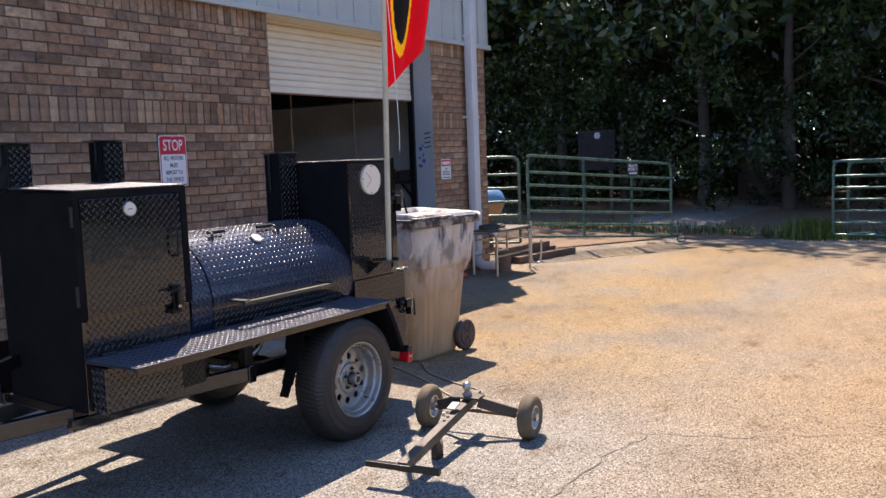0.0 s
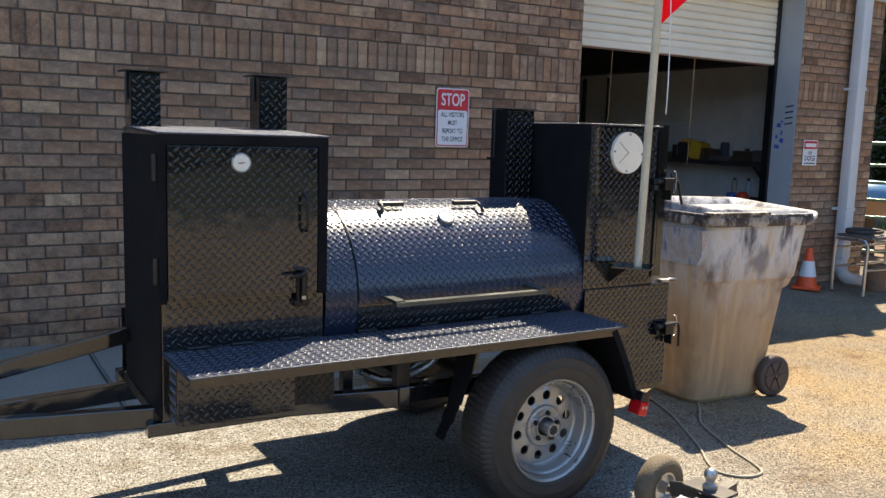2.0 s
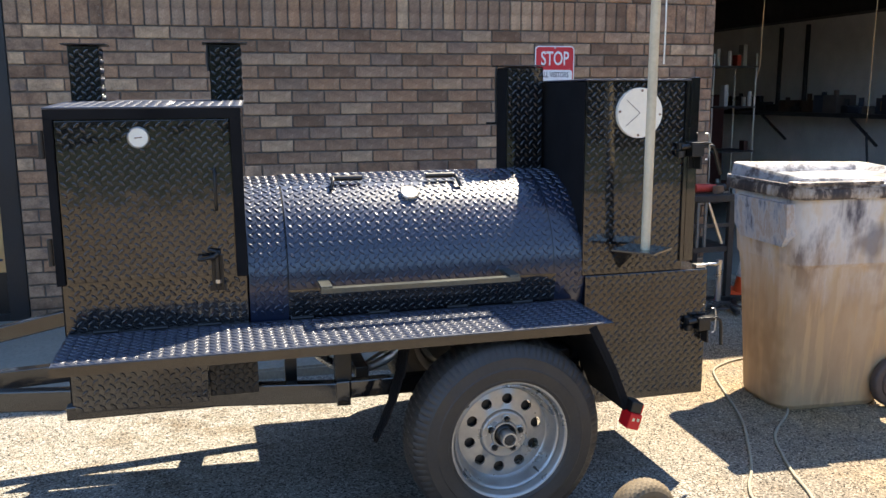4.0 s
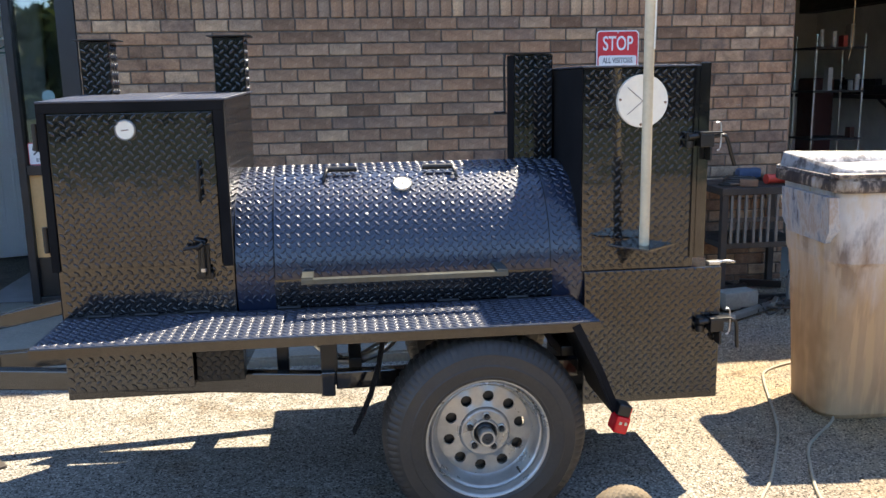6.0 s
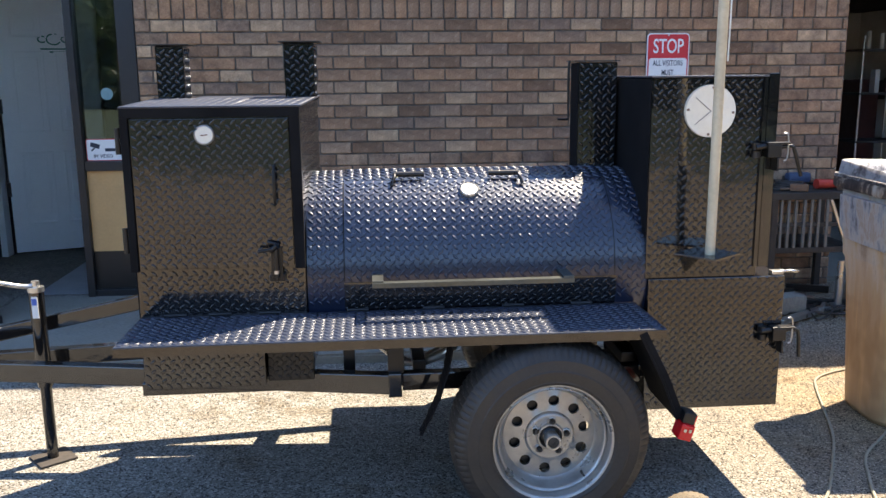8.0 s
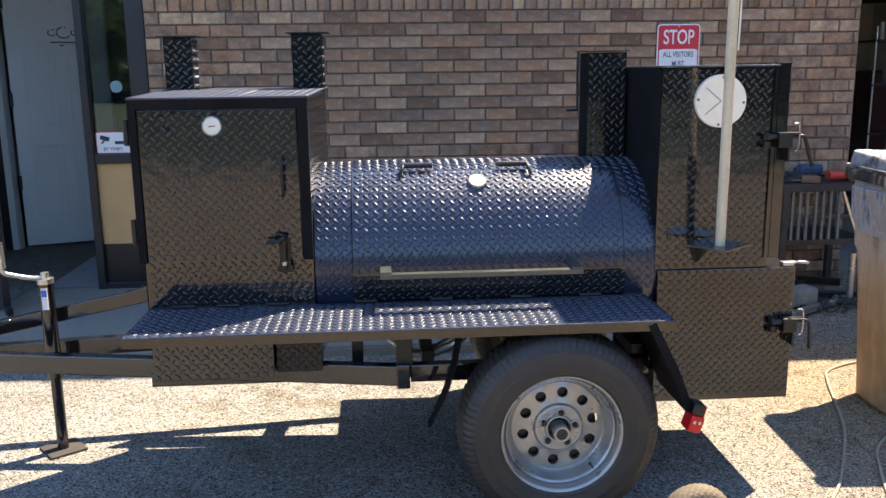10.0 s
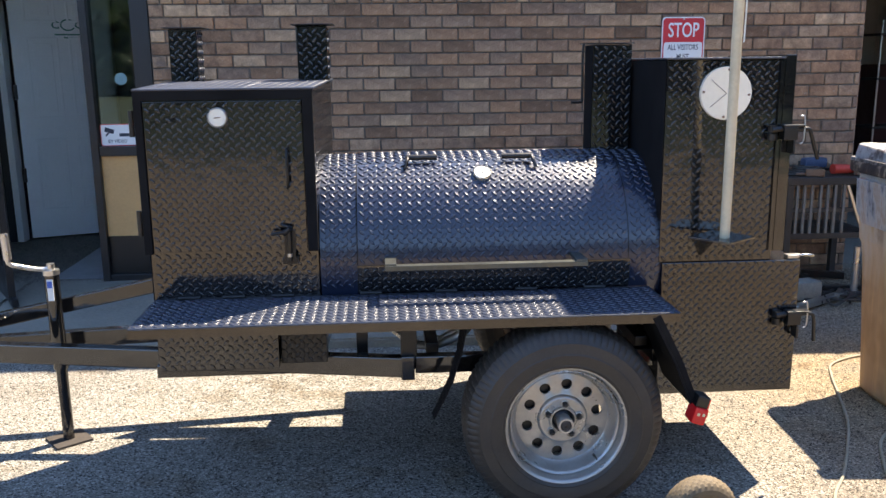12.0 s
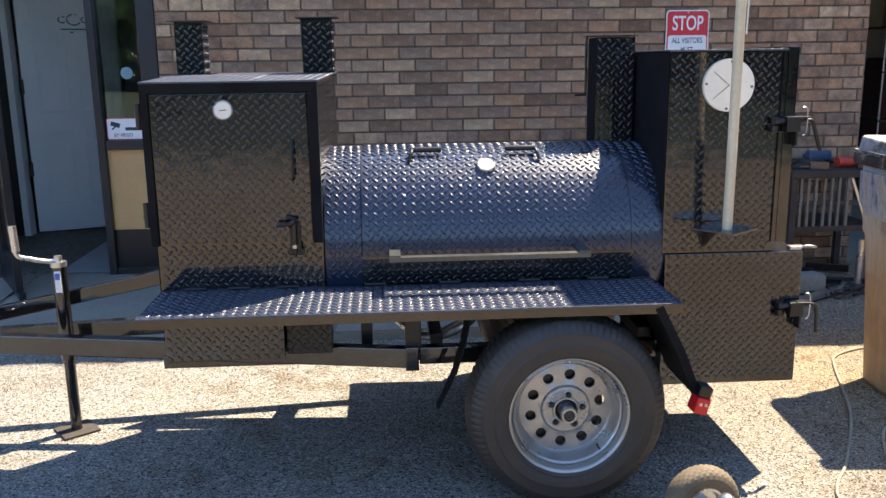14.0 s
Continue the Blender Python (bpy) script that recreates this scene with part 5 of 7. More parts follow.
    part("cart_base", B(9.52, 9.98, 7.07, 7.43, 0.22, 0.26, 0.008), dark, c)
    for x in (9.54, 9.96):
        for yy in (7.09, 7.41):
            part("cart_leg", B(x - 0.015, x + 0.015, yy - 0.015, yy + 0.015, 0.14, 0.93, 0.002), dark, c)
    for x, h, col, nm in ((9.62, 0.20, (0.25, 0.24, 0.2), "tan"), (9.86, 0.19, (0.5, 0.55, 0.6), "white")):
        s = thing("spray_can", "small %s spray can on the tool cart" % nm, "spray can", (x, 7.2, 0.971), group="spray cans on the cart")
        part("can", rod(bmesh.new(), (x, 7.2, 0.971), (x, 7.2, 0.971 + h), 0.033), plain("can_" + nm, col, 0.3), s)
        part("cap", rod(bmesh.new(), (x, 7.2, 0.971 + h), (x, 7.2, 1.0 + h), 0.02), dark, s)
    solid("orange_bowl", lathe(bmesh.new(), [(0.0005, 0.07), (0.04, 0.065), (0.07, 0.03), (0.08, 0.0)], (9.72, 7.16, 0.971), "z", 20)[0], plain("orange_red", (0.75, 0.06, 0.02), 0.5), "orange-red upturned bowl on the tool cart", "bowl")
    solid("blue_rag", box(bmesh.new(), -0.05, 0.05, -0.04, 0.04, 0, 0.06, 0.02, Matrix.Translation((9.55, 7.18, 0.971))), plain("blue_rag", (0.03, 0.10, 0.35), 0.9), "crumpled blue rag on the tool cart", "rag")
    solid("broom_handle", rod(bmesh.new(), (9.2, 7.6, 0.16), (9.42, 8.0, 1.2), 0.012), dark, "dark broom handle leaning in the shop", "broom")
    # steel rack with stock
    r = thing("steel_rack", "tall steel wire rack filled with tools and tins", "rack", (8.5, 9.2, 0.14))
    for x in (8.2, 8.74):
        for yy in (9.0, 9.4):
            part("post", rod(bmesh.new(), (x, yy, 0.14), (x, yy, 2.05), 0.011), M_STEEL, r)
    for z in (0.4, 0.95, 1.45, 1.9):
        part("rack_shelf", B(8.18, 8.76, 8.98, 9.42, z, z + 0.02, 0.003), dark, r)
    for k in range(14):
        z = random.choice((0.42, 0.97, 1.47, 1.92))
        col = random.choice([(0.45, 0.05, 0.03), (0.05, 0.05, 0.06), (0.3, 0.3, 0.28), (0.5, 0.5, 0.48), (0.08, 0.03, 0.02)])
        x, w, h = 8.22 + 0.036 * k, 0.05, random.uniform(0.08, 0.25)
        bm = rod(bmesh.new(), (x + 0.02, 9.05, z), (x + 0.02, 9.05, z + h), 0.025) if k % 2 else B(x, x + 0.05, 9.02, 9.12, z, z + h, 0.006)
        solid("tin", bm, plain("tin_%d" % k, col, 0.5), "small tin on the steel rack", "tin", group="tins on the steel rack")
    solid("red_machine", box(bmesh.new(), 8.9, 9.15, 10.2, 10.6, 0.19, 1.6, 0.03), plain("machine_red", (0.07, 0.015, 0.012), 0.5), "dark red shop machine", "machine")


build_interior()
settle(_before)


# ---- workbench and litter beside the roller door ----
def build_bench():
    random.seed(3)
    grey = plain("bench_grey_plastic", (0.032, 0.028, 0.025), 0.6, vary=0.4)
    x0, x1, y0, y1 = 5.72, 6.36, 5.72, 6.24
    zb = ground_z(6, 6) + 0.02
    b = thing("folding_workbench", "dusty grey folding workbench with a lower shelf", "workbench", (6.0, 6.0, zb))
    part("bench_top", B(x0, x1, y0, y1, 0.765, 0.815, 0.006), grey, b)
    part("lower_shelf", B(x0 + 0.02, x1 - 0.02, y0 + 0.02, y1 - 0.02, 0.40, 0.44, 0.004), grey, b)
    for x in (x0 + 0.03, x1 - 0.03):
        for y in (y0 + 0.03, y1 - 0.03):
            part("leg", B(x - 0.022, x + 0.022, y - 0.022, y + 0.022, zb - 0.02, 0.765, 0.004), grey, b)
    pale = plain("dusty_grey_slat", (0.16, 0.15, 0.13), 0.7, vary=0.3)
    for x in (5.79, 5.84, 5.89, 5.95, 6.00, 6.05, 6.11):
        part("slat", B(x, x + 0.018, y0 + 0.01, y0 + 0.03, 0.44, 0.765, 0.003), pale, b)
    part("brace", bar(bmesh.new(), (6.14, y0 + 0.02, 0.76), (6.26, y0 + 0.02, 0.46), 0.02, 0.02), M_STEEL, b)
    part("rail", B(x0 + 0.02, x1 - 0.02, y0 + 0.012, y0 + 0.028, 0.58, 0.61, 0.003), grey, b)
    g = thing("angle_grinder", "red angle grinder lying on the workbench", "grinder", (6.16, 5.85, 0.817))
    part("body", rod(bmesh.new(), (6.08, 5.84, 0.855), (6.26, 5.86, 0.85), 0.034, 0.028), plain("tool_red", (0.55, 0.05, 0.03), 0.45), g)
    part("head", rod(bmesh.new(), (6.26, 5.86, 0.85), (6.34, 5.87, 0.845), 0.03, 0.036), M_BLACK_FLAT, g)
    part("disc", rod(bmesh.new(), (6.31, 5.87, 0.817), (6.31, 5.87, 0.825), 0.06), M_STEEL, g)
    c = thing("coiled_cable", "dark coiled cable heaped on the workbench", "cable", (5.88, 5.88, 0.816))
    bm = bmesh.new()
    for q in range(4):
        tube(bm, [(5.86 + 0.09 * math.cos(a) + 0.02 * q, 5.88 + 0.07 * math.sin(a), 0.825 + 0.012 * q) for a in [0.6 * i for i in range(12)]], 0.008, 6, 2)
    part("coil", bm, M_RUBBER, c)
    d = thing("power_drill", "dark blue power tool on the workbench", "drill", (6.0, 6.0, 0.816))
    part("body", bar(bmesh.new(), (5.95, 6.0, 0.88), (6.12, 6.02, 0.88), 0.07, 0.07, 0.02), plain("tool_blue", (0.04, 0.07, 0.13), 0.5), d)
    part("grip", bar(bmesh.new(), (5.97, 6.0, 0.86), (5.95, 5.99, 0.818), 0.05, 0.05, 0.01), M_BLACK_FLAT, d)
    for q in range(9):
        x, y, a, L = random.uniform(5.76, 6.32), random.uniform(5.76, 6.2), random.uniform(0, 180), random.uniform(0.03, 0.09)
        m = Matrix.Translation((x, y, 0.816)) @ pose(0, 0, 0, 0, 0, a)
        bm = box(bmesh.new(), -L, L, -0.02, 0.02, 0, random.uniform(0.02, 0.06), 0.008, m)
        rod(bm, m @ Vector((L, 0, 0.015)), m @ Vector((L + 0.06, 0.01, 0.012)), 0.008)
        solid("hand_tool", bm, random.choice([M_BLACK_FLAT, M_RUBBER, M_STEEL, M_RUST]), "small dirty hand tool on the workbench", "tool", group="tools on the workbench")
    # litter
    def z(x, y):
        return ground_z(x, y) + 0.014
    solid("steel_offcut", box(bmesh.new(), -0.35, 0.35, -0.03, 0.03, 0, 0.03, 0.003, Matrix.Translation((5.95, 5.55, z(5.95, 5.55))) @ pose(0, 0, 0, 0, 0, 32)), M_STEEL, "grey flat steel offcut on the ground", "steel bar")
    solid("steel_offcut", box(bmesh.new(), -0.3, 0.3, -0.02, 0.02, 0, 0.04, 0.003, Matrix.Translation((6.2, 5.75, z(6.2, 5.75))) @ pose(0, 0, 0, 0, 0, -8)), M_BLACK_FLAT, "dark steel offcut on the ground", "steel bar")
    solid("block", box(bmesh.new(), -0.13, 0.13, -0.07, 0.07, 0, 0.12, 0.02, Matrix.Translation((5.80, 5.62, z(5.8, 5.62))) @ pose(0, 0, 0, 0, 0, 12)), M_CONCRETE, "pale grey concrete block on the ground", "block")
    solid("pipe_post", rod(bmesh.new(), (6.20, 5.66, z(6.2, 5.66)), (6.20, 5.66, 0.36), 0.022), M_STEEL, "short upright steel pipe", "pipe")
    for q in range(3):
        pts = [(6.2 + 0.3 * random.uniform(-1, 1), 5.6 + 0.2 * random.uniform(-1, 1), z(6.2, 5.6) + 0.012 + 0.02 * (i % 2)) for i in range(8)]
        solid("loose_cable", tube(bmesh.new(), pts, 0.007, 6, 5), M_RUBBER, "dark cable snaking over the ground", "cable", group="cables by the workbench")
    for q in range(16):
        x, y = random.uniform(5.6, 6.7), random.uniform(5.45, 6.15)
        m = Matrix.Translation((x, y, z(x, y))) @ pose(0, 0, 0, 0, 0, random.uniform(0, 180))
        L = random.uniform(0.04, 0.16)
        solid("scrap", box(bmesh.new(), -L, L, -0.015, 0.015, 0, random.uniform(0.01, 0.05), 0.003, m), random.choice([M_BLACK_FLAT, M_RUST, M_STEEL, grey]), "small scrap of dirty steel on the ground", "scrap", group="scrap by the workbench")


build_bench()


# ---- cones ----
def build_cones():
    c = thing("traffic_cone", "orange traffic cone with a white collar", "traffic cone", group="traffic cones")
    h, r0, r1 = 0.376, 0.096, 0.027

    def rr(z):
        return r0 + (r1 - r0) * z / h
    bm, _r = lathe(bmesh.new(), [(rr(0.02), 0.02), (rr(0.115), 0.115)], (0, 0, 0), "z", 32)
    part("cone_body", bm, M_ORANGE, c)
    bm, _r = lathe(bmesh.new(), [(rr(0.26), 0.26), (rr(h), h), (r1 * 0.7, h + 0.004), (r1 * 0.6, h - 0.05)], (0, 0, 0), "z", 32)
    part("cone_tip", bm, M_ORANGE, c)
    bm, _r = lathe(bmesh.new(), [(rr(0.115), 0.115), (rr(0.115) + 0.002, 0.117), (rr(0.26) + 0.002, 0.258), (rr(0.26), 0.26)], (0, 0, 0), "z", 32)
    part("collar", bm, M_WHITE, c, "white reflective collar")
    part("base", B(-0.122, 0.122, -0.122, 0.122, 0.0, 0.02, 0.007), M_ORANGE, c)
    c.matrix_basis = pose(2.81, 5.98, slab_z(5.98), 0, 0, 10)
    copy_thing(c, pose(9.50, 6.06, ground_z(9.50, 6.06) + 0.013, 0, 0, 30) @ Matrix.Scale(1.13, 4))
    copy_thing(c, pose(6.62, 5.90, ground_z(6.62, 5.9) + 0.008, 0, 0, 55) @ Matrix.Scale(1.2, 4))


build_cones()


# ---- wheeled bin ----
def build_bin():
    k = Mat("stained_bin_plastic", 0.7, spec=0.35)
    xyz = k.nt.nodes.new("ShaderNodeSeparateXYZ")
    k.link(k.co, xyz.inputs[0])
    up = k.nt.nodes.new("ShaderNodeMapRange")
    up.inputs[1].default_value, up.inputs[2].default_value = 0.48, 0.92
    wob = k.nt.nodes.new("ShaderNodeMath")
    wob.operation = "MULTIPLY_ADD"
    k.link(k.noise(5.0, 4, 0.6, (2.5, 2.5, 0.35)), wob.inputs[0])
    wob.inputs[1].default_value = 0.55
    k.link(xyz.outputs[2], wob.inputs[2])
    sub = k.nt.nodes.new("ShaderNodeMath")
    sub.operation = "SUBTRACT"
    k.link(wob.outputs[0], sub.inputs[0])
    sub.inputs[1].default_value = 0.27
    k.link(sub.outputs[0], up.inputs[0])
    tan = k.ramp(k.noise(2.2, 6, 0.6, (1.6, 1.6, 0.5)), [(0.3, (0.37, 0.22, 0.115)), (0.55, (0.48, 0.31, 0.17)), (0.75, (0.54, 0.39, 0.25))])
    pale = k.ramp(k.noise(3.5, 5, 0.6, (2, 2, 0.8)), [(0.36, (0.11, 0.10, 0.11)), (0.43, (0.36, 0.33, 0.31)), (0.52, (0.62, 0.58, 0.53)), (0.66, (0.58, 0.44, 0.28))])
    drip = k.ramp(k.noise(2.6, 4, 0.6, (6, 6, 0.30)), [(0.53, (0, 0, 0)), (0.60, (0.8, 0.8, 0.8))])
    smear = k.ramp(k.noise(3.2, 3, 0.6, (1, 1, 0.7)), [(0.57, (0, 0, 0)), (0.66, (0.75, 0.75, 0.75))])
    col = k.mix(up.outputs[0], tan, pale)
    col = k.mix(drip, col, k.mix(up.outputs[0], (0.54, 0.34, 0.17), (0.58, 0.54, 0.49)))
    k.colour(k.mix(smear, col, k.mix(up.outputs[0], (0.34, 0.20, 0.10), (0.14, 0.13, 0.14))))
    k.bump(k.noise(60, 4), 0.15, 0.004)
    body_mat = k.m
    m = Matrix.Translation((5.340, 3.740, ground_z(5.8, 4.0))) @ Matrix.Rotation(radians(-3.5), 4, "Z") @ Matrix.Diagonal((0.955, 1, 1.043, 1))
    b = thing("wheeled_bin", "dirty tan wheeled rubbish bin splashed with grey paint", "wheeled bin", m.translation)

    def ring(bm, z, u0, u1, v0, v1, r, n=5):
        pts = []
        for cu, cv, a in ((u1 - r, v1 - r, 0), (u0 + r, v1 - r, 90), (u0 + r, v0 + r, 180), (u1 - r, v0 + r, 270)):
            for q in range(n + 1):
                t = radians(a + 90 * q / n)
                pts.append(bm.verts.new(m @ Vector((cu + r * math.cos(t), cv + r * math.sin(t), z))))
        return pts

    def loft(bm, rings, cap0=True, cap1=True):
        for a, c in zip(rings, rings[1:]):
            n = len(a)
            for q in range(n):
                bm.faces.new((a[q], a[(q + 1) % n], c[(q + 1) % n], c[q]))
        if cap0:
            bm.faces.new(rings[0][::-1])
        if cap1:
            bm.faces.new(rings[-1])
        return bm

    bm = bmesh.new()
    loft(bm, [ring(bm, *a) for a in ((0.0, 0.05, 0.645, 0.115, 0.48, 0.10), (0.025, 0.035, 0.665, 0.10, 0.50, 0.10), (0.30, 0.030, 0.70, 0.075, 0.53, 0.10), (0.60, 0.025, 0.74, 0.050, 0.57, 0.10),
                                     (0.645, 0.022, 0.745, 0.048, 0.575, 0.10), (0.66, 0.020, 0.79, 0.045, 0.58, 0.10), (0.70, 0.018, 0.815, 0.042, 0.585, 0.10), (0.72, 0.012, 0.82, 0.025, 0.60, 0.10), (1.0, 0.0, 0.855, 0.0, 0.625, 0.10),
                                     (1.03, 0.0, 0.86, 0.0, 0.63, 0.10))], True, False)
    body = part("body", bm, body_mat, b)
    # raised plate on the front
    bm = bmesh.new()
    pts = [(0.008, 0.10, 0.80), (0.008, 0.46, 0.80), (-0.002, 0.51, 0.86), (-0.010, 0.51, 1.0), (-0.010, 0.05, 1.0), (-0.002, 0.05, 0.86)]
    f = [bm.verts.new(m @ Vector((u - 0.022, v, z))) for u, v, z in pts]
    g = [bm.verts.new(m @ Vector((u + 0.03, v, z))) for u, v, z in pts]
    bm.faces.new(f)
    for q in range(6):
        bm.faces.new((f[q], g[q], g[(q + 1) % 6], f[(q + 1) % 6]))
    kk = Mat("scratched_blue_grey", 0.6)
    kk.colour(kk.ramp(kk.noise(8.0, 6, 0.7, (1.5, 1.5, 0.6)), [(0.34, (0.09, 0.085, 0.10)), (0.42, (0.30, 0.33, 0.38)), (0.5, (0.48, 0.47, 0.46)), (0.58, (0.40, 0.32, 0.26)), (0.68, (0.46, 0.47, 0.50))]))
    part("front_plate", bm, kk.m, body, "scratched blue-grey grab plate")
    bm = bmesh.new()
    loft(bm, [ring(bm, *a) for a in ((1.025, -0.020, 0.875, -0.020, 0.65, 0.07), (1.035, -0.026, 0.882, -0.026, 0.656, 0.07), (1.065, -0.026, 0.882, -0.026, 0.656, 0.07), (1.075, -0.02, 0.87, -0.02, 0.65, 0.06))])
    rm = Mat("rim_dark_stain", 0.6)
    rm.colour(rm.ramp(rm.noise(9.0, 6, 0.7, (1, 1, 0.6)), [(0.40, (0.035, 0.028, 0.03)), (0.50, (0.085, 0.065, 0.055)), (0.56, (0.34, 0.27, 0.21)), (0.66, (0.50, 0.46, 0.41))]))
    purple = rm.m
    part("rim", bm, purple, body, "dark stained rim")
    # lid with a raised sloping crown
    bm = bmesh.new()
    loft(bm, [ring(bm, *a) for a in ((1.076, -0.026, 0.872, -0.026, 0.656, 0.07), (1.090, -0.024, 0.870, -0.024, 0.654, 0.07), (1.094, 0.0, 0.84, 0.0, 0.63, 0.05))])
    kk = Mat("lid_paint_splashed", 0.5, spec=0.6)
    kk.colour(kk.ramp(kk.noise(14.0, 7, 0.75), [(0.42, (0.025, 0.02, 0.023)), (0.49, (0.08, 0.07, 0.07)), (0.56, (0.26, 0.245, 0.235)), (0.66, (0.42, 0.41, 0.40))]))
    lid = part("lid", bm, kk.m, b, "dark dirty hinged lid with pale paint flecks")
    bm = box(bmesh.new(), -0.045, 0.42, -0.045, 0.04, 1.091, 1.106, 0.005, m)
    part("lid_grip", bm, purple, lid, "dark lid grip")
    bm = bmesh.new()
    loft(bm, [ring(bm, *a) for a in ((1.0925, -0.008, 0.85, -0.008, 0.64, 0.06), (1.120, 0.004, 0.842, 0.004, 0.632, 0.055), (1.124, 0.012, 0.834, 0.012, 0.624, 0.05), (1.118, 0.028, 0.818, 0.028, 0.608, 0.045), (1.096, 0.055, 0.79, 0.055, 0.58, 0.04))])
    # the far edge of the dished lid stands higher
    for v in bm.verts:
        if v.co.z > m.translation.z + 1.155:
            v.co.z += 0.05 * (v.co.y - m.translation.y) - 0.02 * (v.co.x - m.translation.x)
    kk = Mat("paint_splashed_lid", 0.34, spec=0.8)
    kk.colour(kk.ramp(kk.noise(11.0, 7, 0.75), [(0.36, (0.04, 0.034, 0.034)), (0.43, (0.15, 0.14, 0.135)), (0.50, (0.36, 0.345, 0.33)), (0.7, (0.52, 0.51, 0.50))]))
    part("crown", bm, kk.m, lid, "grey paint-splashed lid top")
    bm = tube(bmesh.new(), [m @ Vector(p) for p in ((0.86, 0.02, 1.05), (0.905, 0.03, 1.075), (0.925, 0.10, 1.085), (0.925, 0.52, 1.085), (0.905, 0.60, 1.075), (0.86, 0.61, 1.05))], 0.016, 10, 3)
    part("handle_bar", bm, M_CREAM, b, "worn pale handle bar")
    brown = plain("wheel_brown_plastic", (0.085, 0.06, 0.05), 0.7, vary=0.3)
    for v in (0.055, 0.575):
        bm, _r = lathe(bmesh.new(), [(0.02, -0.03), (0.085, -0.03), (0.09, -0.022), (0.118, -0.026), (0.128, -0.018), (0.130, 0.0), (0.128, 0.018), (0.118, 0.026), (0.09, 0.022), (0.02, 0.022)], m @ Vector((0.668, v, 0.1255)), "y", 36, Matrix.Rotation(radians(-3.5), 3, "Z"))
        w = part("wheel", bm, brown, b)
        bm = bmesh.new()
        for q in range(6):
            t = radians(60 * q)
            bar(bm, m @ Vector((0.668 + 0.02 * math.cos(t), v - 0.032, 0.131 + 0.02 * math.sin(t))), m @ Vector((0.668 + 0.088 * math.cos(t), v - 0.030, 0.131 + 0.088 * math.sin(t))), 0.010, 0.014, 0.002)
        part("spokes", bm, brown, w)
    part("axle", rod(bmesh.new(), m @ Vector((0.668, 0.02, 0.131)), m @ Vector((0.668, 0.61, 0.131)), 0.012), M_RUST, b)


build_bin()


# ---- extension cord ----
def build_cord():
    P = [(5.80, 4.66), (5.60, 4.60), (5.44, 4.50), (5.36, 4.36), (5.25, 4.08), (5.12, 3.76), (4.95, 3.46), (4.83, 3.27), (4.73, 3.14), (4.68, 3.02), (4.75, 2.93), (4.86, 2.93), (4.92, 3.02), (4.98, 3.20), (5.06, 3.38), (5.17, 3.58), (5.40, 3.80), (5.48, 3.93)]
    bm = tube(bmesh.new(), [(x, y, ground_z(x, y) + 0.007) for x, y in P], 0.0064, 7, 5)
    solid("extension_cord", bm, plain("cord_olive", (0.30, 0.27, 0.20), 0.6), "dusty tan looped extension cord lying on the paving", "cord")


build_cord()


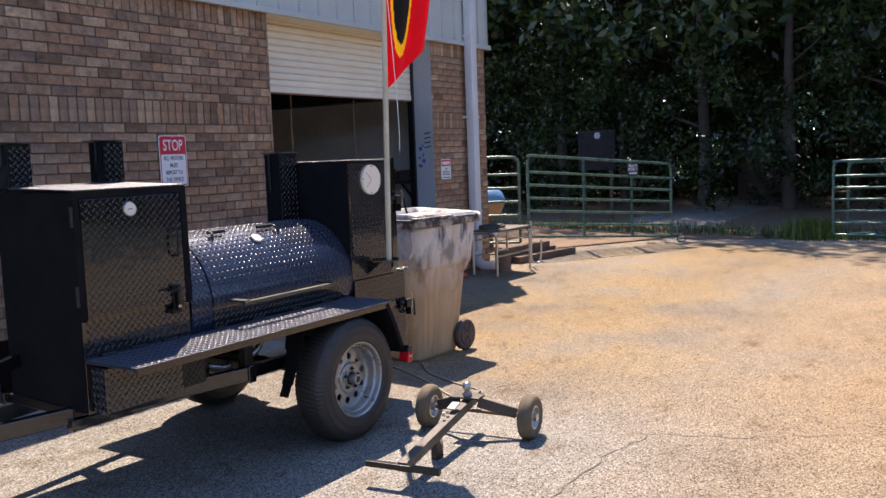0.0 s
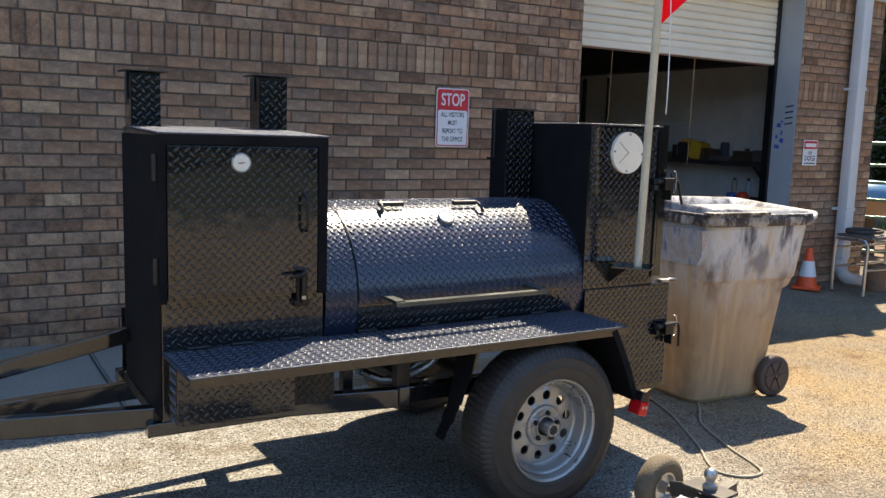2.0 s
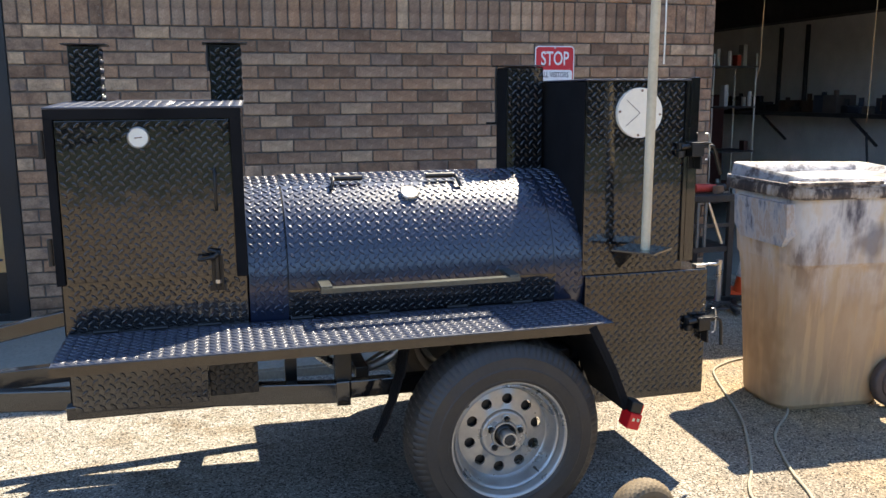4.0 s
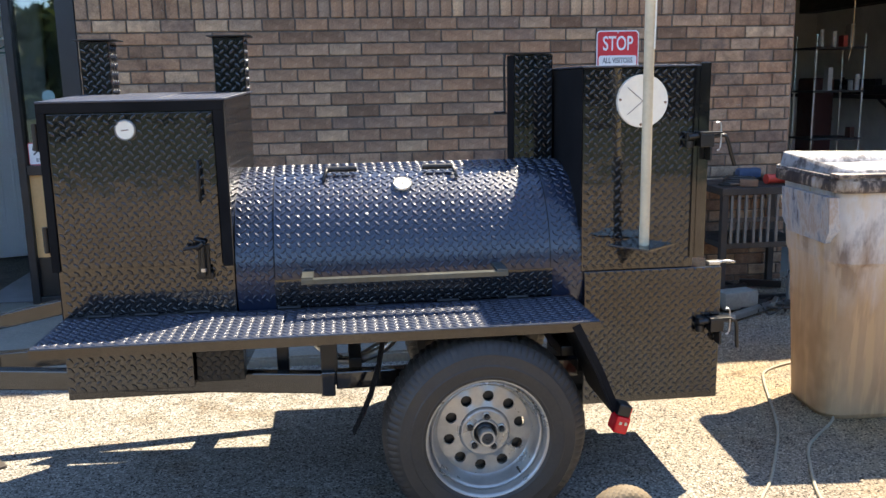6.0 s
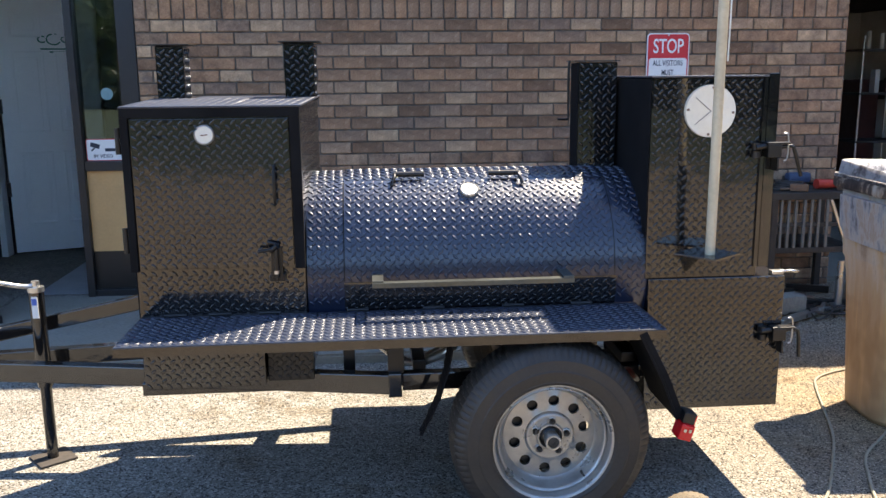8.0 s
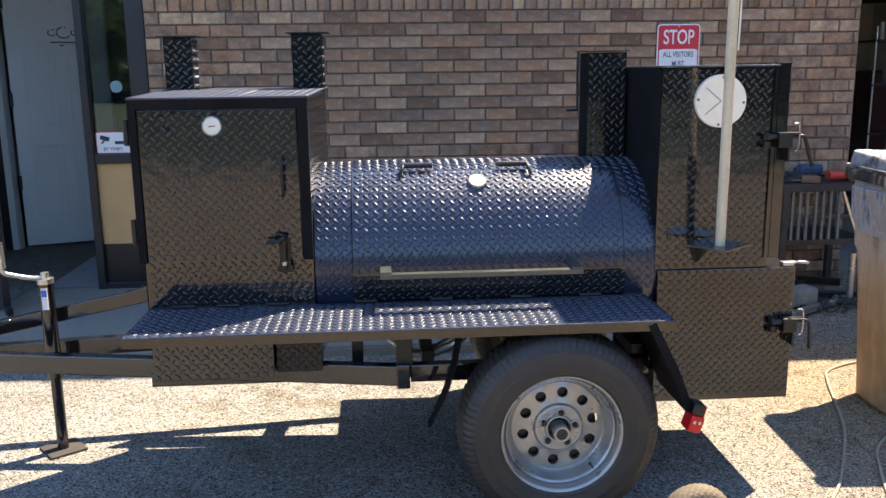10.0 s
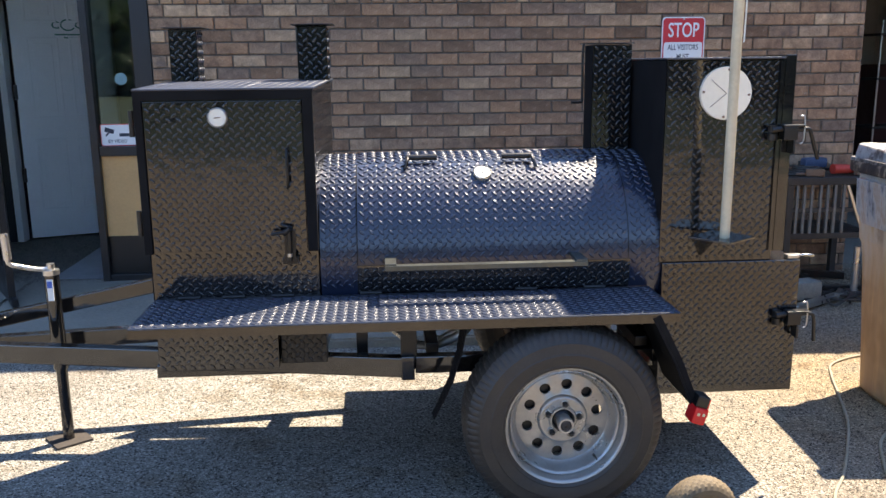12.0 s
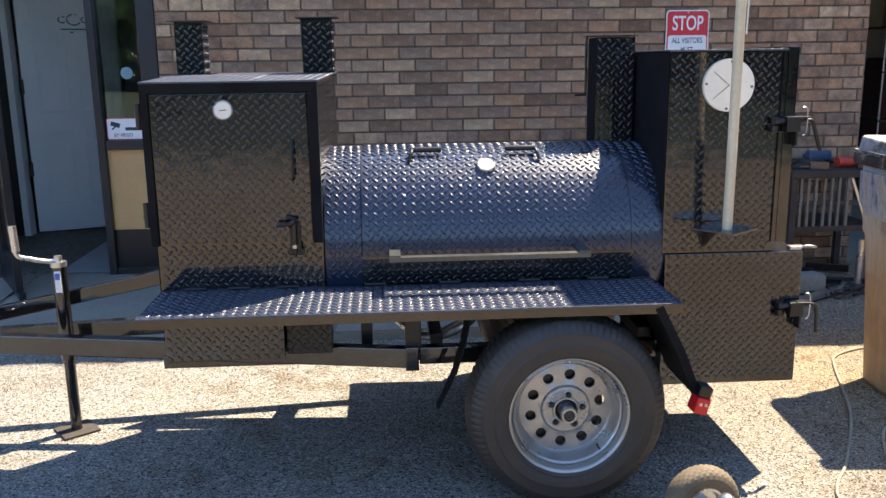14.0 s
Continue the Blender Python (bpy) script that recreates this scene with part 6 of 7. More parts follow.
# ---- trailer dolly ----
def build_dolly():
    d = thing("trailer_dolly", "rusty two-wheeled trailer dolly with a tow ball", "trailer dolly", (4.0, 2.55, ground_z(4, 2.55)))
    L, Rr = Vector((4.090, 2.835, 0.114)), Vector((4.178, 2.21, 0.107))
    ax = (Rr - L).normalized()
    fw = Vector((ax.y, -ax.x, 0))
    fw = fw if fw.x < 0 else -fw
    mid = (L + Rr) / 2 + Vector((-0.037, 0.025, 0.008))
    iron = plain("dolly_grey_steel", (0.095, 0.085, 0.075), 0.5, metal=0.5, vary=0.4)
    part("axle", rod(bmesh.new(), L, Rr, 0.011), M_RUST, d)
    tan_rubber = plain("dusty_rubber", (0.14, 0.105, 0.065), 0.9, vary=0.35, grain=40, bump=0.3)
    for c, s in ((L, -1), (Rr, 1)):
        q = ax.to_track_quat("Z", "X").to_matrix()
        bm = bmesh.new()
        seg, prof = 132, [(0.062, -0.030), (0.085, -0.040), (0.110, -0.042), (0.120, -0.037), (0.127, -0.030), (0.132, -0.021), (0.135, -0.011), (0.136, 0.0), (0.135, 0.011), (0.132, 0.021), (0.127, 0.030), (0.120, 0.037), (0.110, 0.042), (0.085, 0.040), (0.062, 0.030)]
        prof = [(r * 0.935 if r > 0.09 else r, a) for r, a in prof]
        rings = []
        for j, (r, a) in enumerate(prof):
            ring = []
            for k in range(seg):
                t = 2 * math.pi * k / seg
                rr = r + (0.0028 if 3 <= j <= 11 and (k // 2 + j) % 2 else 0.0)
                ring.append(bm.verts.new(c + q @ Vector((rr * math.cos(t), rr * math.sin(t), a))))
            rings.append(ring)
        for a, b2 in zip(rings, rings[1:]):
            for k in range(seg):
                bm.faces.new((a[k], a[(k + 1) % seg], b2[(k + 1) % seg], b2[k]))
        w = part("wheel", bm, tan_rubber, d, "dusty pneumatic wheel with a diamond tread", 12)
        bm, _r = lathe(bmesh.new(), [(0.064, -0.030), (0.066, -0.033), (0.058, -0.034), (0.05, -0.012), (0.025, -0.010), (0.022, -0.045), (0.0005, -0.045)], c, "z", 30, q)
        lathe(bm, [(0.064, 0.030), (0.066, 0.033), (0.058, 0.034), (0.05, 0.012), (0.025, 0.010), (0.022, 0.045), (0.0005, 0.045)], c, "z", 30, q)
        part("rim", bm, M_STEEL, w, "scuffed steel rim")
    bar_c = Vector((3.20, 2.39, 0.105))
    part("drawbar", bar(bmesh.new(), mid - fw * 0.10 + Vector((0, 0, 0.075)), bar_c, 0.05, 0.05), iron, d)
    side = Vector((-fw.y, fw.x, 0))
    part("handle", bar(bmesh.new(), bar_c + side * 0.20, bar_c - side * 0.20, 0.03, 0.03), M_BLACK_FLAT, d)
    leg = mid + fw * 0.47
    leg.z = 0.155
    part("stand_leg", bar(bmesh.new(), leg, (leg.x + 0.005, leg.y, ground_z(leg.x, leg.y) + 0.002), 0.04, 0.06), M_BLACK_FLAT, d)
    part("stand_leg", bar(bmesh.new(), leg + side * 0.03, (leg.x + 0.03, leg.y + 0.01, ground_z(leg.x, leg.y) + 0.002), 0.02, 0.02), M_STEEL, d)
    back = mid + fw * 0.05 + Vector((0, 0, 0.072))
    for s, c in ((1, L), (-1, Rr)):
        p = c + (mid - c) * 0.22
        part("arm", bar(bmesh.new(), p + Vector((0, 0, 0.012)), back + (c - mid) * 0.18, 0.012, 0.06), iron, d)
    part("ball_plate", box(bmesh.new(), -0.09, 0.09, -0.05, 0.05, -0.006, 0.006, 0.002, Matrix.Translation(back + Vector((0, 0, 0.03))) @ Matrix.Rotation(math.atan2(ax.y, ax.x), 4, "Z")), iron, d)
    bm, _r = lathe(bmesh.new(), [(0.028, 0.036), (0.028, 0.05), (0.016, 0.055), (0.016, 0.065), (0.0237, 0.078), (0.0255, 0.09), (0.0237, 0.102), (0.012, 0.112), (0.0005, 0.114)], back, "z", 24)
    part("tow_ball", bm, M_STEEL, d, "worn bright steel tow ball")
    part("clamp", box(bmesh.new(), -0.04, 0.04, -0.024, 0.024, -0.004, 0.004, 0.001, Matrix.Translation(mid + Vector((0, 0, 0.098)) + fw * 0.24) @ Matrix.Rotation(math.atan2(fw.y, fw.x), 4, "Z") @ pose(0, 0, 0, 0, 12, 0)), plain("label_grey", (0.30, 0.29, 0.28), 0.6), d, "scuffed grey label on the drawbar")
    for s in (-0.02, 0.03):
        p = mid + fw * (0.34 + s) + Vector((0, 0, 0.078))
        part("bolt", rod(bmesh.new(), p, p + Vector((0, 0, 0.018)), 0.009, 0.009, 6), M_STEEL, d)


build_dolly()


# ---- steel cart and lumber at the building corner ----
def build_corner_things():
    def gz(x, y):
        return ground_z(x, y)
    c = thing("steel_cart", "low tubular steel cart with a wooden top", "cart", (10.65, 5.95, gz(10.6, 5.9)))
    x0, x1, y0, y1, t = 9.78, 10.72, 5.60, 5.96, 0.55
    for x in (x0, x1):
        bm = tube(bmesh.new(), [(x, y0, gz(x, y0) + 0.01), (x, y0, t * 0.5), (x, y0, t - 0.05), (x, y0 + 0.06, t), (x, y1 - 0.06, t), (x, y1, t - 0.05), (x, y1, gz(x, y1) + 0.01)], 0.018, 8, 3)
        part("end_frame", bm, M_STEEL, c)
    for y in (y0, y1):
        part("side_rail", rod(bmesh.new(), (x0, y, 0.25), (x1, y, 0.25), 0.014), M_STEEL, c)
        part("side_rail", rod(bmesh.new(), (x0, y, 0.45), (x1, y, 0.45), 0.012), M_STEEL, c)
    part("top_board", B(x0 + 0.05, x1 + 0.02, y0 - 0.02, y1 + 0.02, t + 0.018, t + 0.045, 0.004), plain("grey_wood", (0.13, 0.115, 0.10), 0.8, vary=0.3), c)
    h = thing("black_hose", "coiled black drain hose on the steel cart", "hose", (10.4, 5.9, t + 0.05))
    bm = tube(bmesh.new(), [(9.80 + 0.42 * (1 + math.cos(a)) * 0.5, 5.79 + 0.15 * math.sin(a), t + 0.066 + 0.003 * a) for a in [0.7 * i for i in range(14)]], 0.018, 8, 3)
    part("hose", bm, M_RUBBER, h)
    solid("rusty_drum", rod(bmesh.new(), (10.3, 5.80, gz(10.3, 5.8)), (10.3, 5.80, 0.26), 0.11, None, 24), M_RUST, "small rusty drum under the steel cart", "drum")
    wood = plain("weathered_beam", (0.12, 0.075, 0.05), 0.85, vary=0.35)
    for a, b2, w, hh, z in (((10.98, 6.2), (12.45, 6.1), 0.14, 0.14, 0.0), ((11.1, 6.02), (12.75, 5.88), 0.12, 0.10, 0.0), ((11.0, 6.19), (12.25, 6.1), 0.13, 0.09, 0.141)):
        za, zb = gz(*a) + z + hh / 2, gz(*b2) + z + hh / 2
        solid("timber_beam", bar(bmesh.new(), (*a, za), (*b2, zb), w, hh, 0.006), wood, "weathered brown timber beam on the ground", "timber", group="timber beams")
    # bent steel hoop on a post
    p = thing("hitch_post", "black steel post with a bent foot", "post", (11.05, 5.88, gz(11.0, 5.8)))
    part("post", tube(bmesh.new(), [(11.0, 5.72, 0.62), (11.0, 5.72, 0.3), (11.0, 5.72, 0.08), (11.04, 5.68, 0.02), (11.12, 5.64, 0.05), (11.14, 5.63, 0.35)], 0.016, 8, 4), M_STEEL, p)
    # boat-like tub behind the panel
    b = thing("plastic_tub", "blue and tan plastic tub behind the gate", "tub", (12.9, 7.6, 0.5))
    bm, _r = lathe(bmesh.new(), [(0.02, 0.0), (0.26, 0.02), (0.34, 0.2), (0.36, 0.26)], (12.9, 7.6, 0.52), "z", 28)
    part("lower_shell", bm, plain("tan_plastic", (0.40, 0.24, 0.13), 0.6), b)
    bm, _r = lathe(bmesh.new(), [(0.37, 0.26), (0.36, 0.32), (0.30, 0.44), (0.16, 0.52), (0.0005, 0.53)], (12.9, 7.6, 0.52), "z", 28)
    part("upper_shell", bm, plain("sky_blue_plastic", (0.10, 0.27, 0.48), 0.5), b)
    part("stand", rod(bmesh.new(), (12.9, 7.6, gz(12.9, 7.6)), (12.9, 7.6, 0.53), 0.14, 0.1), wood, b)


build_corner_things()


# ---- gates ----
def build_gate(name, label, a, b, z0a, z0b, height, rails, posts, sign=None):
    """A tubular farm gate from a to b; its lower rail lies at z0a and z0b."""
    a, b = Vector((*a, 0)), Vector((*b, 0))

    def at(t, h):
        p = a.lerp(b, t)
        return Vector((p.x, p.y, z0a + (z0b - z0a) * t + h))
    ln = (b - a).length
    c = 0.14 / ln
    g = thing(name, label, "gate", at(0, 0), group="farm gates")
    bm = tube(bmesh.new(), [at(0, 0), at(0, 0.4), at(0, height - 0.15), at(c * 0.3, height - 0.04), at(c, height), at(0.5, height), at(1 - c, height), at(1 - c * 0.3, height - 0.04), at(1, height - 0.15), at(1, 0.4), at(1, 0)], 0.024, 10, 4)
    part("outer_frame", bm, M_GATE, g)
    for k in range(rails):
        h = 0.0 + k * (height * 0.80) / (rails - 1)
        part("rail", rod(bmesh.new(), at(0, h), at(1, h), 0.021, None, 10), M_GATE, g)
    for t in posts:
        p0, p1 = at(t, 0), at(t, height)
        d = (b - a).normalized() * 0.035
        part("upright", bar(bmesh.new(), p0, p1, 0.02, 0.075, 0.003), M_GATE, g)
    if sign:
        n = (b - a).normalized()
        m = Matrix.Translation(at(sign, height - 0.14)) @ Matrix.Rotation(math.atan2(n.y, n.x), 4, "Z")
        s = thing("gate_sign", "small black and white property sign on the gate", "sign", m.translation)
        part("sign_plate", box(bmesh.new(), -0.13, 0.13, -0.035, -0.027, -0.11, 0.11, 0.004, m), M_INK, s)
        letters("PRIVATE", 0.075, m @ Matrix.Translation((0, -0.037, 0.06)) @ FACING, M_WHITE, s, width=0.2)
        letters("PROPERTY", 0.075, m @ Matrix.Translation((0, -0.037, 0.0)) @ FACING, M_WHITE, s, width=0.22)
        part("text_bar", box(bmesh.new(), -0.09, 0.09, -0.0375, -0.0362, -0.075, -0.05, 0, m), M_WHITE, s)
    return g


build_gate("farm_gate", "green tubular steel farm gate, closed", (12.17, 6.36), (15.17, 5.04), 0.27, 0.02, 1.30, 6, (0.36, 0.70), 0.70)
build_gate("farm_gate", "narrow green tubular gate panel by the building", (11.20, 8.1), (12.06, 6.46), 0.20, 0.19, 1.36, 6, ())
build_gate("farm_gate", "green tubular steel farm gate standing open", (16.18, 2.50), (15.30, -1.2), 0.0, 0.05, 1.27, 6, (0.33, 0.66))
build_gate("farm_gate", "second green farm gate folded behind", (16.45, 2.30), (16.5, -1.5), 0.0, 0.05, 1.24, 6, (0.5,))


def build_drop_bolt():
    w = thing("drop_bolt", "bent steel drop bolt at the gate's end", "drop bolt", (15.26, 4.91, ground_z(15, 5)))
    part("bolt", tube(bmesh.new(), [(15.31, 4.97, 0.3), (15.31, 4.97, -0.04), (15.28, 4.89, -0.085), (15.24, 4.81, -0.06), (15.24, 4.81, 0.03)], 0.016, 8, 4), M_GATE, w)


build_drop_bolt()


# ---- woods ----
def leaf_material(name, a, b, c):
    m = bpy.data.materials.new(name)
    m.use_nodes = True
    nt = m.node_tree
    nt.nodes.clear()
    out = nt.nodes.new("ShaderNodeOutputMaterial")
    rnd = nt.nodes.new("ShaderNodeNewGeometry").outputs["Random Per Island"]
    r = nt.nodes.new("ShaderNodeValToRGB")
    e = r.color_ramp.elements
    e.new(0.5)
    for k, col in enumerate((a, b, c)):
        e[k].position, e[k].color = (0.0, 0.55, 1.0)[k], (*col, 1)
    nt.links.new(rnd, r.inputs[0])
    d = nt.nodes.new("ShaderNodeBsdfPrincipled")
    d.inputs["Roughness"].default_value = 0.27
    t = nt.nodes.new("ShaderNodeBsdfTranslucent")
    mix = nt.nodes.new("ShaderNodeMixShader")
    mix.inputs[0].default_value = 0.28
    nt.links.new(r.outputs[0], d.inputs["Base Color"])
    nt.links.new(r.outputs[0], t.inputs[0])
    nt.links.new(d.outputs[0], mix.inputs[1])
    nt.links.new(t.outputs[0], mix.inputs[2])
    nt.links.new(mix.outputs[0], out.inputs[0])
    return m


M_LEAF = leaf_material("leaves", (0.012, 0.026, 0.008), (0.028, 0.052, 0.014), (0.070, 0.10, 0.03))
M_GRASS = leaf_material("grass_blades", (0.035, 0.07, 0.014), (0.07, 0.115, 0.026), (0.13, 0.18, 0.045))
M_BARK = plain("bark", (0.075, 0.055, 0.042), 0.95, vary=0.45, grain=25, bump=0.6)


def leaves(rng, centres, per, size):
    """Small folded leaves scattered in clumps, as one mesh."""
    V, F = [], []
    for c, r in centres:
        d = rng.normal(size=(per, 3))
        d /= np.linalg.norm(d, axis=1)[:, None]
        p = np.array(c) + d * (r * rng.random((per, 1)) ** 0.45) * np.array([1, 1, 0.75])
        a = rng.normal(size=(per, 3))
        a /= np.linalg.norm(a, axis=1)[:, None]
        b = np.cross(a, rng.normal(size=(per, 3)))
        b /= np.linalg.norm(b, axis=1)[:, None]
        s = size * rng.uniform(0.6, 1.4, (per, 1))
        for q, e, f, w in zip(p, a, b, s):
            i = len(V)
            V += [q - e * w, q + f * w * 0.45, q + e * w, q - f * w * 0.45]
            F.append((i, i + 1, i + 2, i + 3))
    me = bpy.data.meshes.new("leaves")
    me.from_pydata([tuple(v) for v in V], [], F)
    return me


def build_tree_kind(seed, height, low, spread, per):
    rng = np.random.default_rng(seed)
    random.seed(seed)
    t = thing("tree", "tall dark leafy forest tree", "tree", group="trees of the wood")
    bm = bmesh.new()
    lean = random.uniform(-0.3, 0.3)
    trunk = [(lean * (z / height) ** 2 + 0.05 * math.sin(z), 0.05 * math.cos(1.3 * z), z) for z in [height * k / 7 for k in range(8)]]
    for k in range(7):
        r0, r1 = 0.17 * (1 - k / 7.5), 0.17 * (1 - (k + 1) / 7.5)
        rod(bm, trunk[k], trunk[k + 1], r0, r1, 9, False)
    centres = []
    n = int(height * 3.2)
    for k in range(n):
        z = low + (height - low) * (k + random.random()) / n
        f = (z - low) / (height - low)
        reach = spread * (0.55 + 0.75 * math.sin(math.pi * min(1, f * 0.9 + 0.12))) * random.uniform(0.35, 1.0)
        a = random.uniform(0, 2 * math.pi)
        p = Vector((reach * math.cos(a), reach * math.sin(a), z + reach * 0.25))
        if k % 2 == 0:
            rod(bm, (trunk[min(7, int(z / height * 7))][0], 0, z - 0.2), p, 0.045 * (1.2 - f), 0.012, 5, False)
        centres.append((tuple(p), random.uniform(0.45, 0.95)))
    part("trunk", bm, M_BARK, t)
    me = leaves(rng, centres, per, 0.075)
    me.materials.append(M_LEAF)
    crown = new("crown", me)
    crown.parent = t
    return t


def build_woods():
    kinds = [build_tree_kind(21, 13.0, 2.2, 1.9, 210), build_tree_kind(22, 15.0, 3.2, 2.2, 210), build_tree_kind(23, 10.5, 1.0, 1.8, 230), build_tree_kind(24, 8.0, 0.5, 1.6, 230)]
    random.seed(77)
    spots = []
    # the wood beyond the gates
    for row, x in enumerate((24.5, 27.0, 29.5, 32.5, 36.0)):
        y = -11.0 - row
        while y < 27 + 3 * row:
            spots.append((x + random.uniform(-1.0, 1.0), y + random.uniform(-0.8, 0.8)))
            y += 2.5 + 0.2 * row
    # unseen tree line added across the yard to darken the paint's reflections
    for row, y in enumerate((-31.0, -34.0)):
        x = -22.0
        while x < 22:
            spots.append((x + random.uniform(-1, 1), y + random.uniform(-1, 1)))
            x += 3.0
    first = {}
    for k, (x, y) in enumerate(spots):
        kind = random.randrange(4) if y > -29 else 3
        if x < 26 and y > -12 and random.random() < 0.45:
            kind = random.choice((2, 3))
        m = pose(x, y, ground_z(x, y) - 0.05, 0, 0, random.uniform(0, 360))
        s = random.uniform(0.85, 1.15) * (1.0 if y > -29 else 0.66)
        if kind not in first:
            first[kind] = True
            kinds[kind].scale = (s, s, s)
            kinds[kind].matrix_basis = m @ Matrix.Scale(s, 4)
        else:
            ob = copy_thing(kinds[kind], m)
            ob.scale = (s, s, s)
    # deep wood behind the first trees
    rng = np.random.default_rng(8)
    centres = []
    for k in range(1500):
        y = rng.uniform(-34, 62)
        centres.append(((rng.uniform(39, 46), y, rng.uniform(0, 15)), rng.uniform(0.8, 1.7)))
    me = leaves(rng, centres, 42, 0.30)
    me.materials.append(M_LEAF)
    tagged(new("deep_wood", me), "dense dark foliage deep in the wood", "woods", "", "stuff")
    # unseen foliage added on the yard's other two sides, for dark reflections
    for x0, x1, y0, y1, n in ((-46, 46, -42, -33, 2000), (-46, -37, -40, 30, 1000)):
        centres = [((rng.uniform(x0, x1), rng.uniform(y0, y1), 5.2 * rng.random() ** 1.1), rng.uniform(0.8, 1.7)) for k in range(n)]
        me = leaves(rng, centres, 42, 0.48)
        me.materials.append(M_LEAF)
        tagged(new("deep_wood", me), "unseen dark foliage added round the yard to darken reflections", "woods", "", "stuff")
    centres = []
    for k in range(1300):
        centres.append(((rng.uniform(27, 37), rng.uniform(-22, 50), 6.0 * rng.random()), rng.uniform(0.6, 1.2)))
    me = leaves(rng, centres, 90, 0.17)
    me.materials.append(M_LEAF)
    tagged(new("underwood", me), "dense dark underwood between the trunks", "underwood", "", "stuff")
    # the joined canopy that keeps the wood floor in shade
    centres = []
    for k in range(1500):
        y = rng.uniform(-16, 34)
        f = rng.random()
        centres.append(((20.5 + 9.0 * rng.random() + 0.8 * math.sin(0.7 * y), y, 4.2 + 10.0 * f), rng.uniform(0.7, 1.4)))
    me = leaves(rng, centres, 75, 0.16)
    me.materials.append(M_LEAF)
    tagged(new("canopy", me), "dense dark leaf canopy of the wood", "canopy", "", "stuff")
    # undergrowth along the wood's edge
    rng = np.random.default_rng(5)
    centres = []
    for k in range(620):
        y = rng.uniform(-13, 28)
        x = 20.4 + rng.uniform(0, 10) + 0.4 * math.sin(y)
        centres.append(((x, y, ground_z(x, y) + rng.uniform(0.1, 3.6)), rng.uniform(0.35, 0.8)))
    me = leaves(rng, centres, 120, 0.07)
    me.materials.append(M_LEAF)
    tagged(new("undergrowth", me), "dark tangled undergrowth at the wood's edge", "undergrowth", "", "stuff")
    # grass verge
    V, F = [], []
    for k in range(5200):
        y = rng.uniform(-6, 12)
        x = 16.3 + 0.25 * math.sin(1.7 * y) + abs(rng.normal(0, 0.9))
        z = ground_z(x, y)
        h, a = rng.uniform(0.05, 0.2), rng.uniform(0, 6.28)
        i = len(V)
        V += [(x - 0.012 * math.cos(a), y - 0.012 * math.sin(a), z), (x + 0.012 * math.cos(a), y + 0.012 * math.sin(a), z), (x + rng.normal(0, 0.04), y + rng.normal(0, 0.04), z + h)]
        F.append((i, i + 1, i + 2))
    for k in range(1500):
        x, y = 16.75 + rng.normal(0, 0.30), 2.95 + rng.normal(0, 0.22)
        z = ground_z(x, y)
        h, a = rng.uniform(0.15, 0.42), rng.uniform(0, 6.28)
        i = len(V)
        V += [(x - 0.012 * math.cos(a), y - 0.012 * math.sin(a), z), (x + 0.012 * math.cos(a), y + 0.012 * math.sin(a), z), (x + rng.normal(0, 0.08), y + rng.normal(0, 0.08), z + h)]
        F.append((i, i + 1, i + 2))
    me = bpy.data.meshes.new("grass")
    me.from_pydata(V, [], F)
    me.materials.append(M_GRASS)
    tagged(new("grass", me), "uneven green grass along the paving's edge", "grass", "", "stuff")
    # earth floor of the wood
    bm = bmesh.new()
    g = []
    for i in range(26):
        y = -40 + 3.2 * i
        e = 16.6 + 0.5 * math.sin(0.9 * y) + 0.3 * math.sin(2.3 * y)
        g.append([bm.verts.new((x, y, ground_z(x, y) + 0.012)) for x in (e, e + 4, e + 30)])
    for i in range(25):
        for j in range(2):
            bm.faces.new((g[i][j], g[i + 1][j], g[i + 1][j + 1], g[i][j + 1]))
    edge = ((10.9, 7.35), (12.3, 6.72), (13.8, 6.08), (15.4, 5.40), (17.6, 5.0))
    rows = [[(x, y) for x, y in edge], [(x, max(6.45, y + 0.2)) for x, y in edge], [(x, 30.0) for x, y in edge]]
    rows = [[bm.verts.new((x, y, ground_z(x, y) + 0.022)) for x, y in r] for r in rows]
    for p, q in zip(rows, rows[1:]):
        for a, b2, c, d in zip(p, p[1:], q[1:], q):
            bm.faces.new((a, b2, c, d))
    solid("soil", bm, M_SOIL, "dark leaf-littered earth under the trees", "earth", "structure")
    # unseen lawn added across the yard so the cabinet reflects darker ground
    bm = bmesh.new()
    g = []
    for i in range(33):
        x = -48 + 3.0 * i
        e = -7.5 + 0.4 * math.sin(0.8 * x) + 0.2 * math.sin(2.1 * x)
        g.append([bm.verts.new((x, y, ground_z(x, y) + 0.012)) for y in (e, e - 5, e - 15, e - 34)])
    for i in range(32):
        for j in range(3):
            bm.faces.new((g[i][j], g[i + 1][j], g[i + 1][j + 1], g[i][j + 1]))
    solid("lawn", bm, plain("lawn_green", (0.028, 0.040, 0.015), 0.9, vary=0.5, grain=40, bump=0.5), "unseen dark green lawn added to darken reflections", "lawn", "structure")
    t = thing("target_board", "dark board with a pale round disc at the wood's edge", "board", (19.5, 8.27, ground_z(19.5, 8.27)))
    part("board", B(19.48, 19.52, 7.83, 8.77, 1.15, 2.1, 0.006), plain("board_slate", (0.006, 0.0065, 0.008), 0.9), t)
    for yy in (7.95, 8.65):
        part("leg", B(19.521, 19.56, yy - 0.04, yy + 0.04, ground_z(19.5, yy) - 0.02, 2.05, 0.004), M_BARK, t)
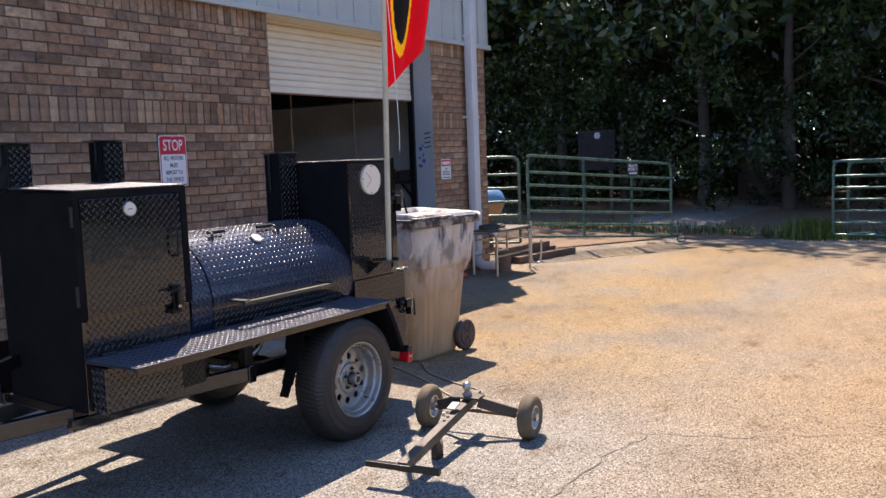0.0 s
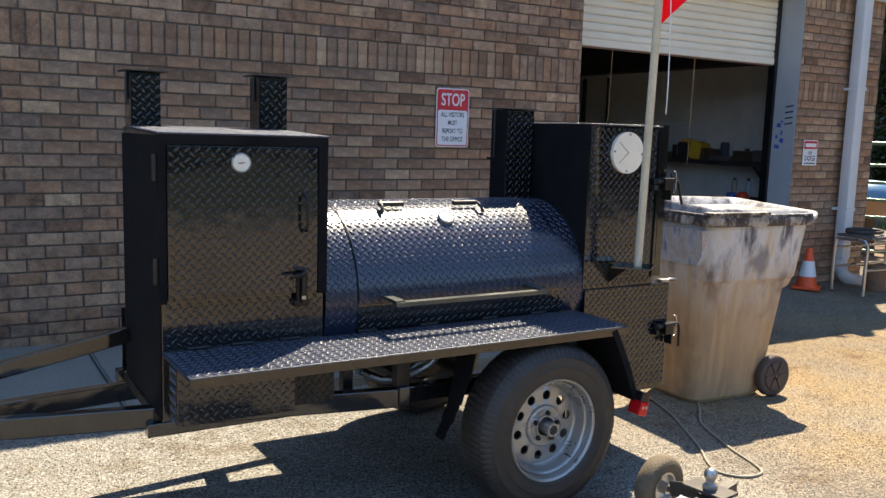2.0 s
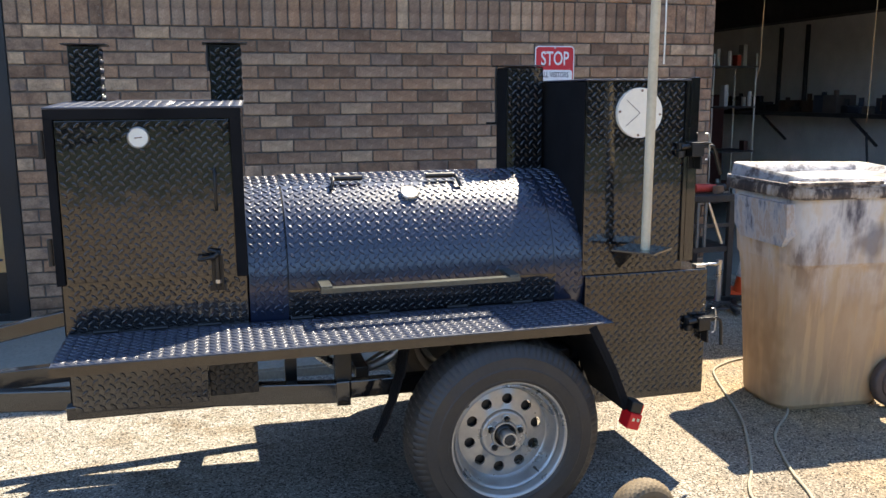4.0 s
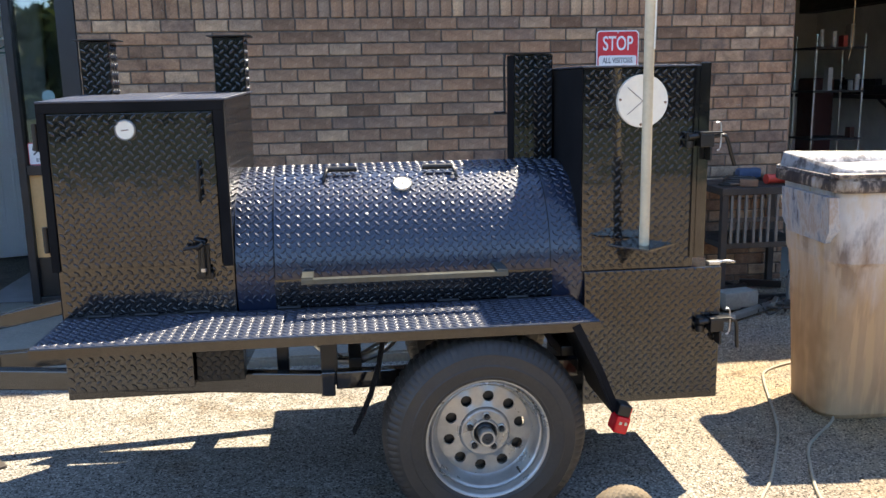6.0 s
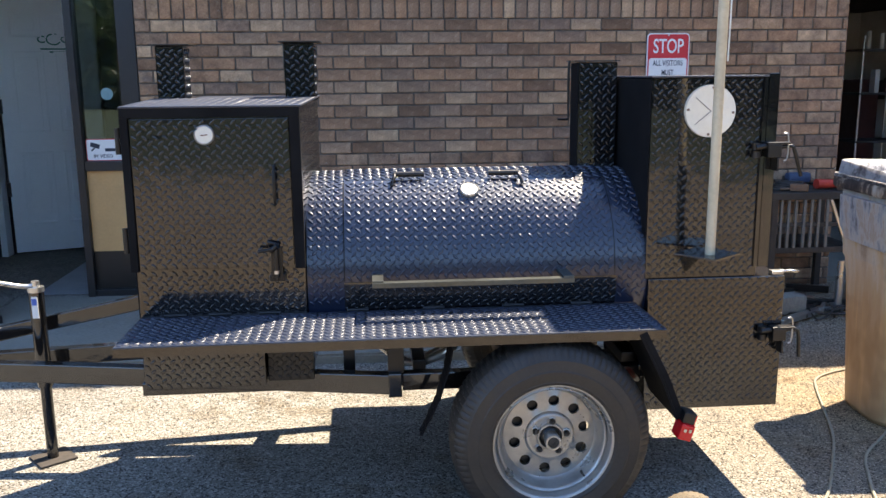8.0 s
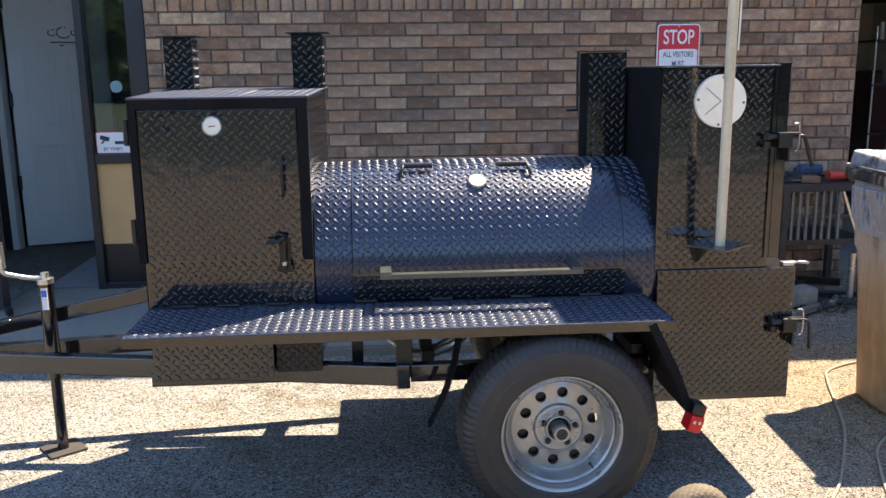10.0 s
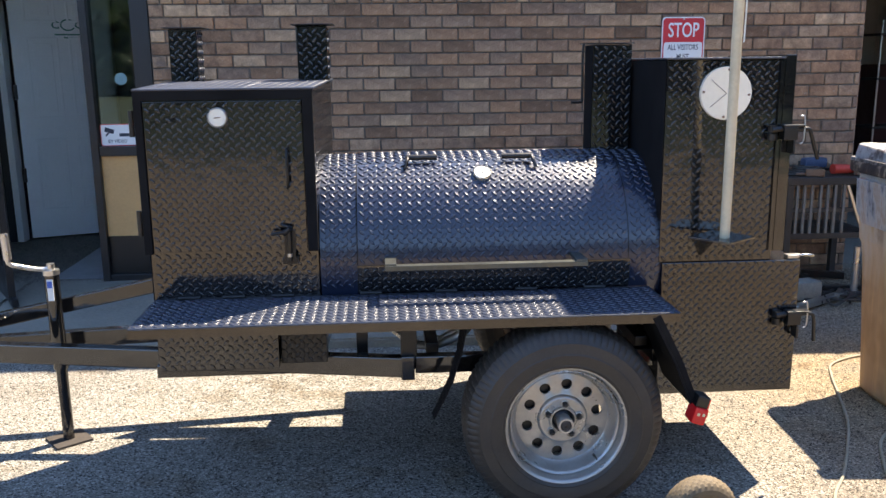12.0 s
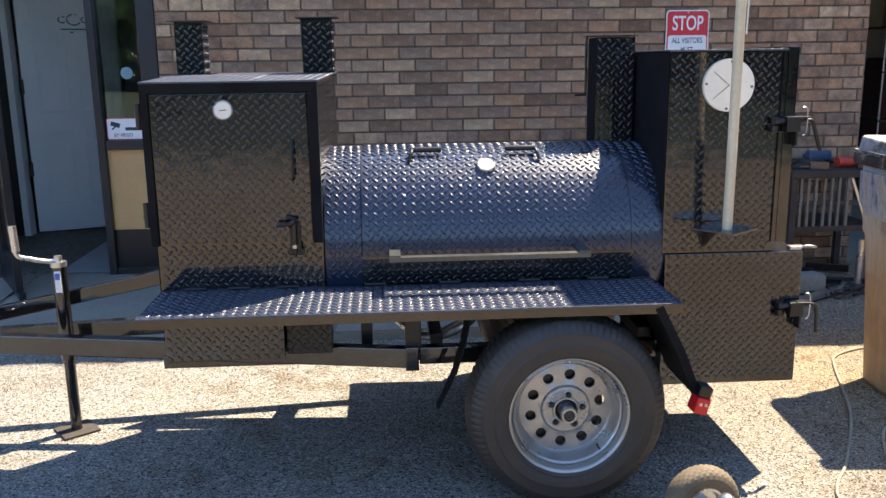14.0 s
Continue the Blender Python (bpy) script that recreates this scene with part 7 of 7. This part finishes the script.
    bm, _r = lathe(bmesh.new(), [(0.0005, 0.0), (0.085, 0.0), (0.085, 0.012)], (19.467, 8.27, 1.975), "x", 6)
    part("disc", bm, plain("faded_disc", (0.38, 0.40, 0.42), 0.7), t)
    # old shed in the trees
    s = thing("shed", "dim brown timber shed among the trees", "shed", (27.3, 6.1, 0))
    part("wall", B(26.7, 28.0, 5.5, 6.8, -0.15, 1.75, 0.01), plain("shed_brown", (0.06, 0.036, 0.026), 0.85, vary=0.3), s)
    part("roof", box(bmesh.new(), -0.85, 0.85, -0.85, 0.85, -0.03, 0.03, 0.005, Matrix.Translation((27.35, 6.15, 1.85)) @ pose(0, 0, 0, 0, 9, 0)), M_BLACK_FLAT, s)
    part("shed_door", B(26.67, 26.698, 5.8, 6.45, -0.1, 1.55, 0.004), plain("shed_door", (0.08, 0.055, 0.04), 0.8), s)


build_woods()


# ---- cracks in the paving ----
def build_cracks():
    random.seed(9)
    dark = plain("crack_dark", (0.09, 0.075, 0.06), 0.95)
    for pts in (((3.2, 1.73), (3.99, 1.72), (4.54, 1.64), (4.68, 1.24), (4.9, 0.87), (5.1, 0.5), (5.3, -0.4)), ((9.0, 4.85), (10.6, 5.1), (12.3, 5.0), (14.6, 4.75)), ((8.63, 5.17), (9.6, 5.2), (10.43, 5.24)), ((10.4, 3.6), (11.3, 3.1), (12.6, 3.0))):
        P = []
        for a, b in zip(pts, pts[1:]):
            for k in range(8):
                t = k / 8
                P.append((a[0] + (b[0] - a[0]) * t + random.uniform(-0.025, 0.025), a[1] + (b[1] - a[1]) * t + random.uniform(-0.025, 0.025)))
        bm = bmesh.new()
        prev = None
        for k, (x, y) in enumerate(P):
            w = random.uniform(0.0015, 0.0045)
            d = Vector((P[min(k + 1, len(P) - 1)][0] - P[max(k - 1, 0)][0], P[min(k + 1, len(P) - 1)][1] - P[max(k - 1, 0)][1], 0)).normalized()
            n = Vector((-d.y, d.x, 0))
            q = Vector((x, y, ground_z(x, y) + 0.003))
            cur = (bm.verts.new(q + n * w), bm.verts.new(q - n * w))
            if prev:
                bm.faces.new((prev[0], prev[1], cur[1], cur[0]))
            prev = cur
        solid("paving_crack", bm, dark, "thin dark crack in the paving", "crack", "structure", smooth=0)


build_cracks()


# ---- bricks ----
def build_bricks():
    D = 0.012

    def brick_verts(w, h):
        c = 0.004
        x0, x1, z0, z1 = -w / 2, w / 2, -h / 2, h / 2
        V = [(x0, D, z0), (x1, D, z0), (x1, D, z1), (x0, D, z1), (x0, c, z0), (x1, c, z0), (x1, c, z1), (x0, c, z1), (x0 + c, 0, z0 + c), (x1 - c, 0, z0 + c), (x1 - c, 0, z1 - c), (x0 + c, 0, z1 - c)]
        F = [(8, 9, 10, 11)] + [(4 + k, 4 + (k + 1) % 4, 8 + (k + 1) % 4, 8 + k) for k in range(4)] + [(k, (k + 1) % 4, 4 + (k + 1) % 4, 4 + k) for k in range(4)]
        return V, F
    shared = {}

    def mesh_for(w, h):
        key = (round(w, 3), round(h, 3))
        if key not in shared:
            me = bpy.data.meshes.new("brick")
            V, F = brick_verts(*key)
            me.from_pydata(V, [], F)
            me.materials.append(M_BRICK_OB)
            shared[key] = me
        return shared[key]
    rng = random.Random(42)
    counts = {}

    def lay(wall, xa, xb, zone):
        V, F = [], []

        def put(x0, x1, z0, z1):
            w, h = x1 - x0 - JOINT, z1 - z0 - JOINT
            if w < 0.02 or h < 0.02:
                return
            c = Vector(((x0 + x1) / 2, WALL - D + 0.006 + rng.uniform(-0.0015, 0.0015), (z0 + z1) / 2))
            if zone and zone[0] < c.x < zone[1] and zone[2] < c.z < zone[3] and counts.setdefault(wall.name, 0) < 300:
                counts[wall.name] += 1
                ob = new("brick", mesh_for(w, h))
                ob.location = c
                ob.parent = wall
                return
            a, b = brick_verts(w, h)
            i = len(V)
            V.extend((p[0] + c.x, p[1] + c.y, p[2] + c.z) for p in a)
            F.extend(tuple(q + i for q in f) for f in b)

        def course(z0, z1, off):
            x = xa + ((off - xa) % BRICK_W) - BRICK_W
            while x < xb:
                put(max(x, xa), min(x + BRICK_W, xb), z0, z1)
                x += BRICK_W

        def soldier(z0, z1):
            n = round((xb - xa) / 0.0815)
            for k in range(n):
                put(xa + (xb - xa) * k / n, xa + (xb - xa) * (k + 1) / n, z0, z1)
        for k in range(27):
            course(LINE - (k + 1) * COURSE, LINE - k * COURSE, 2.958 - (BRICK_W / 2 if k % 2 else 0))
        soldier(LINE, LINE + 0.2065)
        z, k = LINE + 0.2065, 0
        while z + COURSE < EAVE - 0.19:
            course(z, z + COURSE, 2.958 - (BRICK_W / 2 if k % 2 else 0))
            z, k = z + COURSE, k + 1
        soldier(z, z + 0.2065)
        if not V:
            return
        me = bpy.data.meshes.new("brickwork")
        me.from_pydata(V, [], F)
        me.materials.append(M_BRICK)
        ob = tagged(new("brickwork", me), "", "", "", "stuff")
        ob.parent = wall
    lay(WALL_A, BRICK_L, DOOR_L, (2.3, 5.75, 1.12, 2.28))
    lay(WALL_B, DOOR_R, CORNER, (DOOR_R, CORNER, 0.0, EAVE))
    # returns: the jambs of the opening and the end wall
    V, F = [], []
    for xw, s, y0, y1, skip in ((DOOR_L + 0.002, 1, WALL + 0.0, WALL + 0.34, 0), (CORNER + 0.002, 1, WALL + 0.0, WALL + 4.0, 0)):
        for k in range(-27, 14):
            z0 = LINE + k * COURSE
            if z0 + COURSE > EAVE:
                continue
            y = y0 - (BRICK_W / 2 if k % 2 else 0)
            while y < y1:
                a, b = max(y, y0), min(y + BRICK_W, y1)
                y += BRICK_W
                if b - a < 0.04:
                    continue
                P, Q = brick_verts(b - a - JOINT, COURSE - JOINT)
                i = len(V)
                V.extend((xw + 0.006 - p[1], p[0] + (a + b) / 2, p[2] + z0 + COURSE / 2) for p in P)
                F.extend(tuple(q + i for q in f) for f in Q)
    me = bpy.data.meshes.new("brickwork")
    me.from_pydata(V, [], F)
    me.materials.append(M_BRICK)
    tagged(new("brickwork", me), "", "", "", "stuff").parent = WALL_C


build_bricks()
